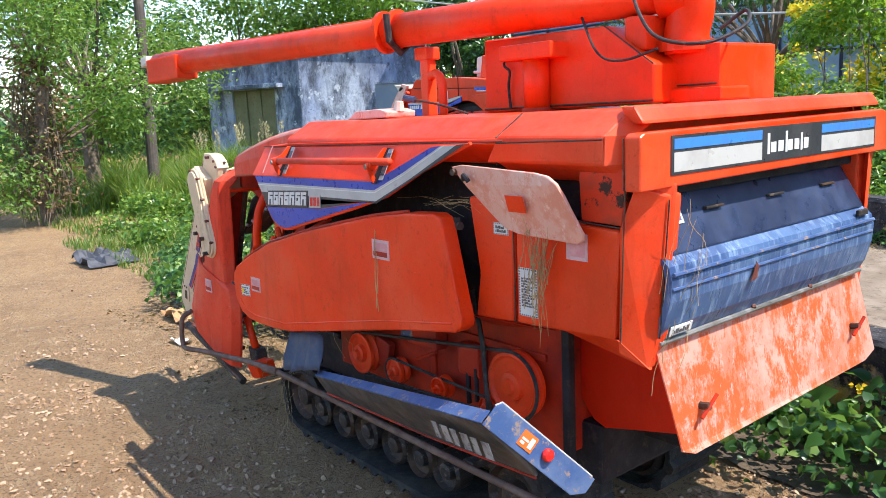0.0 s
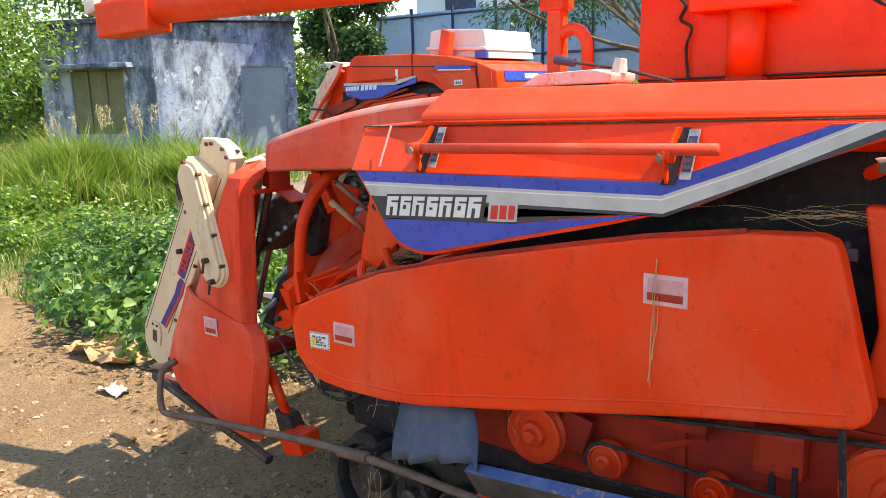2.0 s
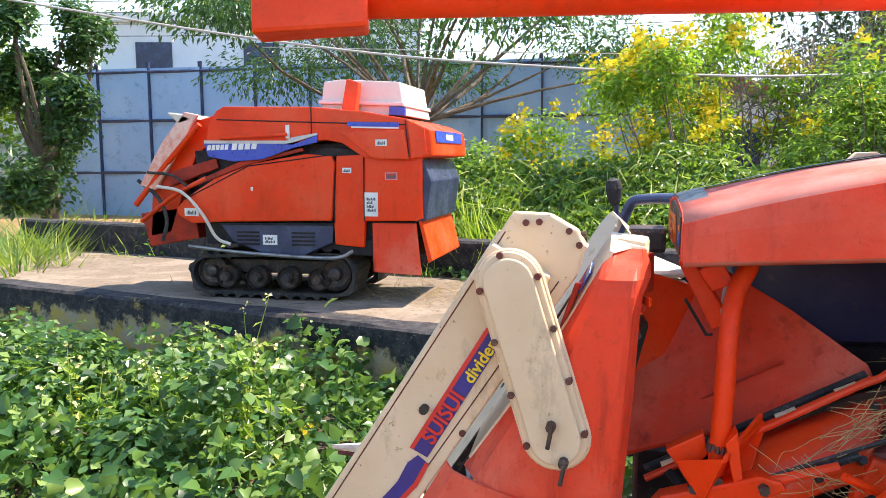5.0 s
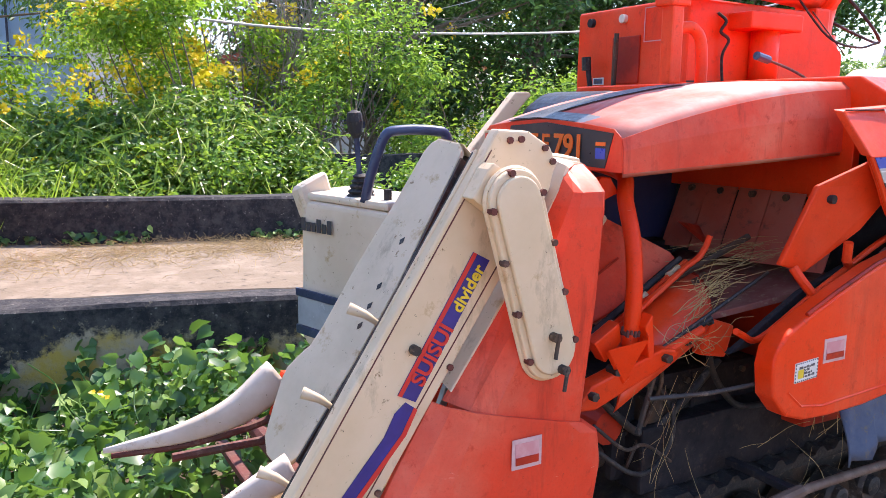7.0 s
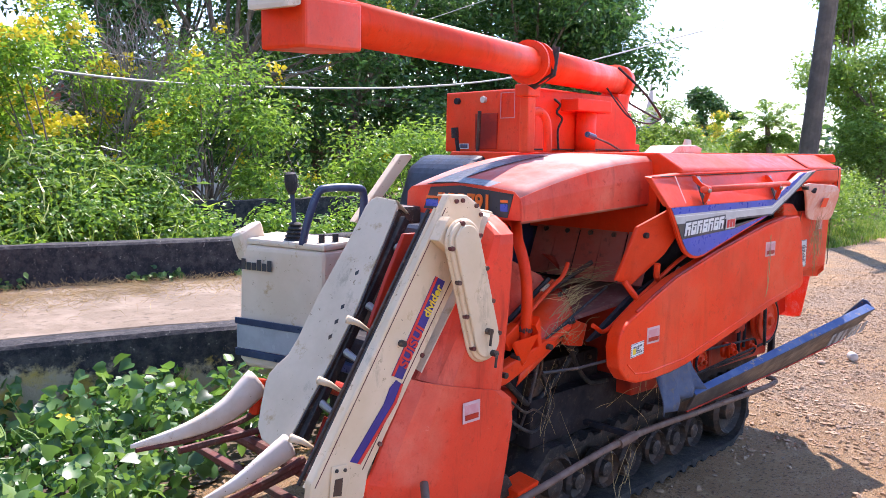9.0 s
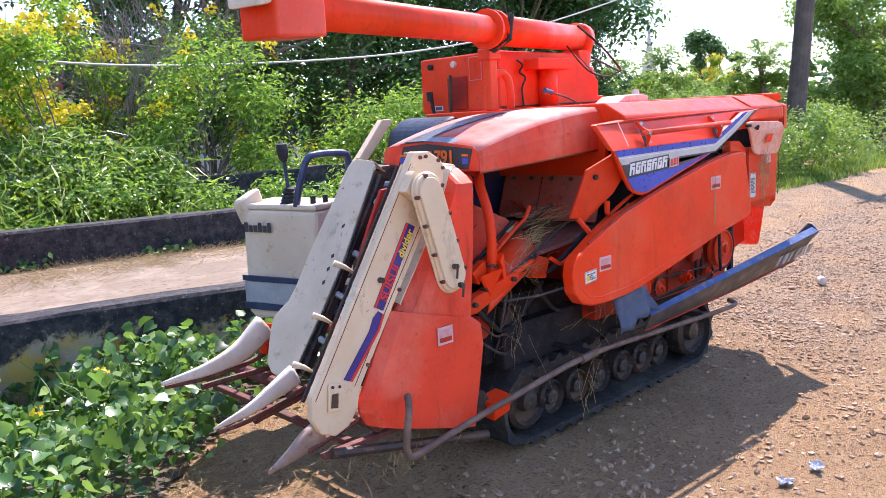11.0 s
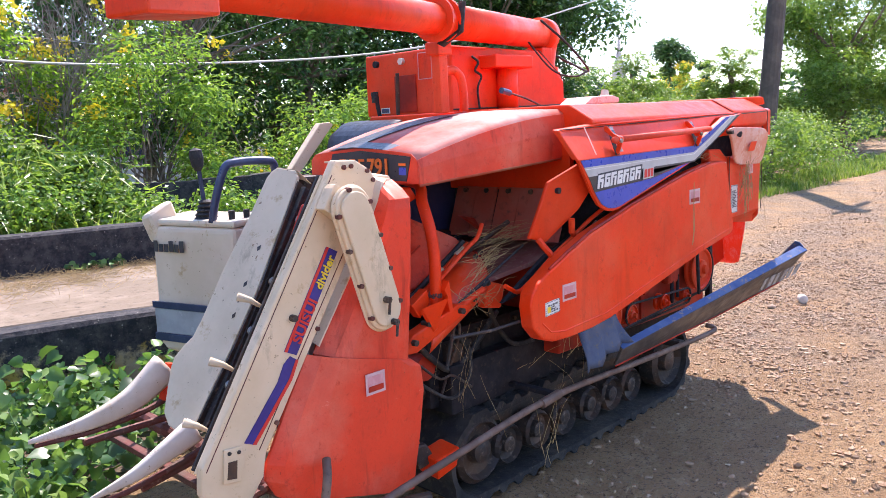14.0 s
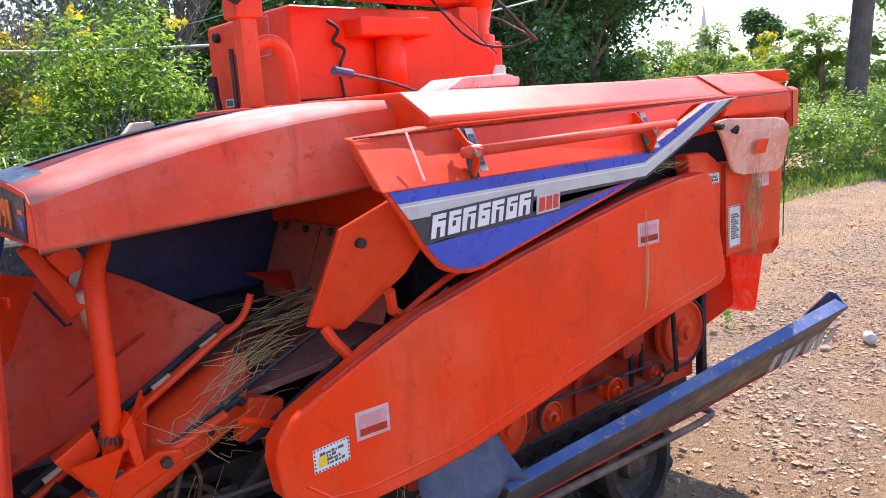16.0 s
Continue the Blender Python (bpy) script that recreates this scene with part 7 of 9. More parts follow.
part("beacon", turned([(0.001, 0), (0.045, 0), (0.045, 0.05), (0.03, 0.075), (0.001, 0.085)], (-3.93, YS + 0.03, 1.83), (0, 0, 1), 16), ORANGEDEC, H2, "small orange beacon lamp")
part("rear_fascia", solid([(-2.72, YS - 0.02, 1.80), (-2.60, YS + 0.02, 1.74), (-2.58, YS + 0.02, 1.57), (-2.69, YS - 0.02, 1.55)], (0.02, 1.0, 0.0), 0.012), RED, H2)
bars("label_field", (-2.585, YS + 0.12, 1.66), (0.02, 1, 0), (-0.12, 0, 1), [(0, 0, 0.76, 0.08)], BLUEDEC, H2, 0.004)
bars("label_mark", (-2.579, YS + 0.40, 1.68), (0.02, 1, 0), (-0.12, 0, 1), [(0, 0, 0.2, 0.04)], WHITE, H2, 0.002)
part("rear_door", solid([(-2.66, YS + 0.03, 1.55), (-2.60, YS + 0.03, 1.40), (-2.64, YS + 0.03, 1.13), (-2.72, YS + 0.03, 1.12)], (0, 0.92, 0), 0.01), NAVY, H2, "dark blue rear door")
part("rear_flap", solid([(-2.69, YS + 0.03, 1.13), (-2.665, YS + 0.03, 1.13), (-2.60, YS + 0.05, 0.86), (-2.63, YS + 0.05, 0.84)], (0, 0.9, 0), 0.006), RED, H2)
part("hanging_hose", tube(smooth_line([(-4.62, YS - 0.04, 1.36), (-4.42, YS - 0.05, 1.32), (-4.26, YS - 0.05, 1.16), (-4.16, YS - 0.05, 1.0), (-4.06, YS - 0.03, 0.95)]), 0.012, 8), PALE, H2, "pale bent hose")
part("guard_bar", tube(smooth_line([(-4.4, YS - 0.02, 0.93), (-3.9, YS - 0.04, 0.89), (-3.3, YS - 0.04, 0.87), (-3.14, YS - 0.03, 0.92)]), 0.013, 8), STEEL, H2)
part("front_cap", solid([(-4.56, YS + 0.02, 1.89), (-4.42, YS + 0.02, 1.87), (-4.34, YS + 0.02, 1.84), (-4.46, YS + 0.02, 1.80)], (0, 0.5, 0), 0.012), PALE, H2)
part("grab_bar", tube([(-4.10, YS - 0.05, 1.70), (-3.60, YS - 0.05, 1.72)], 0.012, 8), RED, H2)
sticker(H2, (-3.062, YS - 0.002, 1.160), RT, UP, 0.095, 0.163, WHITE, WHITE, 4, label="white label plate")
sticker(H2, (-3.833, YS - -0.018, 0.947), RT, UP, 0.110, 0.071, WHITE, WHITE, 2, label="white label plate")
sticker(H2, (-3.220, YS - 0.002, 1.455), RT, UP, 0.066, 0.036, WHITE, WHITE, 1, label="white label plate")
sticker(H2, (-2.915, YS - 0.002, 1.409), RT, UP, 0.088, 0.050, PINKSTK, REDDEC, 1, label="red label plate")
sticker(H2, (-4.431, YS - 0.002, 1.146), RT, UP, 0.110, 0.057, WHITE, WHITE, 1, label="white label plate")
sticker(H2, (-2.963, YS - 0.052, 1.636), RT, UP, 0.081, 0.043, WHITE, WHITE, 1, label="white label plate")
sticker(H2, (-3.906, YS - 0.002, 1.330), RT, UP, 0.018, 0.028, WHITE, WHITE, 0, label="white label plate")
sticker(H2, (-3.620, YS - 0.022, 1.693), RT, UP, 0.029, 0.092, WHITE, WHITE, 0, label="white label plate")
split_bars("maker_shape", (-4.215, YS - 0.036, 1.615), (1, 0, 0.03), UP, [(i * 0.034, 0, i * 0.034 + 0.026, 0.036) for i in range(5)] + [(0.19 + i * 0.05, -0.004, 0.228 + i * 0.05, 0.05) for i in range(4)], WHITE, H2, 0.002, "plain white shapes of the model sign", slant=0.2)

part("rear_corner", solid([(-2.80, YS, 1.585), (-2.66, YS + 0.01, 1.56), (-2.655, YS + 0.01, 1.15), (-2.70, YS, 1.13), (-2.69, YS, 1.40)], (0, 0.05, 0), 0.004), RED, H2)
part("fascia_cheek", solid([(-2.75, YS - 0.03, 1.81), (-2.64, YS, 1.755), (-2.62, YS, 1.575), (-2.72, YS - 0.03, 1.55)], (0, 0.05, 0), 0.004), RED, H2)
for a, b in (((-3.43, YS - 0.023, 1.70), (-3.43, YS - 0.023, 1.905)), ((-4.14, YS - 0.023, 1.83), (-2.76, YS - 0.023, 1.775)), ((-3.065, YS - 0.003, 1.125), (-3.065, YS - 0.003, 1.575)),
             ((-3.287, YS + 0.016, 1.11), (-3.285, YS + 0.016, 1.57)), ((-2.735, YS - 0.035, 1.56), (-2.76, YS - 0.035, 1.81)), ((-3.02, YS + 0.026, 1.118), (-2.70, YS + 0.026, 1.118)),
             ((-4.44, YS - 0.004, 1.262), (-3.92, YS - 0.004, 1.505)), ((-3.92, YS - 0.004, 1.505), (-3.32, YS - 0.004, 1.578))):
    part("seam", tube([a, b], 0.004, 5), INSIDE, H2)
for k in range(2):
    for i in range(4):
        part("vent_slat", block((-4.03 + 0.42 * k, YS + 0.008, 0.945 + 0.028 * i), (-3.86 + 0.42 * k, YS + 0.022, 0.957 + 0.028 * i), 0.002), INSIDE, H2)
# near-black block painted as the shade under the rear body
part("lower_gap_shade", block((-3.55, YS + 0.06, 0.88), (-2.70, YS + 0.3, 1.0), 0.01), INSIDE, H2)
part("skirt_edge", tube([(-4.16, YS + 0.012, 1.092), (-3.30, YS + 0.012, 1.099)], 0.007, 6), INSIDE, H2)
for pts, r in (([(-4.86, YS + 0.05, 1.22), (-4.60, YS + 0.03, 1.50), (-4.30, YS + 0.02, 1.80)], 0.022), ([(-4.80, YS + 0.02, 1.10), (-4.50, YS, 1.30), (-4.25, YS, 1.42)], 0.016),
               ([(-4.72, YS, 1.46), (-4.52, YS - 0.01, 1.44), (-4.40, YS - 0.01, 1.36)], 0.010), ([(-4.84, YS + 0.06, 1.40), (-4.66, YS + 0.02, 1.28), (-4.58, YS, 1.12), (-4.62, YS, 0.96)], 0.014)):
    part("header_tube", tube(smooth_line(pts), r, 8), RED if r > 0.015 else BLACK, H2)
# solid near-black block stands in for shade behind the header
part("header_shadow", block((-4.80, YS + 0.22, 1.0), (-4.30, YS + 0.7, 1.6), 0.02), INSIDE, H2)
for x in (-4.16, -3.92, -3.68, -3.44):
    part("hub", tube([(x, YS + 0.035, 0.70), (x, YS + 0.06, 0.70)], 0.03, 10), IRON, H2)
# ---- buildings and poles in the distance ----
def wall_with(name, a, b, z0, z1, thick, openings, material, parent):
    """An upright wall from a to b (plan points) with rectangular openings (along, along, z, z)."""
    a, b = Vector((*a, 0)), Vector((*b, 0))
    d = (b - a).normalized()
    nrm = Vector((-d.y, d.x, 0)) * thick
    ln = (b - a).length
    cuts = sorted({0.0, ln, *[o[0] for o in openings], *[o[1] for o in openings]})
    bm = bmesh.new()
    for u0, u1 in zip(cuts, cuts[1:]):
        hole = [o for o in openings if o[0] <= u0 + 1e-6 and o[1] >= u1 - 1e-6]
        spans = [(z0, z1)] if not hole else [(z0, hole[0][2]), (hole[0][3], z1)]
        for s0, s1 in spans:
            if s1 - s0 < 0.01:
                continue
            q = [a + d * u0, a + d * u1, a + d * u1 + nrm, a + d * u0 + nrm]
            lo = [bm.verts.new((p.x, p.y, s0)) for p in q]
            hi = [bm.verts.new((p.x, p.y, s1)) for p in q]
            bm.faces.new(lo[::-1])
            bm.faces.new(hi)
            for k in range(4):
                bm.faces.new((lo[k], lo[(k + 1) % 4], hi[(k + 1) % 4], hi[k]))
    return part(name, bm, material, parent)


HS = thing("house", "small abandoned house with mouldy blue-white plaster", "house")
HA, HB, HC = (-16.7, 6.05), (-14.15, 7.2), (-12.45, 9.55)
wall_with("wall", HA, HB, 0.0, 3.2, 0.2, [(0.75, 2.05, 0.9, 2.25)], PLASTER, HS)
wall_with("wall", HB, HC, 0.0, 3.15, 0.2, [(1.75, 2.65, 0.0, 2.25)], PLASTER, HS)
wall_with("wall", HC, (-15.2, 11.6), 0.0, 3.15, 0.2, [], PLASTER, HS)
wall_with("wall", (-19.2, 8.2), HA, 0.0, 3.2, 0.2, [], PLASTER, HS)
part("roof", solid([(-16.8, 5.95, 3.2), (-14.1, 7.1, 3.2), (-12.3, 9.5, 3.16), (-15.1, 11.8, 3.16), (-19.4, 8.3, 3.2)], (0, 0, 0.10), 0.02), PLASTER, HS)
hd = (Vector((*HB, 0)) - Vector((*HA, 0))).normalized()
hn = Vector((hd.y, -hd.x, 0))
def on_house(u, out, z):
    p = Vector((*HA, 0)) + hd * u + hn * out
    return (p.x, p.y, z)
WI = part("window", solid([on_house(0.75, -0.1, 0.9), on_house(2.05, -0.1, 0.9), on_house(2.05, -0.1, 2.25), on_house(0.75, -0.1, 2.25)], hn * 0.02, 0.0), OLIVEWOOD, HS, "closed olive wooden shutters")
for k in range(3):
    part("shutter", solid([on_house(0.77 + k * 0.43, -0.07, 0.92), on_house(1.16 + k * 0.43, -0.07, 0.92), on_house(1.16 + k * 0.43, -0.07, 2.23), on_house(0.77 + k * 0.43, -0.07, 2.23)], hn * 0.03, 0.01), OLIVEWOOD, WI)
part("lintel", solid([on_house(0.35, 0.0, 2.27), on_house(2.35, 0.0, 2.27), on_house(2.35, 0.0, 2.37), on_house(0.35, 0.0, 2.37)], hn * 0.3, 0.01), PLASTER, HS)
dd = (Vector((*HC, 0)) - Vector((*HB, 0))).normalized()
dn = Vector((dd.y, -dd.x, 0))
def on_door(u, out, z):
    p = Vector((*HB, 0)) + dd * u + dn * out
    return (p.x, p.y, z)
part("door", solid([on_door(1.75, -0.08, 0.0), on_door(2.65, -0.08, 0.0), on_door(2.65, -0.08, 2.25), on_door(1.75, -0.08, 2.25)], dn * 0.03, 0.0), surface("grey_blue_door", (0.22, 0.27, 0.33), (0.28, 0.33, 0.38), None, 2, 12, 0.7, bump=0.1), HS, "closed grey-blue door")


def box_house(name, label, x, y, w, d, h, wall_m, roof_h, roof_m, rows, cols, turn=0.0):
    hh = thing(name, label, "building")
    m = Matrix.Translation((x, y, 0)) @ Matrix.Rotation(turn, 4, "Z")
    bm = block((-w / 2, -d / 2, 0), (w / 2, d / 2, h), 0.02, 1)
    bm.transform(m)
    part("wall", bm, wall_m, hh)
    if roof_h:
        bm = xz([(-w / 2 - 0.4, h), (w / 2 + 0.4, h), (0.0, h + roof_h)], -d / 2 - 0.4, d / 2 + 0.4, 0.0)
        bm.transform(m @ Matrix.Rotation(math.pi / 2 if d > w else 0, 4, "Z"))
    else:
        bm = block((-w / 2 - 0.15, -d / 2 - 0.15, h), (w / 2 + 0.15, d / 2 + 0.15, h + 0.25), 0.02, 1)
        bm.transform(m)
    part("roof", bm, roof_m, hh)
    for r in range(rows):
        for c in range(cols):
            xx, zz = -w / 2 + w * (c + 0.5) / cols, h * (r + 0.35) / rows
            bm = block((xx - 0.5, -d / 2 - 0.05, zz), (xx + 0.5, -d / 2 + 0.02, zz + 1.2), 0.01, 1)
            bm.transform(m)
            part("window", bm, NAVY_DOOR, hh)
    return hh


box_house("white_house", "white rendered house partly hidden by trees", -12.5, 22.0, 9.0, 6.0, 5.4, WHITEWALL, 0, WHITEWALL, 2, 3, 0.3)
box_house("white_house", "pale house with a flat roof", -24.0, 27.0, 8.0, 6.0, 4.2, WHITEWALL, 0, WHITEWALL, 1, 3, 0.4)
box_house("tiled_house", "house with a red tiled roof", -1.5, 27.0, 9.0, 7.0, 3.4, WHITEWALL, 1.5, ROOF, 1, 4, 0.05)
box_house("tiled_house", "house with a red tiled roof", 8.5, 24.0, 8.0, 6.0, 3.0, WHITEWALL, 1.5, ROOF, 1, 3, -0.3)
box_house("apartment_building", "tall pale green building far behind", -18.5, 40.0, 10.0, 8.0, 9.5, surface("pale_green_wall", (0.35, 0.5, 0.5), (0.42, 0.56, 0.55), None, 1, 5, 0.7, bump=0), 0, WHITEWALL, 3, 3, 0.1)

FE = thing("metal_fence", "tall blue sheet-metal fence with dark posts", "fence", at=(-9.0, 17.0, 0))
for i in range(11):
    x = -17.0 + i * 1.5
    part("sheet", block((x, 17.0 + 0.1 * i, 0), (x + 1.5, 17.05 + 0.1 * i, 4.0), 0.0), BLUEWALL, FE)
    part("post", block((x - 0.05, 16.93 + 0.1 * i, 0), (x + 0.05, 16.99 + 0.1 * i, 4.15), 0.0), NAVY, FE)
for z in (1.2, 2.6, 3.9):
    part("rail", tube([(-17, 16.93, z), (-0.5, 18.03, z)], 0.04, 6), NAVY, FE)


def utility_pole(x, y, h, r, lean=(0, 0), label="dark weathered utility pole"):
    u = thing("utility_pole", label, "pole", at=(x, y, 0))
    part("post", tube([(x, y, -0.3), (x + lean[0] * 0.5, y + lean[1] * 0.5, h / 2), (x + lean[0], y + lean[1], h)], r, 14, 0.75), POLEM, u)
    part("crossarm", block((x + lean[0] - 0.8, y + lean[1] - 0.06, h - 0.9), (x + lean[0] + 0.8, y + lean[1] + 0.06, h - 0.78), 0.01), POLEM, u)
    return u


utility_pole(14.1, 4.75, 9.5, 0.21, (0.55, -0.5))
utility_pole(-12.5, 3.0, 6.5, 0.11, (-0.5, 0.3), "dark leaning trunk-like pole in the grass")
utility_pole(-11.0, 24.0, 8.0, 0.12, (0, 0), "slim concrete utility pole")


def cable(pts, r, label, material=WIRE):
    tagged(part("overhead_cable", tube(smooth_line(pts, 10), r, 6), material), label, "cable", "overhead cables")


cable([(-16, 6.0, 4.9), (-6.15, 6.0, 3.01), (-2.0, 6.0, 2.46), (1.2, 6.0, 2.33), (5.9, 6.0, 2.76), (12, 6.0, 4.2)], 0.014, "thick pale sagging overhead cable")
cable([(-6, 7.5, 3.0), (0, 7.5, 2.75), (4, 7.5, 3.2), (14.5, 4.3, 7.6)], 0.006, "thin overhead cable tied to the pole")
for k in range(7):
    z = 4.4 + 0.33 * k
    cable([(-40, 15 + k * 0.3, z + 1.8), (-18, 15 + k * 0.3, z + 0.3), (0, 15 + k * 0.3, z - 0.1), (18, 15 + k * 0.3, z + 0.5), (40, 15 + k * 0.3, z + 2.0)], 0.009, "thin dark overhead wire", POLEM)
for k in range(4):
    cable([(14.6, 4.3, 8.7 - 0.2 * k), (26, 13, 7.0 - 0.25 * k), (44, 24, 7.4 - 0.3 * k)], 0.01, "thin dark overhead wire", POLEM)


# ---- vegetation ----
def limb(a, b, r0, r1, bend=0.12, n=5):
    a, b = Vector(a), Vector(b)
    ln = (b - a).length
    pts = []
    off = Vector(RNG.normal(0, bend * ln, 3))
    for i in range(n + 1):
        t = i / n
        pts.append(a.lerp(b, t) + off * math.sin(math.pi * t) * 0.6)
    return pts


def tree(name, label, x, y, h, spread, n_leaf, leaf, size, trunk_r=0.16, fork=0.4, flowers=0, clumps=14, base=0.0, flat=0.7, skirt=0.35, slim=0.5, cat="tree", seed=0, spray=False, outlook=0.75, limb_r=0.3):
    """A trunk with limbs that end in uneven clumps of leaves."""
    rng = np.random.default_rng(seed + 11)
    t = thing(name, label, cat, at=(x, y, base))
    bm = bmesh.new()
    top = Vector((x + rng.normal(0, 0.2), y + rng.normal(0, 0.2), base + h * fork))
    tube(limb((x, y, base - 0.2), top, trunk_r, trunk_r * 0.8), trunk_r, 9, 0.75, bm=bm)
    lists, fl = [], []
    for i in range(clumps):
        a = 2 * math.pi * (i + rng.uniform(-0.3, 0.3)) / clumps * 2.618
        rr = spread * math.sqrt(rng.uniform(0.05, 1.0))
        zz = base + h * (skirt + (1 - skirt) * rng.uniform(0.0, 1.0) ** 0.8)
        lim = max(0.35, 1 - ((zz - base) / h - 0.55) ** 2 * 2.2)
        c = Vector((x + rr * math.cos(a) * lim, y + rr * math.sin(a) * lim, zz))
        tube(limb(top if c.z > top.z - 0.2 else (x, y, base + 0.25 * h), c, 0, 0), trunk_r * limb_r, 6, 0.2, bm=bm)
        rad = spread * rng.uniform(0.28, 0.5)
        per = int(n_leaf / clumps)
        p, d = shell_points((c.x, c.y, c.z), (rad, rad, rad * flat), per, 0.75)
        nr = d * 0.6 + np.array([0, 0, outlook])
        spin = None
        if spray:
            spin = d + np.array([0, 0, -0.35])
        lists.append(leaves(p, nr, size, 0.45, slim, spin=spin))
        if flowers:
            k = int(flowers * 0.22 / clumps + rng.uniform(0, 1))
            for j in range(k):
                dd_ = rng.normal(0, 1, 3)
                dd_[2] = abs(dd_[2]) + 0.4
                dd_ /= np.linalg.norm(dd_)
                q = np.array(c) + dd_ * rad * np.array([1.02, 1.02, flat * 1.08])
                pp = q + rng.normal(0, 0.05 * rng.uniform(0.7, 1.4), (26, 3))
                fl.append(leaves(pp, np.tile(dd_, (26, 1)), 0.06, 0.8, 0.9))
    part("trunk", bm, BARK, t)
    v, f = joined(lists)
    mesh_from("crown", v, f, leaf, t)
    if fl:
        v, f = joined(fl)
        mesh_from("blossom", v, f, FLOWER, t, "clusters of yellow trumpet flowers", "stuff")
    return t


# flowering shrubs behind the platform
SH = [(-3.2, 7.0, 1.7, 1.0, 60), (-2.2, 7.3, 2.0, 0.95, 140), (-1.15, 6.2, 2.5, 0.9, 240), (-0.4, 7.0, 3.0, 0.85, 240), (0.9, 5.6, 2.4, 0.95, 20),
      (2.0, 5.1, 1.9, 1.0, 10), (1.7, 7.6, 2.9, 1.2, 60), (3.4, 5.4, 1.8, 1.1, 0), (-0.9, 8.6, 2.6, 1.1, 140), (5.0, 5.9, 1.9, 1.2, 0)]
for i, (x, y, h, sp, fl) in enumerate(SH):
    tree("flowering_shrub", "bushy green shrub with yellow trumpet flowers" if fl > 40 else "dense green leafy shrub", x, y, h, sp, 5600, LEAF_Y if fl > 100 else LEAF_A, 0.075, 0.05, 0.3, fl * 1.3, 13, 0.0, 0.8, 0.22, 0.45, "shrub", i)["group"] = "shrubs behind the platform"
# low tangle in front of the shrubs
for i, (x, y, h, sp) in enumerate([(-5.6, 5.5, 0.9, 0.9), (-1.4, 5.0, 0.95, 0.8), (-0.6, 4.6, 1.15, 0.6), (0.25, 4.45, 1.0, 0.55), (1.5, 4.2, 1.2, 0.55), (2.7, 3.95, 1.1, 0.7), (-1.9, 4.9, 0.9, 0.6), (0.9, 4.3, 0.95, 0.5), (2.0, 4.0, 0.85, 0.55), (3.6, 3.8, 1.0, 0.9)]):
    tree("low_bush", "low tangled bush of small bright leaves", x, y, h, sp, 3000, LEAF_A, 0.055, 0.02, 0.3, 0, 12, 0.0, 0.7, 0.15, 0.6, "bush", 40 + i)["group"] = "low bushes behind the kerb"

# larger trees
tree("acacia_tree", "spreading feathery acacia tree behind the platform", -5.2, 12.0, 6.0, 4.6, 34000, LEAF_B, 0.13, 0.19, 0.36, 0, 22, 0, 0.35, 0.5, 0.35, seed=3, spray=True, limb_r=0.24)
tree("leafy_tree", "tall dark leafy tree", 3.4, 9.6, 6.5, 2.6, 17000, LEAF_B, 0.14, 0.16, 0.4, 60, 20, 0, 0.85, 0.25, 0.5, seed=4)
tree("leafy_tree", "tall dark leafy tree", 6.6, 10.4, 6.4, 2.8, 17000, LEAF_B, 0.15, 0.18, 0.4, 20, 20, 0, 0.85, 0.2, 0.5, seed=5)
tree("leafy_tree", "tall dark leafy tree", 9.8, 10.6, 5.6, 2.6, 14000, LEAF_B, 0.15, 0.18, 0.4, 0, 18, 0, 0.85, 0.2, 0.5, seed=6)
for i, (x, y, h, sp) in enumerate([(10.4, 9.3, 6.4, 2.3), (12.6, 9.6, 6.0, 2.0), (14.6, 11.2, 5.4, 2.0), (7.6, 13.5, 7.0, 2.6), (3.0, 13.0, 7.2, 2.6), (5.2, 15.2, 8.6, 3.0)]):
    tree("leafy_tree", "leafy dark green roadside tree", x, y, h, sp, 19000, LEAF_B, 0.15, 0.16, 0.4, 0, 18, 0, 0.85, 0.12, 0.5, seed=20 + i)["group"] = "trees along the road"
tree("leafy_tree", "leafy dark green roadside tree", 24.8, 6.5, 7.4, 2.3, 24000, LEAF_R, 0.15, 0.18, 0.4, 0, 16, 0, 0.85, 0.2, 0.5, seed=8)
tree("leafy_tree", "leafy dark green roadside tree", 27.4, 8.6, 8.2, 2.0, 16000, LEAF_R, 0.18, 0.18, 0.4, 0, 16, 0, 0.85, 0.15, 0.5, seed=33)
tree("leafy_tree", "tall tree growing beside the house", -11.7, 10.1, 5.0, 1.15, 12000, LEAF_B, 0.14, 0.2, 0.3, 0, 18, 0, 0.95, 0.12, 0.5, seed=9)
tree("leafy_tree", "broad green tree behind the house", -19.5, 14.0, 7.4, 4.2, 14000, LEAF_F, 0.24, 0.25, 0.35, 0, 18, 0, 0.7, 0.35, 0.45, seed=10)
tree("ivy_tree", "leaning tree trunk wrapped in brown creepers", -11.6, 0.95, 4.8, 1.7, 12500, LEAF_R, 0.09, 0.13, 0.5, 0, 16, 0, 0.9, 0.1, 0.5, seed=13)
tree("leafy_tree", "light green tree beside the track", -14.6, 2.6, 5.6, 2.4, 8500, LEAF_R, 0.11, 0.17, 0.4, 0, 18, 0, 0.75, 0.35, 0.5, seed=14)
tree("leafy_tree", "light green tree beside the track", -17.5, 0.6, 6.4, 2.8, 7500, LEAF_B, 0.13, 0.2, 0.4, 0, 16, 0, 0.75, 0.3, 0.5, seed=15)
tree("leafy_tree", "broad dark tree behind the track", -21.0, 4.4, 6.5, 3.2, 9000, LEAF_B, 0.2, 0.25, 0.35, 0, 20, 0, 0.8, 0.15, 0.5, seed=16)
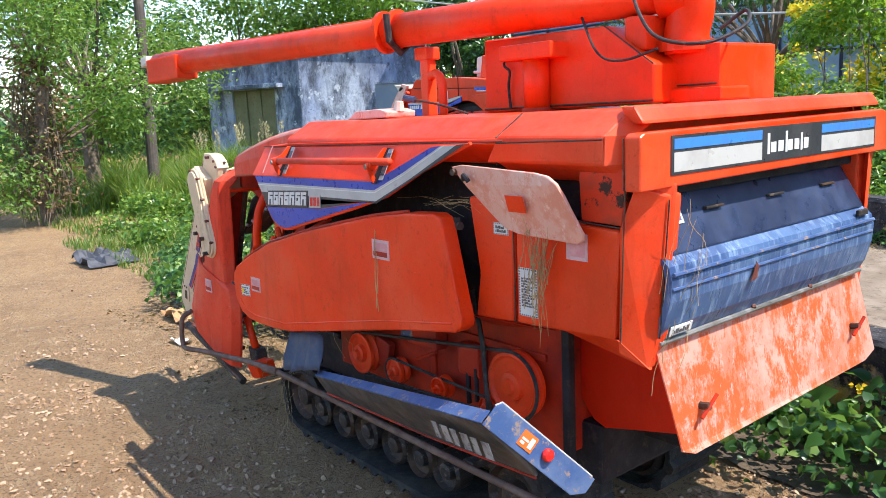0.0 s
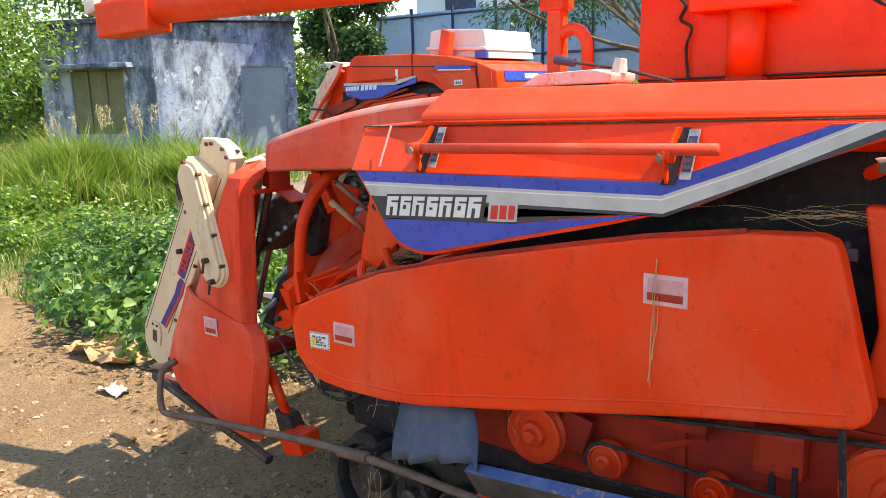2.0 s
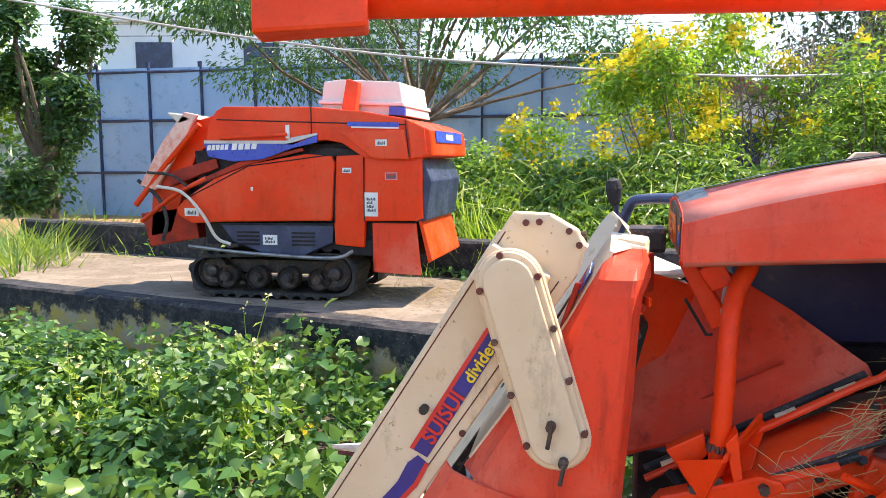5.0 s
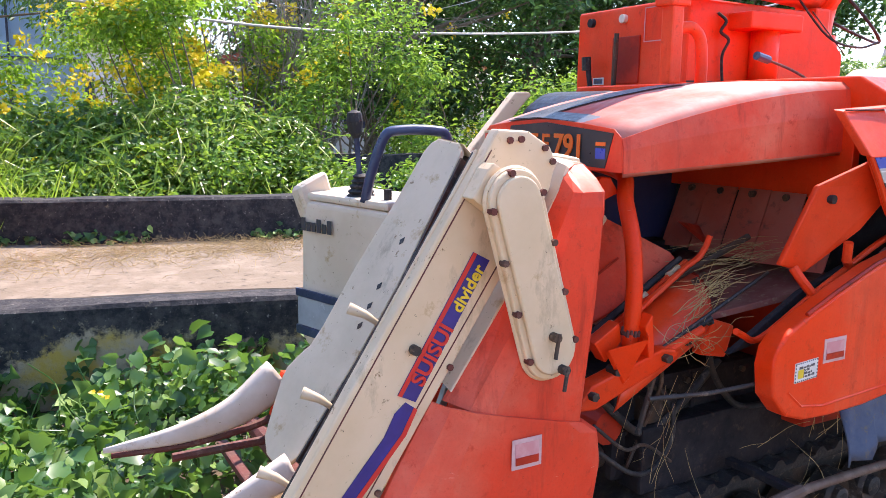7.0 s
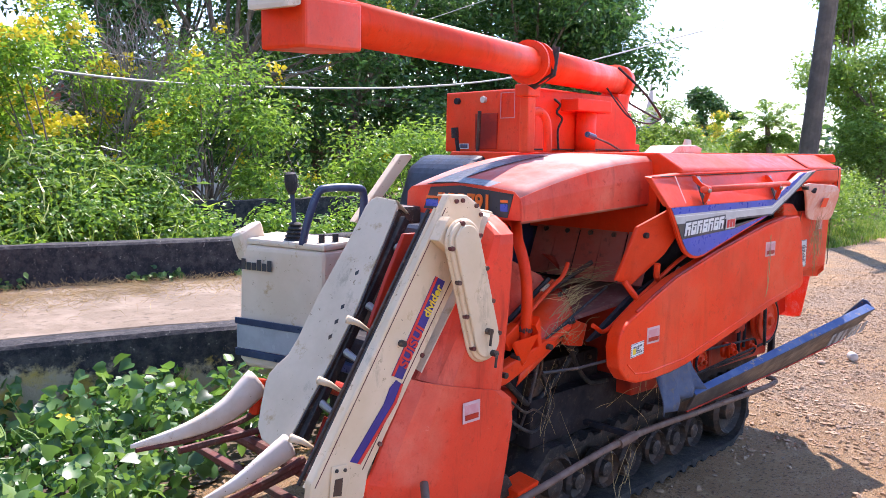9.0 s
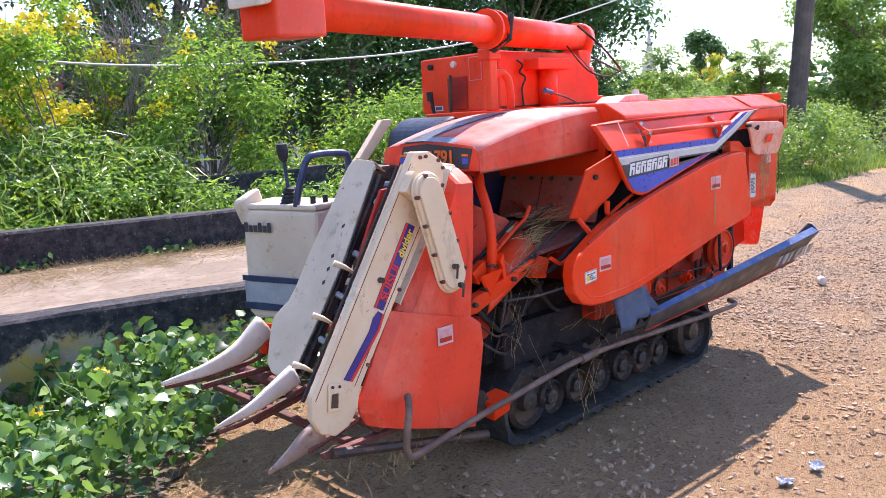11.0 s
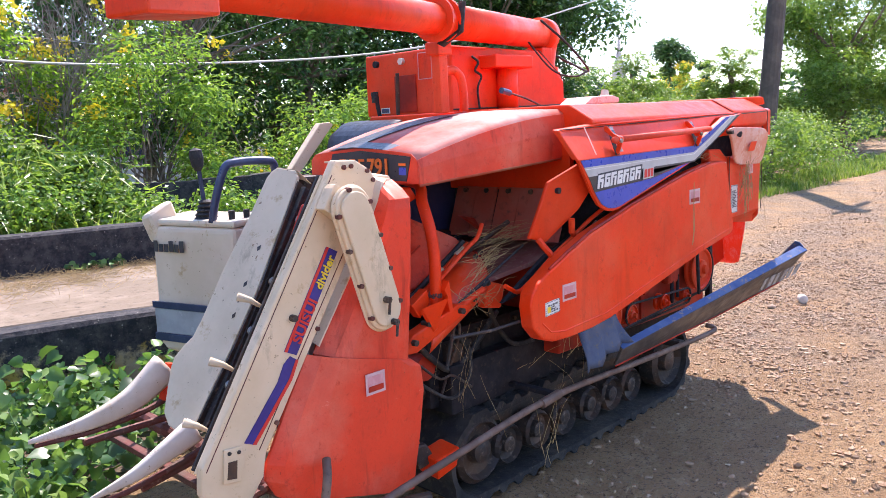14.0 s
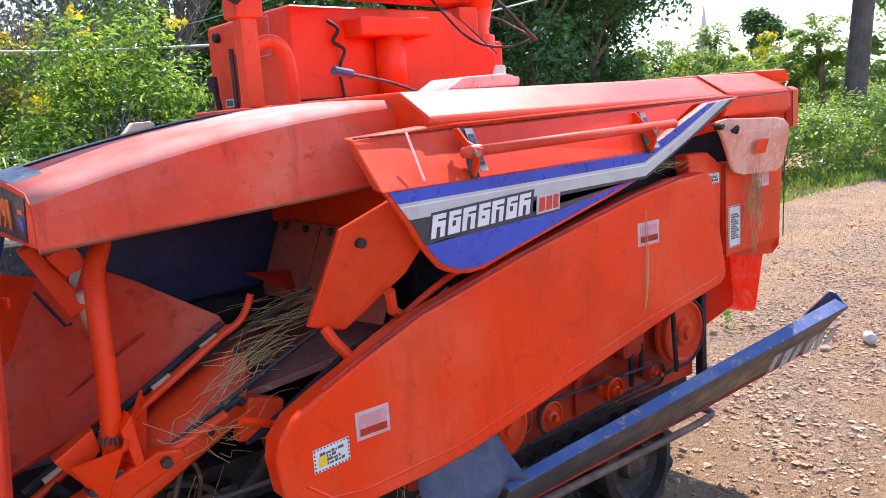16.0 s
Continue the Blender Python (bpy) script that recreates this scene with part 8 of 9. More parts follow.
tree("leafy_tree", "pale green spreading tree behind the house", -22.0, 9.6, 5.2, 3.4, 13000, LEAF_R, 0.2, 0.2, 0.35, 0, 18, 0, 0.7, 0.2, 0.5, seed=17)
tree("leafy_tree", "dark rounded tree standing far off", 58.0, 30.5, 7.0, 1.7, 9000, LEAF_B, 0.34, 0.25, 0.35, 0, 26, 0, 0.9, 0.30, 0.55, seed=18)
tree("leafy_tree", "small dark tree far off", 60.0, 28.8, 5.6, 0.8, 3000, LEAF_B, 0.3, 0.2, 0.35, 0, 14, 0, 0.9, 0.3, 0.55, seed=19)
tree("flowering_shrub", "tall shrub covered in yellow blossom", 24.6, 11.7, 3.15, 0.8, 4200, LEAF_Y, 0.11, 0.05, 0.3, 520, 12, 0, 0.8, 0.3, 0.5, "shrub", 31)
tree("flowering_shrub", "tall shrub covered in yellow blossom", 25.5, 13.4, 2.9, 0.6, 2600, LEAF_Y, 0.11, 0.05, 0.3, 160, 9, 0, 0.8, 0.3, 0.5, "shrub", 32)
for i, (x, y, h, sp) in enumerate([(21.9, 8.3, 2.3, 0.8), (21.4, 9.3, 2.35, 0.8), (21.1, 10.0, 2.3, 0.8), (20.8, 10.7, 2.2, 0.8), (14.4, 9.3, 2.7, 0.9), (15.6, 8.9, 2.4, 0.9), (20.4, 11.6, 2.3, 0.8), (23.0, 7.4, 2.7, 0.9)]):
    tree("hedge_bush", "clipped dense green hedge bush", x, y, h, sp, 3400, LEAF_R, 0.10, 0.03, 0.3, 0, 12, 0.0, 0.7, 0.25, 0.6, "bush", 90 + i)["group"] = "hedge beside the road"
for i, (x, y, h, sp) in enumerate([(9.2, 4.4, 1.0, 1.0), (10.6, 4.2, 1.1, 1.1), (12.0, 4.1, 1.1, 1.1), (13.6, 4.4, 1.2, 1.2), (15.5, 4.8, 1.3, 1.3), (7.6, 4.8, 1.0, 1.1), (18.0, 5.0, 1.6, 1.6), (15.0, 8.2, 1.7, 1.3), (17.0, 9.2, 1.9, 1.5), (19.4, 10.0, 2.0, 1.6), (22.0, 10.6, 2.1, 1.7), (12.2, 7.4, 1.9, 1.0), (24.5, 9.0, 2.0, 1.8)]):
    tree("roadside_bush", "bright green roadside bush", x, y, h, sp, 3600, LEAF_R, 0.08, 0.02, 0.2, 0, 12, 0.0, 0.75, 0.05, 0.6, "bush", 70 + i)["group"] = "bushes along the road"


def palm(x, y, h, seed):
    rng = np.random.default_rng(seed)
    p = thing("palm_tree", "small roadside palm tree", "tree", "palms along the road", at=(x, y, 0))
    part("trunk", tube([(x, y, -0.2), (x + 0.1, y, h * 0.6), (x, y + 0.1, h)], 0.10, 9, 0.8), BARK, p)
    vs = []
    for i in range(22):
        a = 2.4 * i + rng.uniform(-0.2, 0.2)
        ln = rng.uniform(1.5, 2.2)
        el = radians(82 - 100 * (i / 21) + rng.uniform(-8, 8))
        s = np.linspace(0.05, 1, 44)
        out, up = ln * s * math.cos(el) * (1 - 0.15 * s), ln * (s * math.sin(el) - 0.62 * s ** 2)
        ax = np.stack([x + np.cos(a) * out, y + np.sin(a) * out, h + up], 1)
        side_ = np.array([-math.sin(a) * 0.6, math.cos(a) * 0.6, -1.0])
        for sg in (1, -1):
            sp_ = np.tile(side_ * np.array([sg, sg, 1]) + np.array([math.cos(a), math.sin(a), 0]) * 0.5, (44, 1))
            vs.append(leaves(ax, np.tile([0, 0, 1.0], (44, 1)), 0.36, 0.15, 0.16, spin=sp_))
    v, f = joined(vs)
    mesh_from("crown", v, f, LEAF_F, p)


palm(28.7, 16.7, 3.5, 1)
palm(21.3, 8.7, 2.7, 2)
palm(30.5, 20.2, 3.3, 3)

CONCRETE_FAR = surface("far_grey_render", (0.42, 0.40, 0.40), (0.34, 0.33, 0.33), None, 1, 8, 0.9, bump=0.05)
SPIRE = thing("spire", "thin grey spire of a far roof", "tower", at=(65.6, 40.6, 0))
part("shaft", block((65.1, 40.1, 0), (66.1, 41.1, 6.4), 0.02), CONCRETE_FAR, SPIRE)
part("point", turned([(0.5, 0), (0.25, 1.2), (0.08, 2.8), (0.001, 3.0)], (65.6, 40.6, 6.4), (0, 0, 1), 8), CONCRETE_FAR, SPIRE)
SIGNB = thing("signboard", "small blue and white signboard on posts", "sign", at=(31.4, 19.8, 0))
for dy in (-0.4, 0.4):
    part("post", tube([(31.4 - dy * 0.55, 19.8 + dy * 0.83, 0), (31.4 - dy * 0.55, 19.8 + dy * 0.83, 2.9)], 0.04, 7), IRON, SIGNB)
part("board", solid([(31.67, 19.38, 2.2), (31.13, 20.22, 2.2), (31.13, 20.22, 3.2), (31.67, 19.38, 3.2)], (0.03, 0.02, 0), 0), BLUEDEC, SIGNB)
part("lower_panel", solid([(31.65, 19.37, 2.2), (31.11, 20.21, 2.2), (31.11, 20.21, 2.6), (31.65, 19.37, 2.6)], (0.012, 0.008, 0), 0), WHITE, SIGNB)

# bare branching shrub
def dry_shrub(x, y, h, seed):
    rng = np.random.default_rng(seed)
    t = thing("dry_shrub", "bare grey shrub with thin branching twigs", "shrub", "bare shrubs", at=(x, y, 0))
    bm = bmesh.new()
    def grow(p, d, ln, r, lev):
        q = p + d * ln
        tube([p, p.lerp(q, 0.5) + Vector(rng.normal(0, 0.04 * ln, 3)), q], r, 5, 0.6, cap=False, bm=bm)
        if lev:
            for _ in range(3):
                grow(q, (d + Vector(rng.normal(0, 0.42, 3)) + Vector((0, 0, 0.1))).normalized(), ln * rng.uniform(0.55, 0.8), r * 0.6, lev - 1)
    for _ in range(5):
        grow(Vector((x, y, 0)), Vector((*rng.normal(0, 0.3, 2), 1)).normalized(), h * 0.36, 0.028, 4)
    part("twig_crown", bm, surface("grey_twigs", (0.26, 0.22, 0.18), (0.18, 0.15, 0.12), None, 3, 20, 0.9, bump=0.1) if seed == 1 else bpy.data.materials["grey_twigs"], t)


dry_shrub(0.4, 7.0, 3.2, 1)
dry_shrub(1.5, 8.4, 3.8, 2)
dry_shrub(-0.6, 9.6, 3.6, 3)


# ground cover: vines, grass, far woods
def field(x0, x1, y0, y1, n):
    return np.stack([RNG.uniform(x0, x1, n), RNG.uniform(y0, y1, n)], 1)


def vine_mass(n, keep, height, size):
    p = field(-8.5, 3.2, -0.6, 3.9, n)
    k = np.array([keep(a, b) for a, b in p])
    p = p[RNG.uniform(0, 1, n) < k]
    lump = np.array([0.5 + 0.5 * noise.noise(Vector((a * 1.4, b * 1.4, 5.0))) for a, b in p])
    lump = lump + 0.3 * np.array([noise.noise(Vector((a * 3.6, b * 3.6, 2.0))) for a, b in p])
    z = height * (0.08 + 0.92 * RNG.uniform(0, 1, len(p)) ** 0.75) * np.clip(-0.1 + 1.8 * lump, 0.08, 1.7)
    z = z * np.clip(1.0 + (p[:, 0] + 3.4) * 0.30, 0.38, 1.0)
    pts = np.stack([p[:, 0], p[:, 1], z + 0.03], 1)
    return heart_leaves(pts, np.tile([-0.2, -0.4, 1.0], (len(pts), 1)), size, 0.85)


def vine_keep(x, y):
    ny = near_y(x)
    if y > ny - 0.02 or x < -6.9 + 0.4 * noise.noise(Vector((y * 2, 0, 3))):
        return 0.0
    front = -0.1 if x < -2.0 else (0.95 if x < 0.7 else 0.5)
    if -2.6 < x < -1.4:
        front = 0.15 + 0.9 * max(0.0, (x + 2.3))
    if x < -4.2:
        front = -0.05 + 0.35 * (-4.2 - x)
    edge = (y - front) / 0.35 + 0.3 * noise.noise(Vector((x * 2, y * 2, 1)))
    return max(0.0, min(1.0, edge))


VM = thing("vine_patch", "sprawling green vine with heart-shaped leaves along the wall foot", "vine", kind="stuff", at=(-2.5, 1.2, 0))
v, f = joined([vine_mass(34000, vine_keep, 0.42, 0.062), vine_mass(30000, vine_keep, 0.36, 0.042), vine_mass(5000, vine_keep, 0.46, 0.078)])
vl = mesh_from("vine_leaves", v, f, LEAF_V, VM, kind="stuff")
for q in vl.data.polygons:
    q.use_smooth = True
# leafy soil, darkened so that gaps between the leaves read as deep shade
SOIL = surface("shade_dark_leafy_soil", (0.075, 0.052, 0.034), (0.13, 0.09, 0.055), (0.03, 0.024, 0.018), 5, 30, 0.95, bump=0.5, b_scale=40, bdist=0.02)
sv, sf, at = [], [], {}
for i in range(107):
    for j in range(40):
        x, y = -6.9 + 0.08 * i, -0.3 + 0.08 * j
        if vine_keep(x + 0.04, y + 0.04) > 0.5 + 0.2 * noise.noise(Vector((x * 5, y * 5, 8))):
            q = []
            for a, b in ((i, j), (i + 1, j), (i + 1, j + 1), (i, j + 1)):
                if (a, b) not in at:
                    px, py = -6.9 + 0.08 * a, -0.3 + 0.08 * b
                    at[a, b] = len(sv)
                    sv.append((px + 0.03 * noise.noise(Vector((a, b, 1.5))), py + 0.03 * noise.noise(Vector((a, b, 4.5))), ground_z(px, py) + 0.012))
                q.append(at[a, b])
            sf.append(q)
mesh_from("soil_bed", sv, sf, SOIL, VM, "soil and leaf mould under the vines, darkened for the leaves' shade", "stuff")
bm = bmesh.new()
for i in range(70):
    x, y = RNG.uniform(-6.5, 1.6), RNG.uniform(0.4, 2.2)
    if vine_keep(x, y) < 0.6:
        continue
    pts = [Vector((x, y, 0.03))]
    for k in range(4):
        pts.append(pts[-1] + Vector((RNG.normal(0, 0.12), RNG.normal(0, 0.12), RNG.uniform(0.02, 0.14))))
    tube(smooth_line(pts, 4), 0.005, 5, 0.5, bm=bm)
part("vine_stems", bm, LEAF_V, VM)["kind"] = "stuff"


def grass(name, label, areas, n, h, w, material=LEAF_G, droop=0.5):
    """Blades of two quads each, bending over."""
    vs, fs = [], []
    pts = np.concatenate([field(*a, int(n * s)) for *a, s in areas])
    m = len(pts)
    tuft = np.array([0.55 + 0.6 * noise.noise(Vector((a * 0.9, b * 0.9, 2.0))) + 0.4 * noise.noise(Vector((a * 2.6, b * 2.6, 7.0))) for a, b in pts])
    hh = h * RNG.uniform(0.5, 1.15, m) * np.clip(tuft, 0.15, 1.1)
    a = RNG.uniform(0, 2 * math.pi, m)
    d = np.stack([np.cos(a), np.sin(a), np.zeros(m)], 1)
    s = np.stack([-np.sin(a), np.cos(a), np.zeros(m)], 1) * (w * RNG.uniform(0.6, 1.3, m))[:, None]
    b0 = np.stack([pts[:, 0], pts[:, 1], np.zeros(m)], 1)
    b1 = b0 + d * (hh * 0.18)[:, None] + np.array([0, 0, 1.0]) * (hh * 0.62)[:, None]
    b2 = b0 + d * (hh * droop)[:, None] + np.array([0, 0, 1.0]) * (hh * 0.98)[:, None]
    v = np.stack([b0 - s, b0 + s, b1 + s * 0.8, b1 - s * 0.8, b2], 1).reshape(-1, 3)
    i = np.arange(m) * 5
    quads = np.stack([i, i + 1, i + 2, i + 3], 1).tolist()
    tris = np.stack([i + 3, i + 2, i + 4], 1).tolist()
    return tagged(mesh_from(name, v.tolist(), quads + tris, material), label, "grass", kind="stuff")


grass("tall_grass", "tall green and straw-coloured grass before the house", [(-15, -6.5, 3.6, 7.5, 0.5), (-13.5, -10.4, 2.2, 4.6, 0.2), (-10.4, -8.6, 4.4, 6.0, 0.1), (-20, -12, 1.5, 6, 0.2)], 30000, 1.15, 0.013, LEAF_D, 0.6)
grass("grass", "short green weeds beside the track", [(-9, -3.6, 0.4, 2.4, 0.5), (-20, -9, 0.8, 3.0, 0.5)], 16000, 0.26, 0.006, LEAF_D)
grass("tall_grass", "tall bright grass behind the platform wall", [(-4.5, 0.2, 4.4, 5.8, 0.75), (-8.3, -4.5, 5.2, 7.4, 0.25)], 17000, 1.25, 0.011)
grass("grass", "green grass on the road verge", [(6.5, 22, 3.1, 4.8, 1.0)], 12000, 0.30, 0.009, LEAF_D)
tree("flower_weed", "leafy weed bush with white flowers at the track's edge", -4.6, 1.25, 0.50, 0.75, 3200, LEAF_V, 0.06, 0.02, 0.3, 0, 10, 0.0, 0.75, 0.25, 0.7, "bush", 91)
tree("flower_weed", "leafy weed bush at the track's edge", -3.5, 0.95, 0.62, 0.65, 2800, LEAF_V, 0.065, 0.02, 0.3, 0, 10, 0.0, 0.75, 0.2, 0.8, "bush", 92)
tree("flower_weed", "leafy weed bush at the track's edge", -6.0, 1.6, 0.40, 0.8, 2800, LEAF_V, 0.06, 0.02, 0.3, 0, 10, 0.0, 0.75, 0.2, 0.7, "bush", 93)

tree("flower_weed", "leafy weed bush at the track's edge", -7.6, 1.7, 0.34, 0.8, 2600, LEAF_T, 0.065, 0.02, 0.3, 0, 10, 0.0, 0.7, 0.2, 0.7, "bush", 94)
tree("flower_weed", "leafy weed bush at the track's edge", -9.6, 2.0, 0.40, 0.9, 2800, LEAF_T, 0.07, 0.02, 0.3, 0, 10, 0.0, 0.7, 0.2, 0.7, "bush", 95)


def thicket(n):
    """A bank of vines and long grass that has grown up against the back of the kerb wall."""
    x = RNG.uniform(-6.0, 0.9, n)
    u = RNG.uniform(0, 1, n)
    lump = np.array([noise.noise(Vector((a * 1.5, b * 2.2, 9.0))) + 0.5 * noise.noise(Vector((a * 4.0, b * 5.0, 4.0))) for a, b in zip(x, u)])
    fall = np.clip((0.9 - x) / 1.0, 0.25, 1.0)
    y = np.array([near_y(a) for a in x]) + 2.36 + 1.25 * u + 0.14 * lump
    z = 0.42 + fall * (1.12 * u ** 0.75) + 0.24 * lump - np.abs(RNG.normal(0, 0.10, n))
    keep = z > 0.2
    return np.stack([x, y, z], 1)[keep]


VT = thing("vine_thicket", "tangled bank of vines and long grass behind the kerb wall", "thicket", kind="stuff", at=(-2.2, 5.0, 0))
tp = thicket(32000)
v, f = joined([heart_leaves(tp, np.tile([-0.1, -0.6, 0.9], (len(tp), 1)), 0.050, 0.7)])
mesh_from("thicket_leaves", v, f, LEAF_T, VT, kind="stuff")
tp = thicket(1300)
v, f = joined([leaves(tp + np.array([0, -0.06, 0.05]), np.tile([0, -0.5, 0.5], (len(tp), 1)), 0.36, 0.5, 0.045, spin=RNG.normal(0, 0.6, (len(tp), 3)) + np.array([0, -0.5, -0.6]))])
mesh_from("thicket_blades", v, f, LEAF_G, VT, kind="stuff")


def far_woods():
    lists = []
    for i in range(150):
        a = 2 * math.pi * i / 150 + RNG.uniform(-0.02, 0.02)
        r = RNG.uniform(30, 46)
        cx_, cy_ = r * math.cos(a), r * math.sin(a)
        hgt = RNG.uniform(3.0, 5.8)
        if 8 < math.degrees(a) % 360 < 42 or 119 < math.degrees(a) % 360 < 174:
            hgt = RNG.uniform(1.8, 3.0)
        for _ in range(5):
            c = (cx_ + RNG.normal(0, 1.6), cy_ + RNG.normal(0, 1.6), hgt * RNG.uniform(0.2, 0.9))
            p, d = shell_points(c, (1.9, 1.9, 1.5), 230, 0.6)
            lists.append(leaves(p, d * 0.6 + np.array([0, 0, 0.7]), 0.42, 0.45, 0.55))
    v, f = joined(lists)
    w = mesh_from("far_woods", v, f, LEAF_B)
    return tagged(w, "distant belt of green trees round the place", "woods", kind="stuff")


far_woods()

# yellow blossoms among the vines
vb = []
for x, y in ((1.62, 0.86), (1.25, 0.95), (0.6, 1.2), (-2.6, 0.75), (-3.2, 1.3), (-2.2, 1.1), (-4.4, 1.5), (1.95, 0.9), (-1.2, 1.1), (-3.9, 1.0)):
    c = np.array([x, y, 0.42])
    vb.append(leaves(c + RNG.normal(0, 0.012, (9, 3)), np.tile([-0.3, -0.6, 0.7], (9, 1)), 0.024, 0.5, 0.9))
v, f = joined(vb)
mesh_from("vine_blossom", v, f, FLOWER, VM, "small yellow flowers", "stuff")


def tall_weed(x, y, h, seed):
    """A thin upright weed with small leaves and pale flower heads."""
    rng = np.random.default_rng(seed)
    t = thing("flower_weed", "tall thin weed with small pale yellow flowers", "weed", "weeds at the track's edge", at=(x, y, 0))
    bm = bmesh.new()
    lv, fl = [], []
    for _ in range(7):
        top = Vector((x + rng.normal(0, 0.16), y + rng.normal(0, 0.12), h * rng.uniform(0.7, 1.1)))
        ln = limb((x + rng.normal(0, 0.05), y + rng.normal(0, 0.05), 0), top, 0, 0, 0.06)
        tube(ln, 0.004, 5, 0.4, bm=bm)
        p = np.array([ln[int(k)] for k in rng.uniform(1, 5, 26)]) + rng.normal(0, 0.02, (26, 3))
        lv.append(leaves(p, np.tile([0, -0.2, 1.0], (26, 1)), 0.055, 0.5, 0.5))
        q = np.array(top) + rng.normal(0, 0.014, (6, 3))
        fl.append(leaves(q, np.tile([-0.2, -0.6, 0.7], (6, 1)), 0.02, 0.6, 0.9))
    part("stem", bm, LEAF_G, t)
    v, f = joined(lv)
    mesh_from("leaf_mass", v, f, LEAF_G, t, "", "stuff")
    v, f = joined(fl)
    mesh_from("blossom", v, f, PETAL, t, "small pale flower heads", "stuff")


PETAL = leaf_mat("pale_petal", (0.55, 0.50, 0.12), (0.66, 0.60, 0.22), (0.70, 0.68, 0.45), 0.3)
for k, (x, y, h) in enumerate(((-3.4, 1.0, 0.74), (-3.15, 1.1, 0.86), (-2.95, 0.9, 0.72), (-4.3, 1.0, 0.8), (-5.2, 1.2, 0.9), (-3.75, 0.85, 0.66))):
    tall_weed(x, y, h, 300 + k)


def plume_grass(x, y, h, seed):
    """A tall grass stalk with a tan seed plume."""
    rng = np.random.default_rng(seed)
    t = thing("plume_grass", "tall grass stalks with tan seed plumes", "grass", "plume grass before the house", at=(x, y, 0))
    bm = bmesh.new()
    pl = []
    for _ in range(3):
        bend = Vector((rng.normal(0.1, 0.25), rng.normal(0, 0.2), 0))
        a = Vector((x + rng.normal(0, 0.15), y + rng.normal(0, 0.15), 0))
        pts = [a, a + bend * 0.25 + Vector((0, 0, h * 0.5)), a + bend + Vector((0, 0, h))]
        tube(smooth_line(pts, 4), 0.006, 5, 0.5, bm=bm)
        p = np.array(pts[2]) + np.outer(np.linspace(-0.03, 0.22, 60), np.array(bend * 0.6 + Vector((0, 0, 1)))) + rng.normal(0, 0.012, (60, 3))
        pl.append(leaves(p, rng.normal(0, 1, (60, 3)), 0.05, 0.4, 0.25, spin=np.tile([0.1, 0, 1.0], (60, 1))))
    part("stalk", bm, LEAF_G, t)
    v, f = joined(pl)
    mesh_from("plume", v, f, DRYPLUME, t, "tan seed plume", "stuff")


DRYPLUME = leaf_mat("seed_plume", (0.40, 0.30, 0.16), (0.52, 0.42, 0.26), (0.6, 0.52, 0.36), 0.3)
for k, (x, y, h) in enumerate(((-9.4, 3.3, 1.25), (-9.0, 3.6, 1.1), (-9.8, 3.1, 1.2), (-8.7, 3.5, 1.3), (-10.3, 3.2, 1.15), (-9.2, 3.9, 1.3))):
    plume_grass(x, y, h, 500 + k)

# brown creepers hanging round the leaning trunk
bm = bmesh.new()
for k in range(46):
    a = RNG.uniform(0, 2 * math.pi)
    r0 = RNG.uniform(0.12, 0.34)
    z0 = RNG.uniform(0.8, 2.6)
    p0 = Vector((-11.6 + r0 * math.cos(a), 0.95 + r0 * math.sin(a), z0))
    tube(smooth_line([p0, p0 + Vector((RNG.normal(0, 0.1), RNG.normal(0, 0.1), -z0 * 0.4)), p0 + Vector((RNG.normal(0, 0.14), RNG.normal(0, 0.14), -z0 * RNG.uniform(0.7, 1.0)))], 4), 0.012, 5, 0.6, bm=bm)
CRP = thing("creeper", "dry brown creepers hanging round the leaning trunk", "creeper", at=(-11.6, 0.95, 0), kind="stuff")
part("creeper_stems", bm, BARK, CRP)["kind"] = "stuff"
cp = np.stack([-11.6 + RNG.normal(0, 0.24, 2600), 0.95 + RNG.normal(0, 0.24, 2600), RNG.uniform(0.3, 2.9, 2600)], 1)
v, f = leaves(cp, np.tile([0, -0.3, 1.0], (2600, 1)), 0.09, 0.8, 0.6)
mesh_from("creeper_leaves", v.tolist(), f.tolist(), DRYLEAF, CRP, kind="stuff")

# weeds and dry leaves along the foot of the far kerb wall
kx = RNG.uniform(-3.0, 1.2, 420)
kp = np.stack([kx, np.array([near_y(x) for x in kx]) + 2.03 - np.abs(RNG.normal(0, 0.05, 420)), 0.56 + np.abs(RNG.normal(0, 0.035, 420))], 1)
kp = kp[np.array([noise.noise(Vector((x * 1.3, 7.0, 0))) > -0.05 for x in kp[:, 0]])]
KW = thing("kerb_weeds", "small creeping weeds along the foot of the kerb wall", "weed", kind="stuff", at=(-1.0, 3.8, 0.545))
v, f = heart_leaves(kp, np.tile([0, -0.5, 1.0], (len(kp), 1)), 0.055, 0.6)
mesh_from("weed_leaves", v.tolist(), f.tolist(), LEAF_V, KW, kind="stuff")
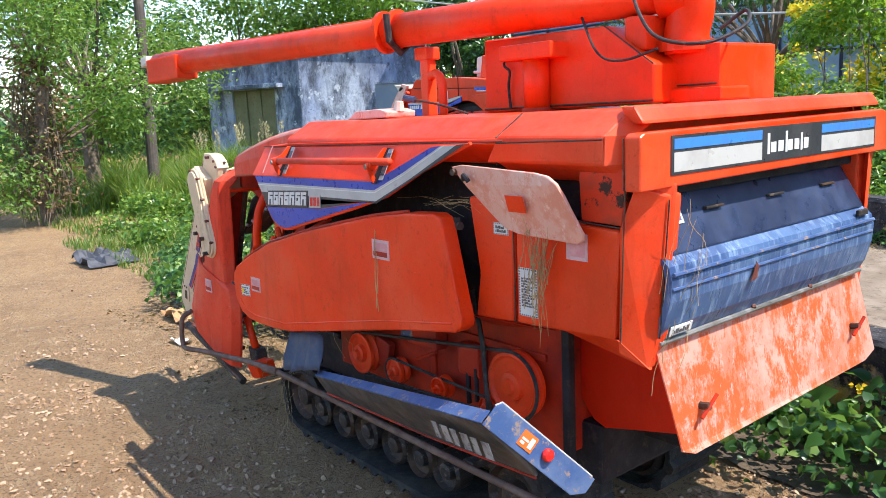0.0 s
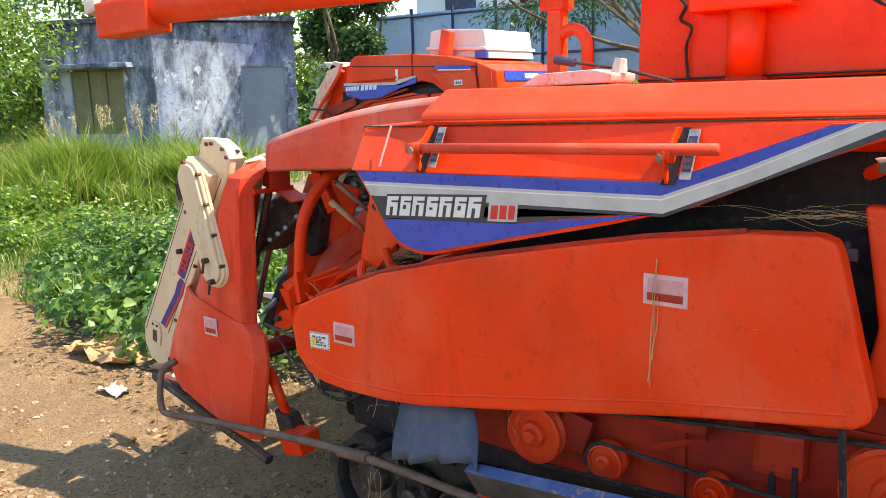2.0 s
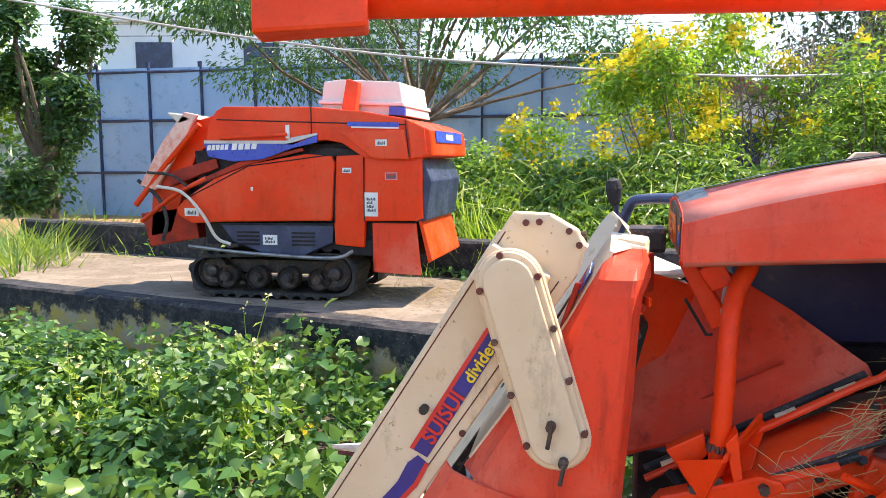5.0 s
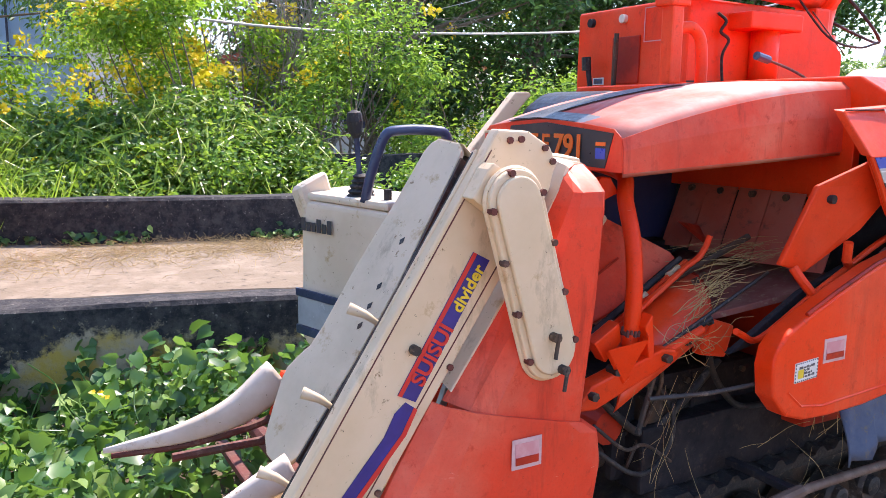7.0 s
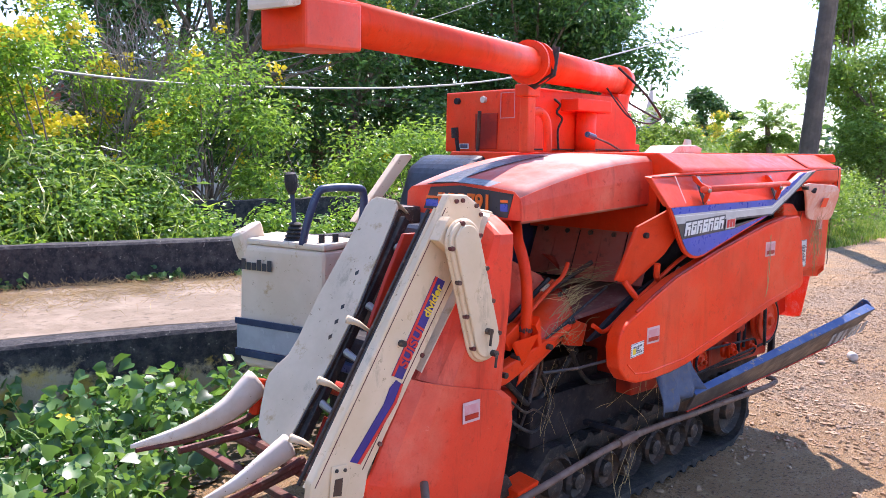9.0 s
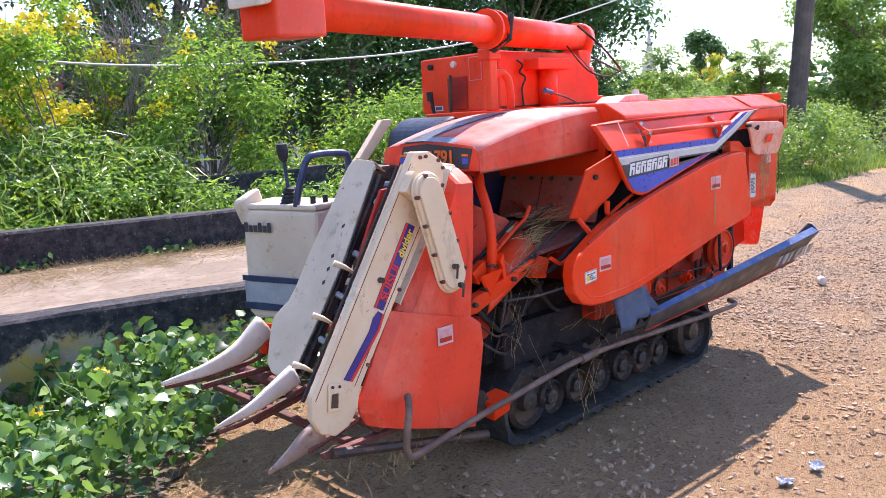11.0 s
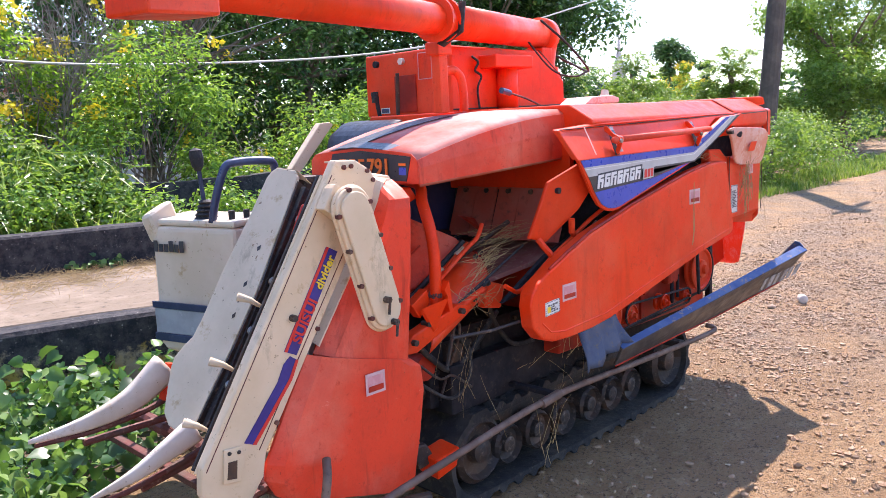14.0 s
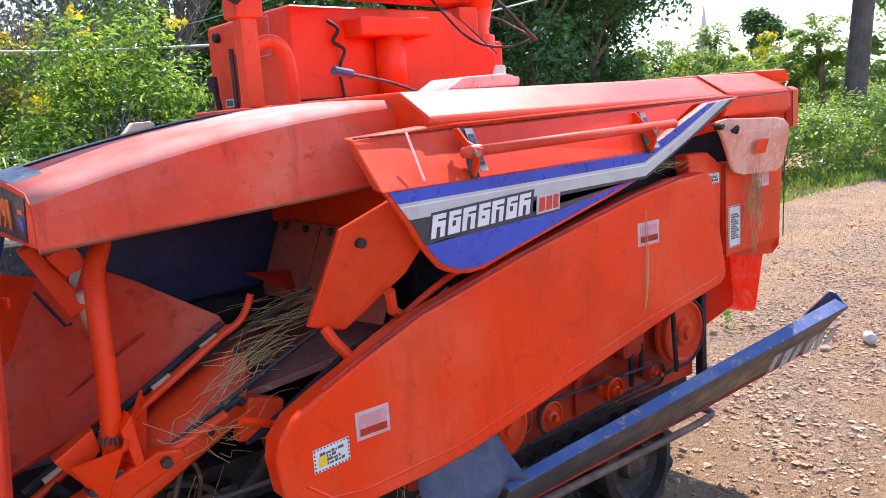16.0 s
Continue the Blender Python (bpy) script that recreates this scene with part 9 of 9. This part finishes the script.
# ---- small things on the ground ----
def pebbles(name, label, areas, n, r0, r1, material):
    vs, fs = [], []
    ico = bmesh.new()
    bmesh.ops.create_icosphere(ico, subdivisions=1, radius=1.0)
    bv = np.array([v.co[:] for v in ico.verts])
    bf = [[v.index for v in f.verts] for f in ico.faces]
    ico.free()
    k = 0
    for x0, x1, y0, y1, share in areas:
        for x, y in field(x0, x1, y0, y1, int(n * share)) + RNG.normal(0, 0.28, (int(n * share), 2)):
            if noise.noise(Vector((x * 1.6, y * 1.6, 9.0))) < RNG.uniform(-0.55, 0.25):
                continue
            r = r0 + (r1 - r0) * RNG.uniform(0, 1) ** 5
            v = bv * r * RNG.uniform(0.5, 1.3, 3) * np.array([1.0, 1.0, 0.7]) * (1 + RNG.normal(0, 0.26, (len(bv), 1)))
            v = v + np.array([x, y, ground_z(x, y) + r * 0.2])
            vs.append(v)
            fs += [[i + k for i in f] for f in bf]
            k += len(bv)
    return tagged(mesh_from(name, np.concatenate(vs).tolist(), fs, material), label, "gravel", kind="stuff")


pebbles("gravel", "loose pale gravel and small stones on the track", [(1.0, 7.5, -1.35, 0.9, 0.55), (1.6, 7.5, -2.4, -1.35, 0.10), (-6, 1.0, -2.6, -0.9, 0.008), (-6, -2.2, -1.2, 0.4, 0.05), (7.5, 14, -2, 2, 0.1)], 15000, 0.004, 0.017, STONE)
pebbles("dirt_clods", "rough clods and grit churned up on the track", [(1.0, 5.0, -1.4, 1.0, 0.44), (1.6, 5.0, -2.4, -1.4, 0.10), (5.0, 9.0, -2.4, 1.6, 0.18), (-3.5, 0.8, -2.4, -0.7, 0.2), (9.0, 14, -2, 2, 0.06)], 62000, 0.002, 0.019, CLOD)


def litter(n, areas, size, material, name, label):
    pts = np.concatenate([field(*a, int(n * s)) for *a, s in areas])
    z = np.array([ground_z(a, b) + 0.012 for a, b in pts])
    v, f = leaves(np.stack([pts[:, 0], pts[:, 1], z], 1), np.tile([0, 0, 1.0], (len(pts), 1)), size, 0.3, 0.6, 0.3)
    return tagged(mesh_from(name, v.tolist(), f.tolist(), material), label, "leaf litter", kind="stuff")


litter(1300, [(-4.5, -2.0, -0.4, 0.9, 0.5), (-2.4, 2.2, 0.2, 1.9, 0.35), (-2.4, -1.2, -0.6, 0.5, 0.15)], 0.04, DRYLEAF, "leaf_litter", "scattered dry brown leaves")


def straw_heap(name, label, centre, spread, n, ln, r, parent=None, way=(1, 0.2, 0.1), loose=0.5):
    bm = bmesh.new()
    for _ in range(n):
        c = Vector(centre) + Vector([RNG.normal(0, s) for s in spread])
        d = (Vector(way) + Vector(RNG.normal(0, loose, 3))).normalized()
        l2 = ln * RNG.uniform(0.5, 1.2)
        o1, o2 = (Vector(RNG.normal(0, (0.012 + 0.07 * loose) * ln, 3)) for _ in range(2))
        tube(smooth_line([c - d * l2 / 2, c - d * l2 / 6 + o1, c + d * l2 / 6 + o2, c + d * l2 / 2 + Vector((0, 0, -0.06 * l2))], 3), r * 0.8, 4, 0.6, bm=bm)
    ob = part(name, bm, STRAW, parent, label)
    ob["kind"] = "stuff"
    return ob


straw_heap("straw", "wisps of dry straw caught in the feeder", (-0.56, -0.40, 1.07), (0.05, 0.05, 0.012), 34, 0.36, 0.0010, CH, (1, -0.15, 0.14), 0.11)
straw_heap("straw", "dry straw lying over the red drum", (-0.735, -0.435, 1.0), (0.03, 0.02, 0.012), 26, 0.15, 0.0014, CH, (0.8, -0.3, 0.35), 0.2)
straw_heap("straw", "few straws on the drum casing", (-0.86, -0.49, 0.95), (0.05, 0.012, 0.015), 9, 0.16, 0.0013, CH, (0.8, -0.1, 0.3), 0.3)
straw_heap("straw", "straw hanging below the guard plate", (1.055, -0.70, 1.165), (0.022, 0.010, 0.045), 44, 0.19, 0.0013, CH, (0.05, 0, 1), 0.16)
straw_heap("straw", "long straws hanging down the side", (1.06, -0.69, 1.02), (0.03, 0.012, 0.04), 3, 0.2, 0.0009, CH, (0.02, 0, 1), 0.05)
straw_heap("straw", "straw caught under the decal panel", (0.70, -0.63, 1.315), (0.12, 0.03, 0.010), 18, 0.22, 0.0009, CH, (1, 0, 0.06), 0.12)
straw_heap("straw", "straw stuck at the rear door", (1.42, -0.53, 1.12), (0.02, 0.03, 0.10), 12, 0.2, 0.0011, CH, (0.1, 0.2, 1), 0.35)
straw_heap("straw", "straw hanging from the guard bar", (-0.62, -0.66, 0.32), (0.03, 0.02, 0.06), 6, 0.30, 0.0012, CH, (0.1, 0, 1), 0.2)
straw_heap("straw", "straw hanging from the cutter", (-1.68, -0.5, 0.30), (0.14, 0.06, 0.03), 60, 0.14, 0.0014, CH, (0.1, 0, 1), 0.5)
straw_heap("straw", "straw hanging below the side cover", (-0.45, -0.62, 0.66), (0.2, 0.04, 0.04), 9, 0.16, 0.0009, CH, (0.2, 0, 1), 0.5)
straw_heap("straw", "straw caught beside the track", (-1.0, -0.5, 0.6), (0.08, 0.05, 0.1), 6, 0.22, 0.0009, CH, (0.2, 0, 1), 0.4)
straw_heap("straw", "long straw tied over the side cover", (0.345, -0.765, 1.08), (0.006, 0.003, 0.02), 3, 0.36, 0.0018, CH, (0.03, 0, 1), 0.03)
tagged(straw_heap("straw_litter", "", (-1.0, 3.45, 0.562), (1.3, 0.28, 0.004), 3200, 0.13, 0.0014, None, (1, 0, 0), 0.8), "thin layer of dry straw on the platform", "straw", kind="stuff")
for ob in bpy.data.objects:
    if ob.name.startswith("straw_litter"):
        ob.rotation_euler = (0, 0, 0)


def crumpled(name, label, cat, x, y, w, d, material, seed, lift=0.05, fine=1.0):
    """A crumpled sheet lying on the ground."""
    n = 12
    rows = []
    for j in range(n):
        row = []
        for i in range(n):
            px, py = x + w * (i / (n - 1) - 0.5), y + d * (j / (n - 1) - 0.5)
            k = noise.noise(Vector((px * 6 * fine, py * 6 * fine, seed))) + 0.35 * noise.noise(Vector((px * 17 * fine, py * 17 * fine, seed)))
            row.append((px + min(0.03, w * 0.2) * noise.noise(Vector((py * 12 * fine, seed, px))), py + min(0.03, w * 0.2) * noise.noise(Vector((px * 12 * fine, py, seed))), ground_z(px, py) + 0.012 + lift * max(0, k + 0.25)))
        rows.append(row)
    return tagged(part(name, curved_sheet(rows, (0, 0, 0.002)), material), label, cat)


PAPER = surface("waste_paper", (0.54, 0.49, 0.43), (0.42, 0.37, 0.31), None, 10, 40, 0.8, bump=0.1)
FILM = surface("clear_plastic_film", (0.34, 0.36, 0.40), (0.46, 0.48, 0.50), None, 30, 60, 0.25, bump=0.1)
CARD = surface("brown_cardboard", (0.50, 0.28, 0.13), (0.40, 0.21, 0.09), None, 5, 30, 0.9, bump=0.1)
SACKM = surface("dark_sack", (0.045, 0.047, 0.055), (0.10, 0.10, 0.11), None, 8, 40, 0.7, bump=0.2)
crumpled("paper_scrap", "crumpled white paper scrap on the dirt", "litter", -2.88, -0.30, 0.20, 0.10, PAPER, 1, 0.03, 2.5)
crumpled("paper_scrap", "pale flattened carton scrap on the dirt", "litter", -2.75, -0.02, 0.14, 0.10, PAPER, 2, 0.03, 2.5)
crumpled("cardboard", "torn brown cardboard on the ground", "litter", -3.55, 0.12, 0.62, 0.42, CARD, 3, 0.10)
crumpled("sack", "dark crumpled sacking on the grass edge", "sack", -6.95, 0.40, 0.75, 0.55, SACKM, 4, 0.16)
for i, (x, y, r) in enumerate([(3.0, -0.05, 0.03), (2.3, -1.2, 0.022), (1.9, -0.6, 0.02)]):
    bm = bmesh.new()
    bmesh.ops.create_icosphere(bm, subdivisions=2, radius=r)
    for v in bm.verts:
        v.co = Vector((v.co.x * 1.3, v.co.y, v.co.z * 0.65)) * (1 + 0.25 * noise.noise(v.co / r * 1.3 + Vector((i, 0, 0)))) + Vector((x, y, ground_z(x, y) + r * 0.3))
    tagged(part("stone", bm, STONE, smooth=True), "pale rounded stone lying on the gravel", "stone", "stones on the track")

CUP = thing("plastic_bottle", "short pale plastic bottle lying on the gravel", "bottle", at=(3.25, -0.19, ground_z(3.25, -0.19)))
cz = ground_z(3.25, -0.19) + 0.036
part("body", turned([(0.001, 0), (0.030, 0), (0.034, 0.006), (0.034, 0.070), (0.027, 0.084), (0.018, 0.088)], (3.215, -0.215, cz), (0.8, 0.6, 0), 20), PAPER, CUP, smooth=True)
part("cap", turned([(0.018, 0), (0.024, 0.001), (0.024, 0.022), (0.021, 0.025), (0.001, 0.025)], (3.215 + 0.8 * 0.086, -0.215 + 0.6 * 0.086, cz), (0.8, 0.6, 0), 16), CARD, CUP, "tan cap")

for x, y in ((-0.49, -1.51), (-0.30, -1.56)):
    crumpled("plastic_scrap", "small crumpled clear plastic scrap on the dirt", "litter", x, y, 0.065, 0.05, FILM, 7, 0.024, 7.0)

tagged(straw_heap("dry_grass_litter", "", (-2.1, 0.15, 0.035), (0.45, 0.28, 0.012), 700, 0.13, 0.0014, None, (1, 0, 0.1), 0.8), "dry grass and straw trodden into the dirt", "straw", kind="stuff")
tagged(straw_heap("dry_grass_litter", "", (-0.9, -0.85, 0.03), (0.7, 0.12, 0.006), 160, 0.12, 0.0012, None, (1, 0, 0.05), 0.8), "bits of straw lying beside the track", "straw", kind="stuff")

straw_heap("straw", "yellow straws curled over the battered drum", (-0.80, -0.475, 0.985), (0.02, 0.008, 0.02), 14, 0.13, 0.0013, CH, (0.5, -0.2, 0.7), 0.35)
straw_heap("straw", "long pale straws hanging in the feeder mouth", (-1.05, -0.53, 0.66), (0.10, 0.02, 0.10), 4, 0.30, 0.0007, CH, (0.12, 0, 1), 0.16)
straw_heap("straw", "straw tangled on the lift arm", (-0.90, -0.54, 0.88), (0.05, 0.015, 0.025), 16, 0.18, 0.0011, CH, (0.8, 0, -0.5), 0.5)
straw_heap("straw", "straw hanging before the track", (-0.52, -0.66, 0.62), (0.07, 0.03, 0.06), 6, 0.24, 0.0008, CH, (0.15, 0, 1), 0.35)
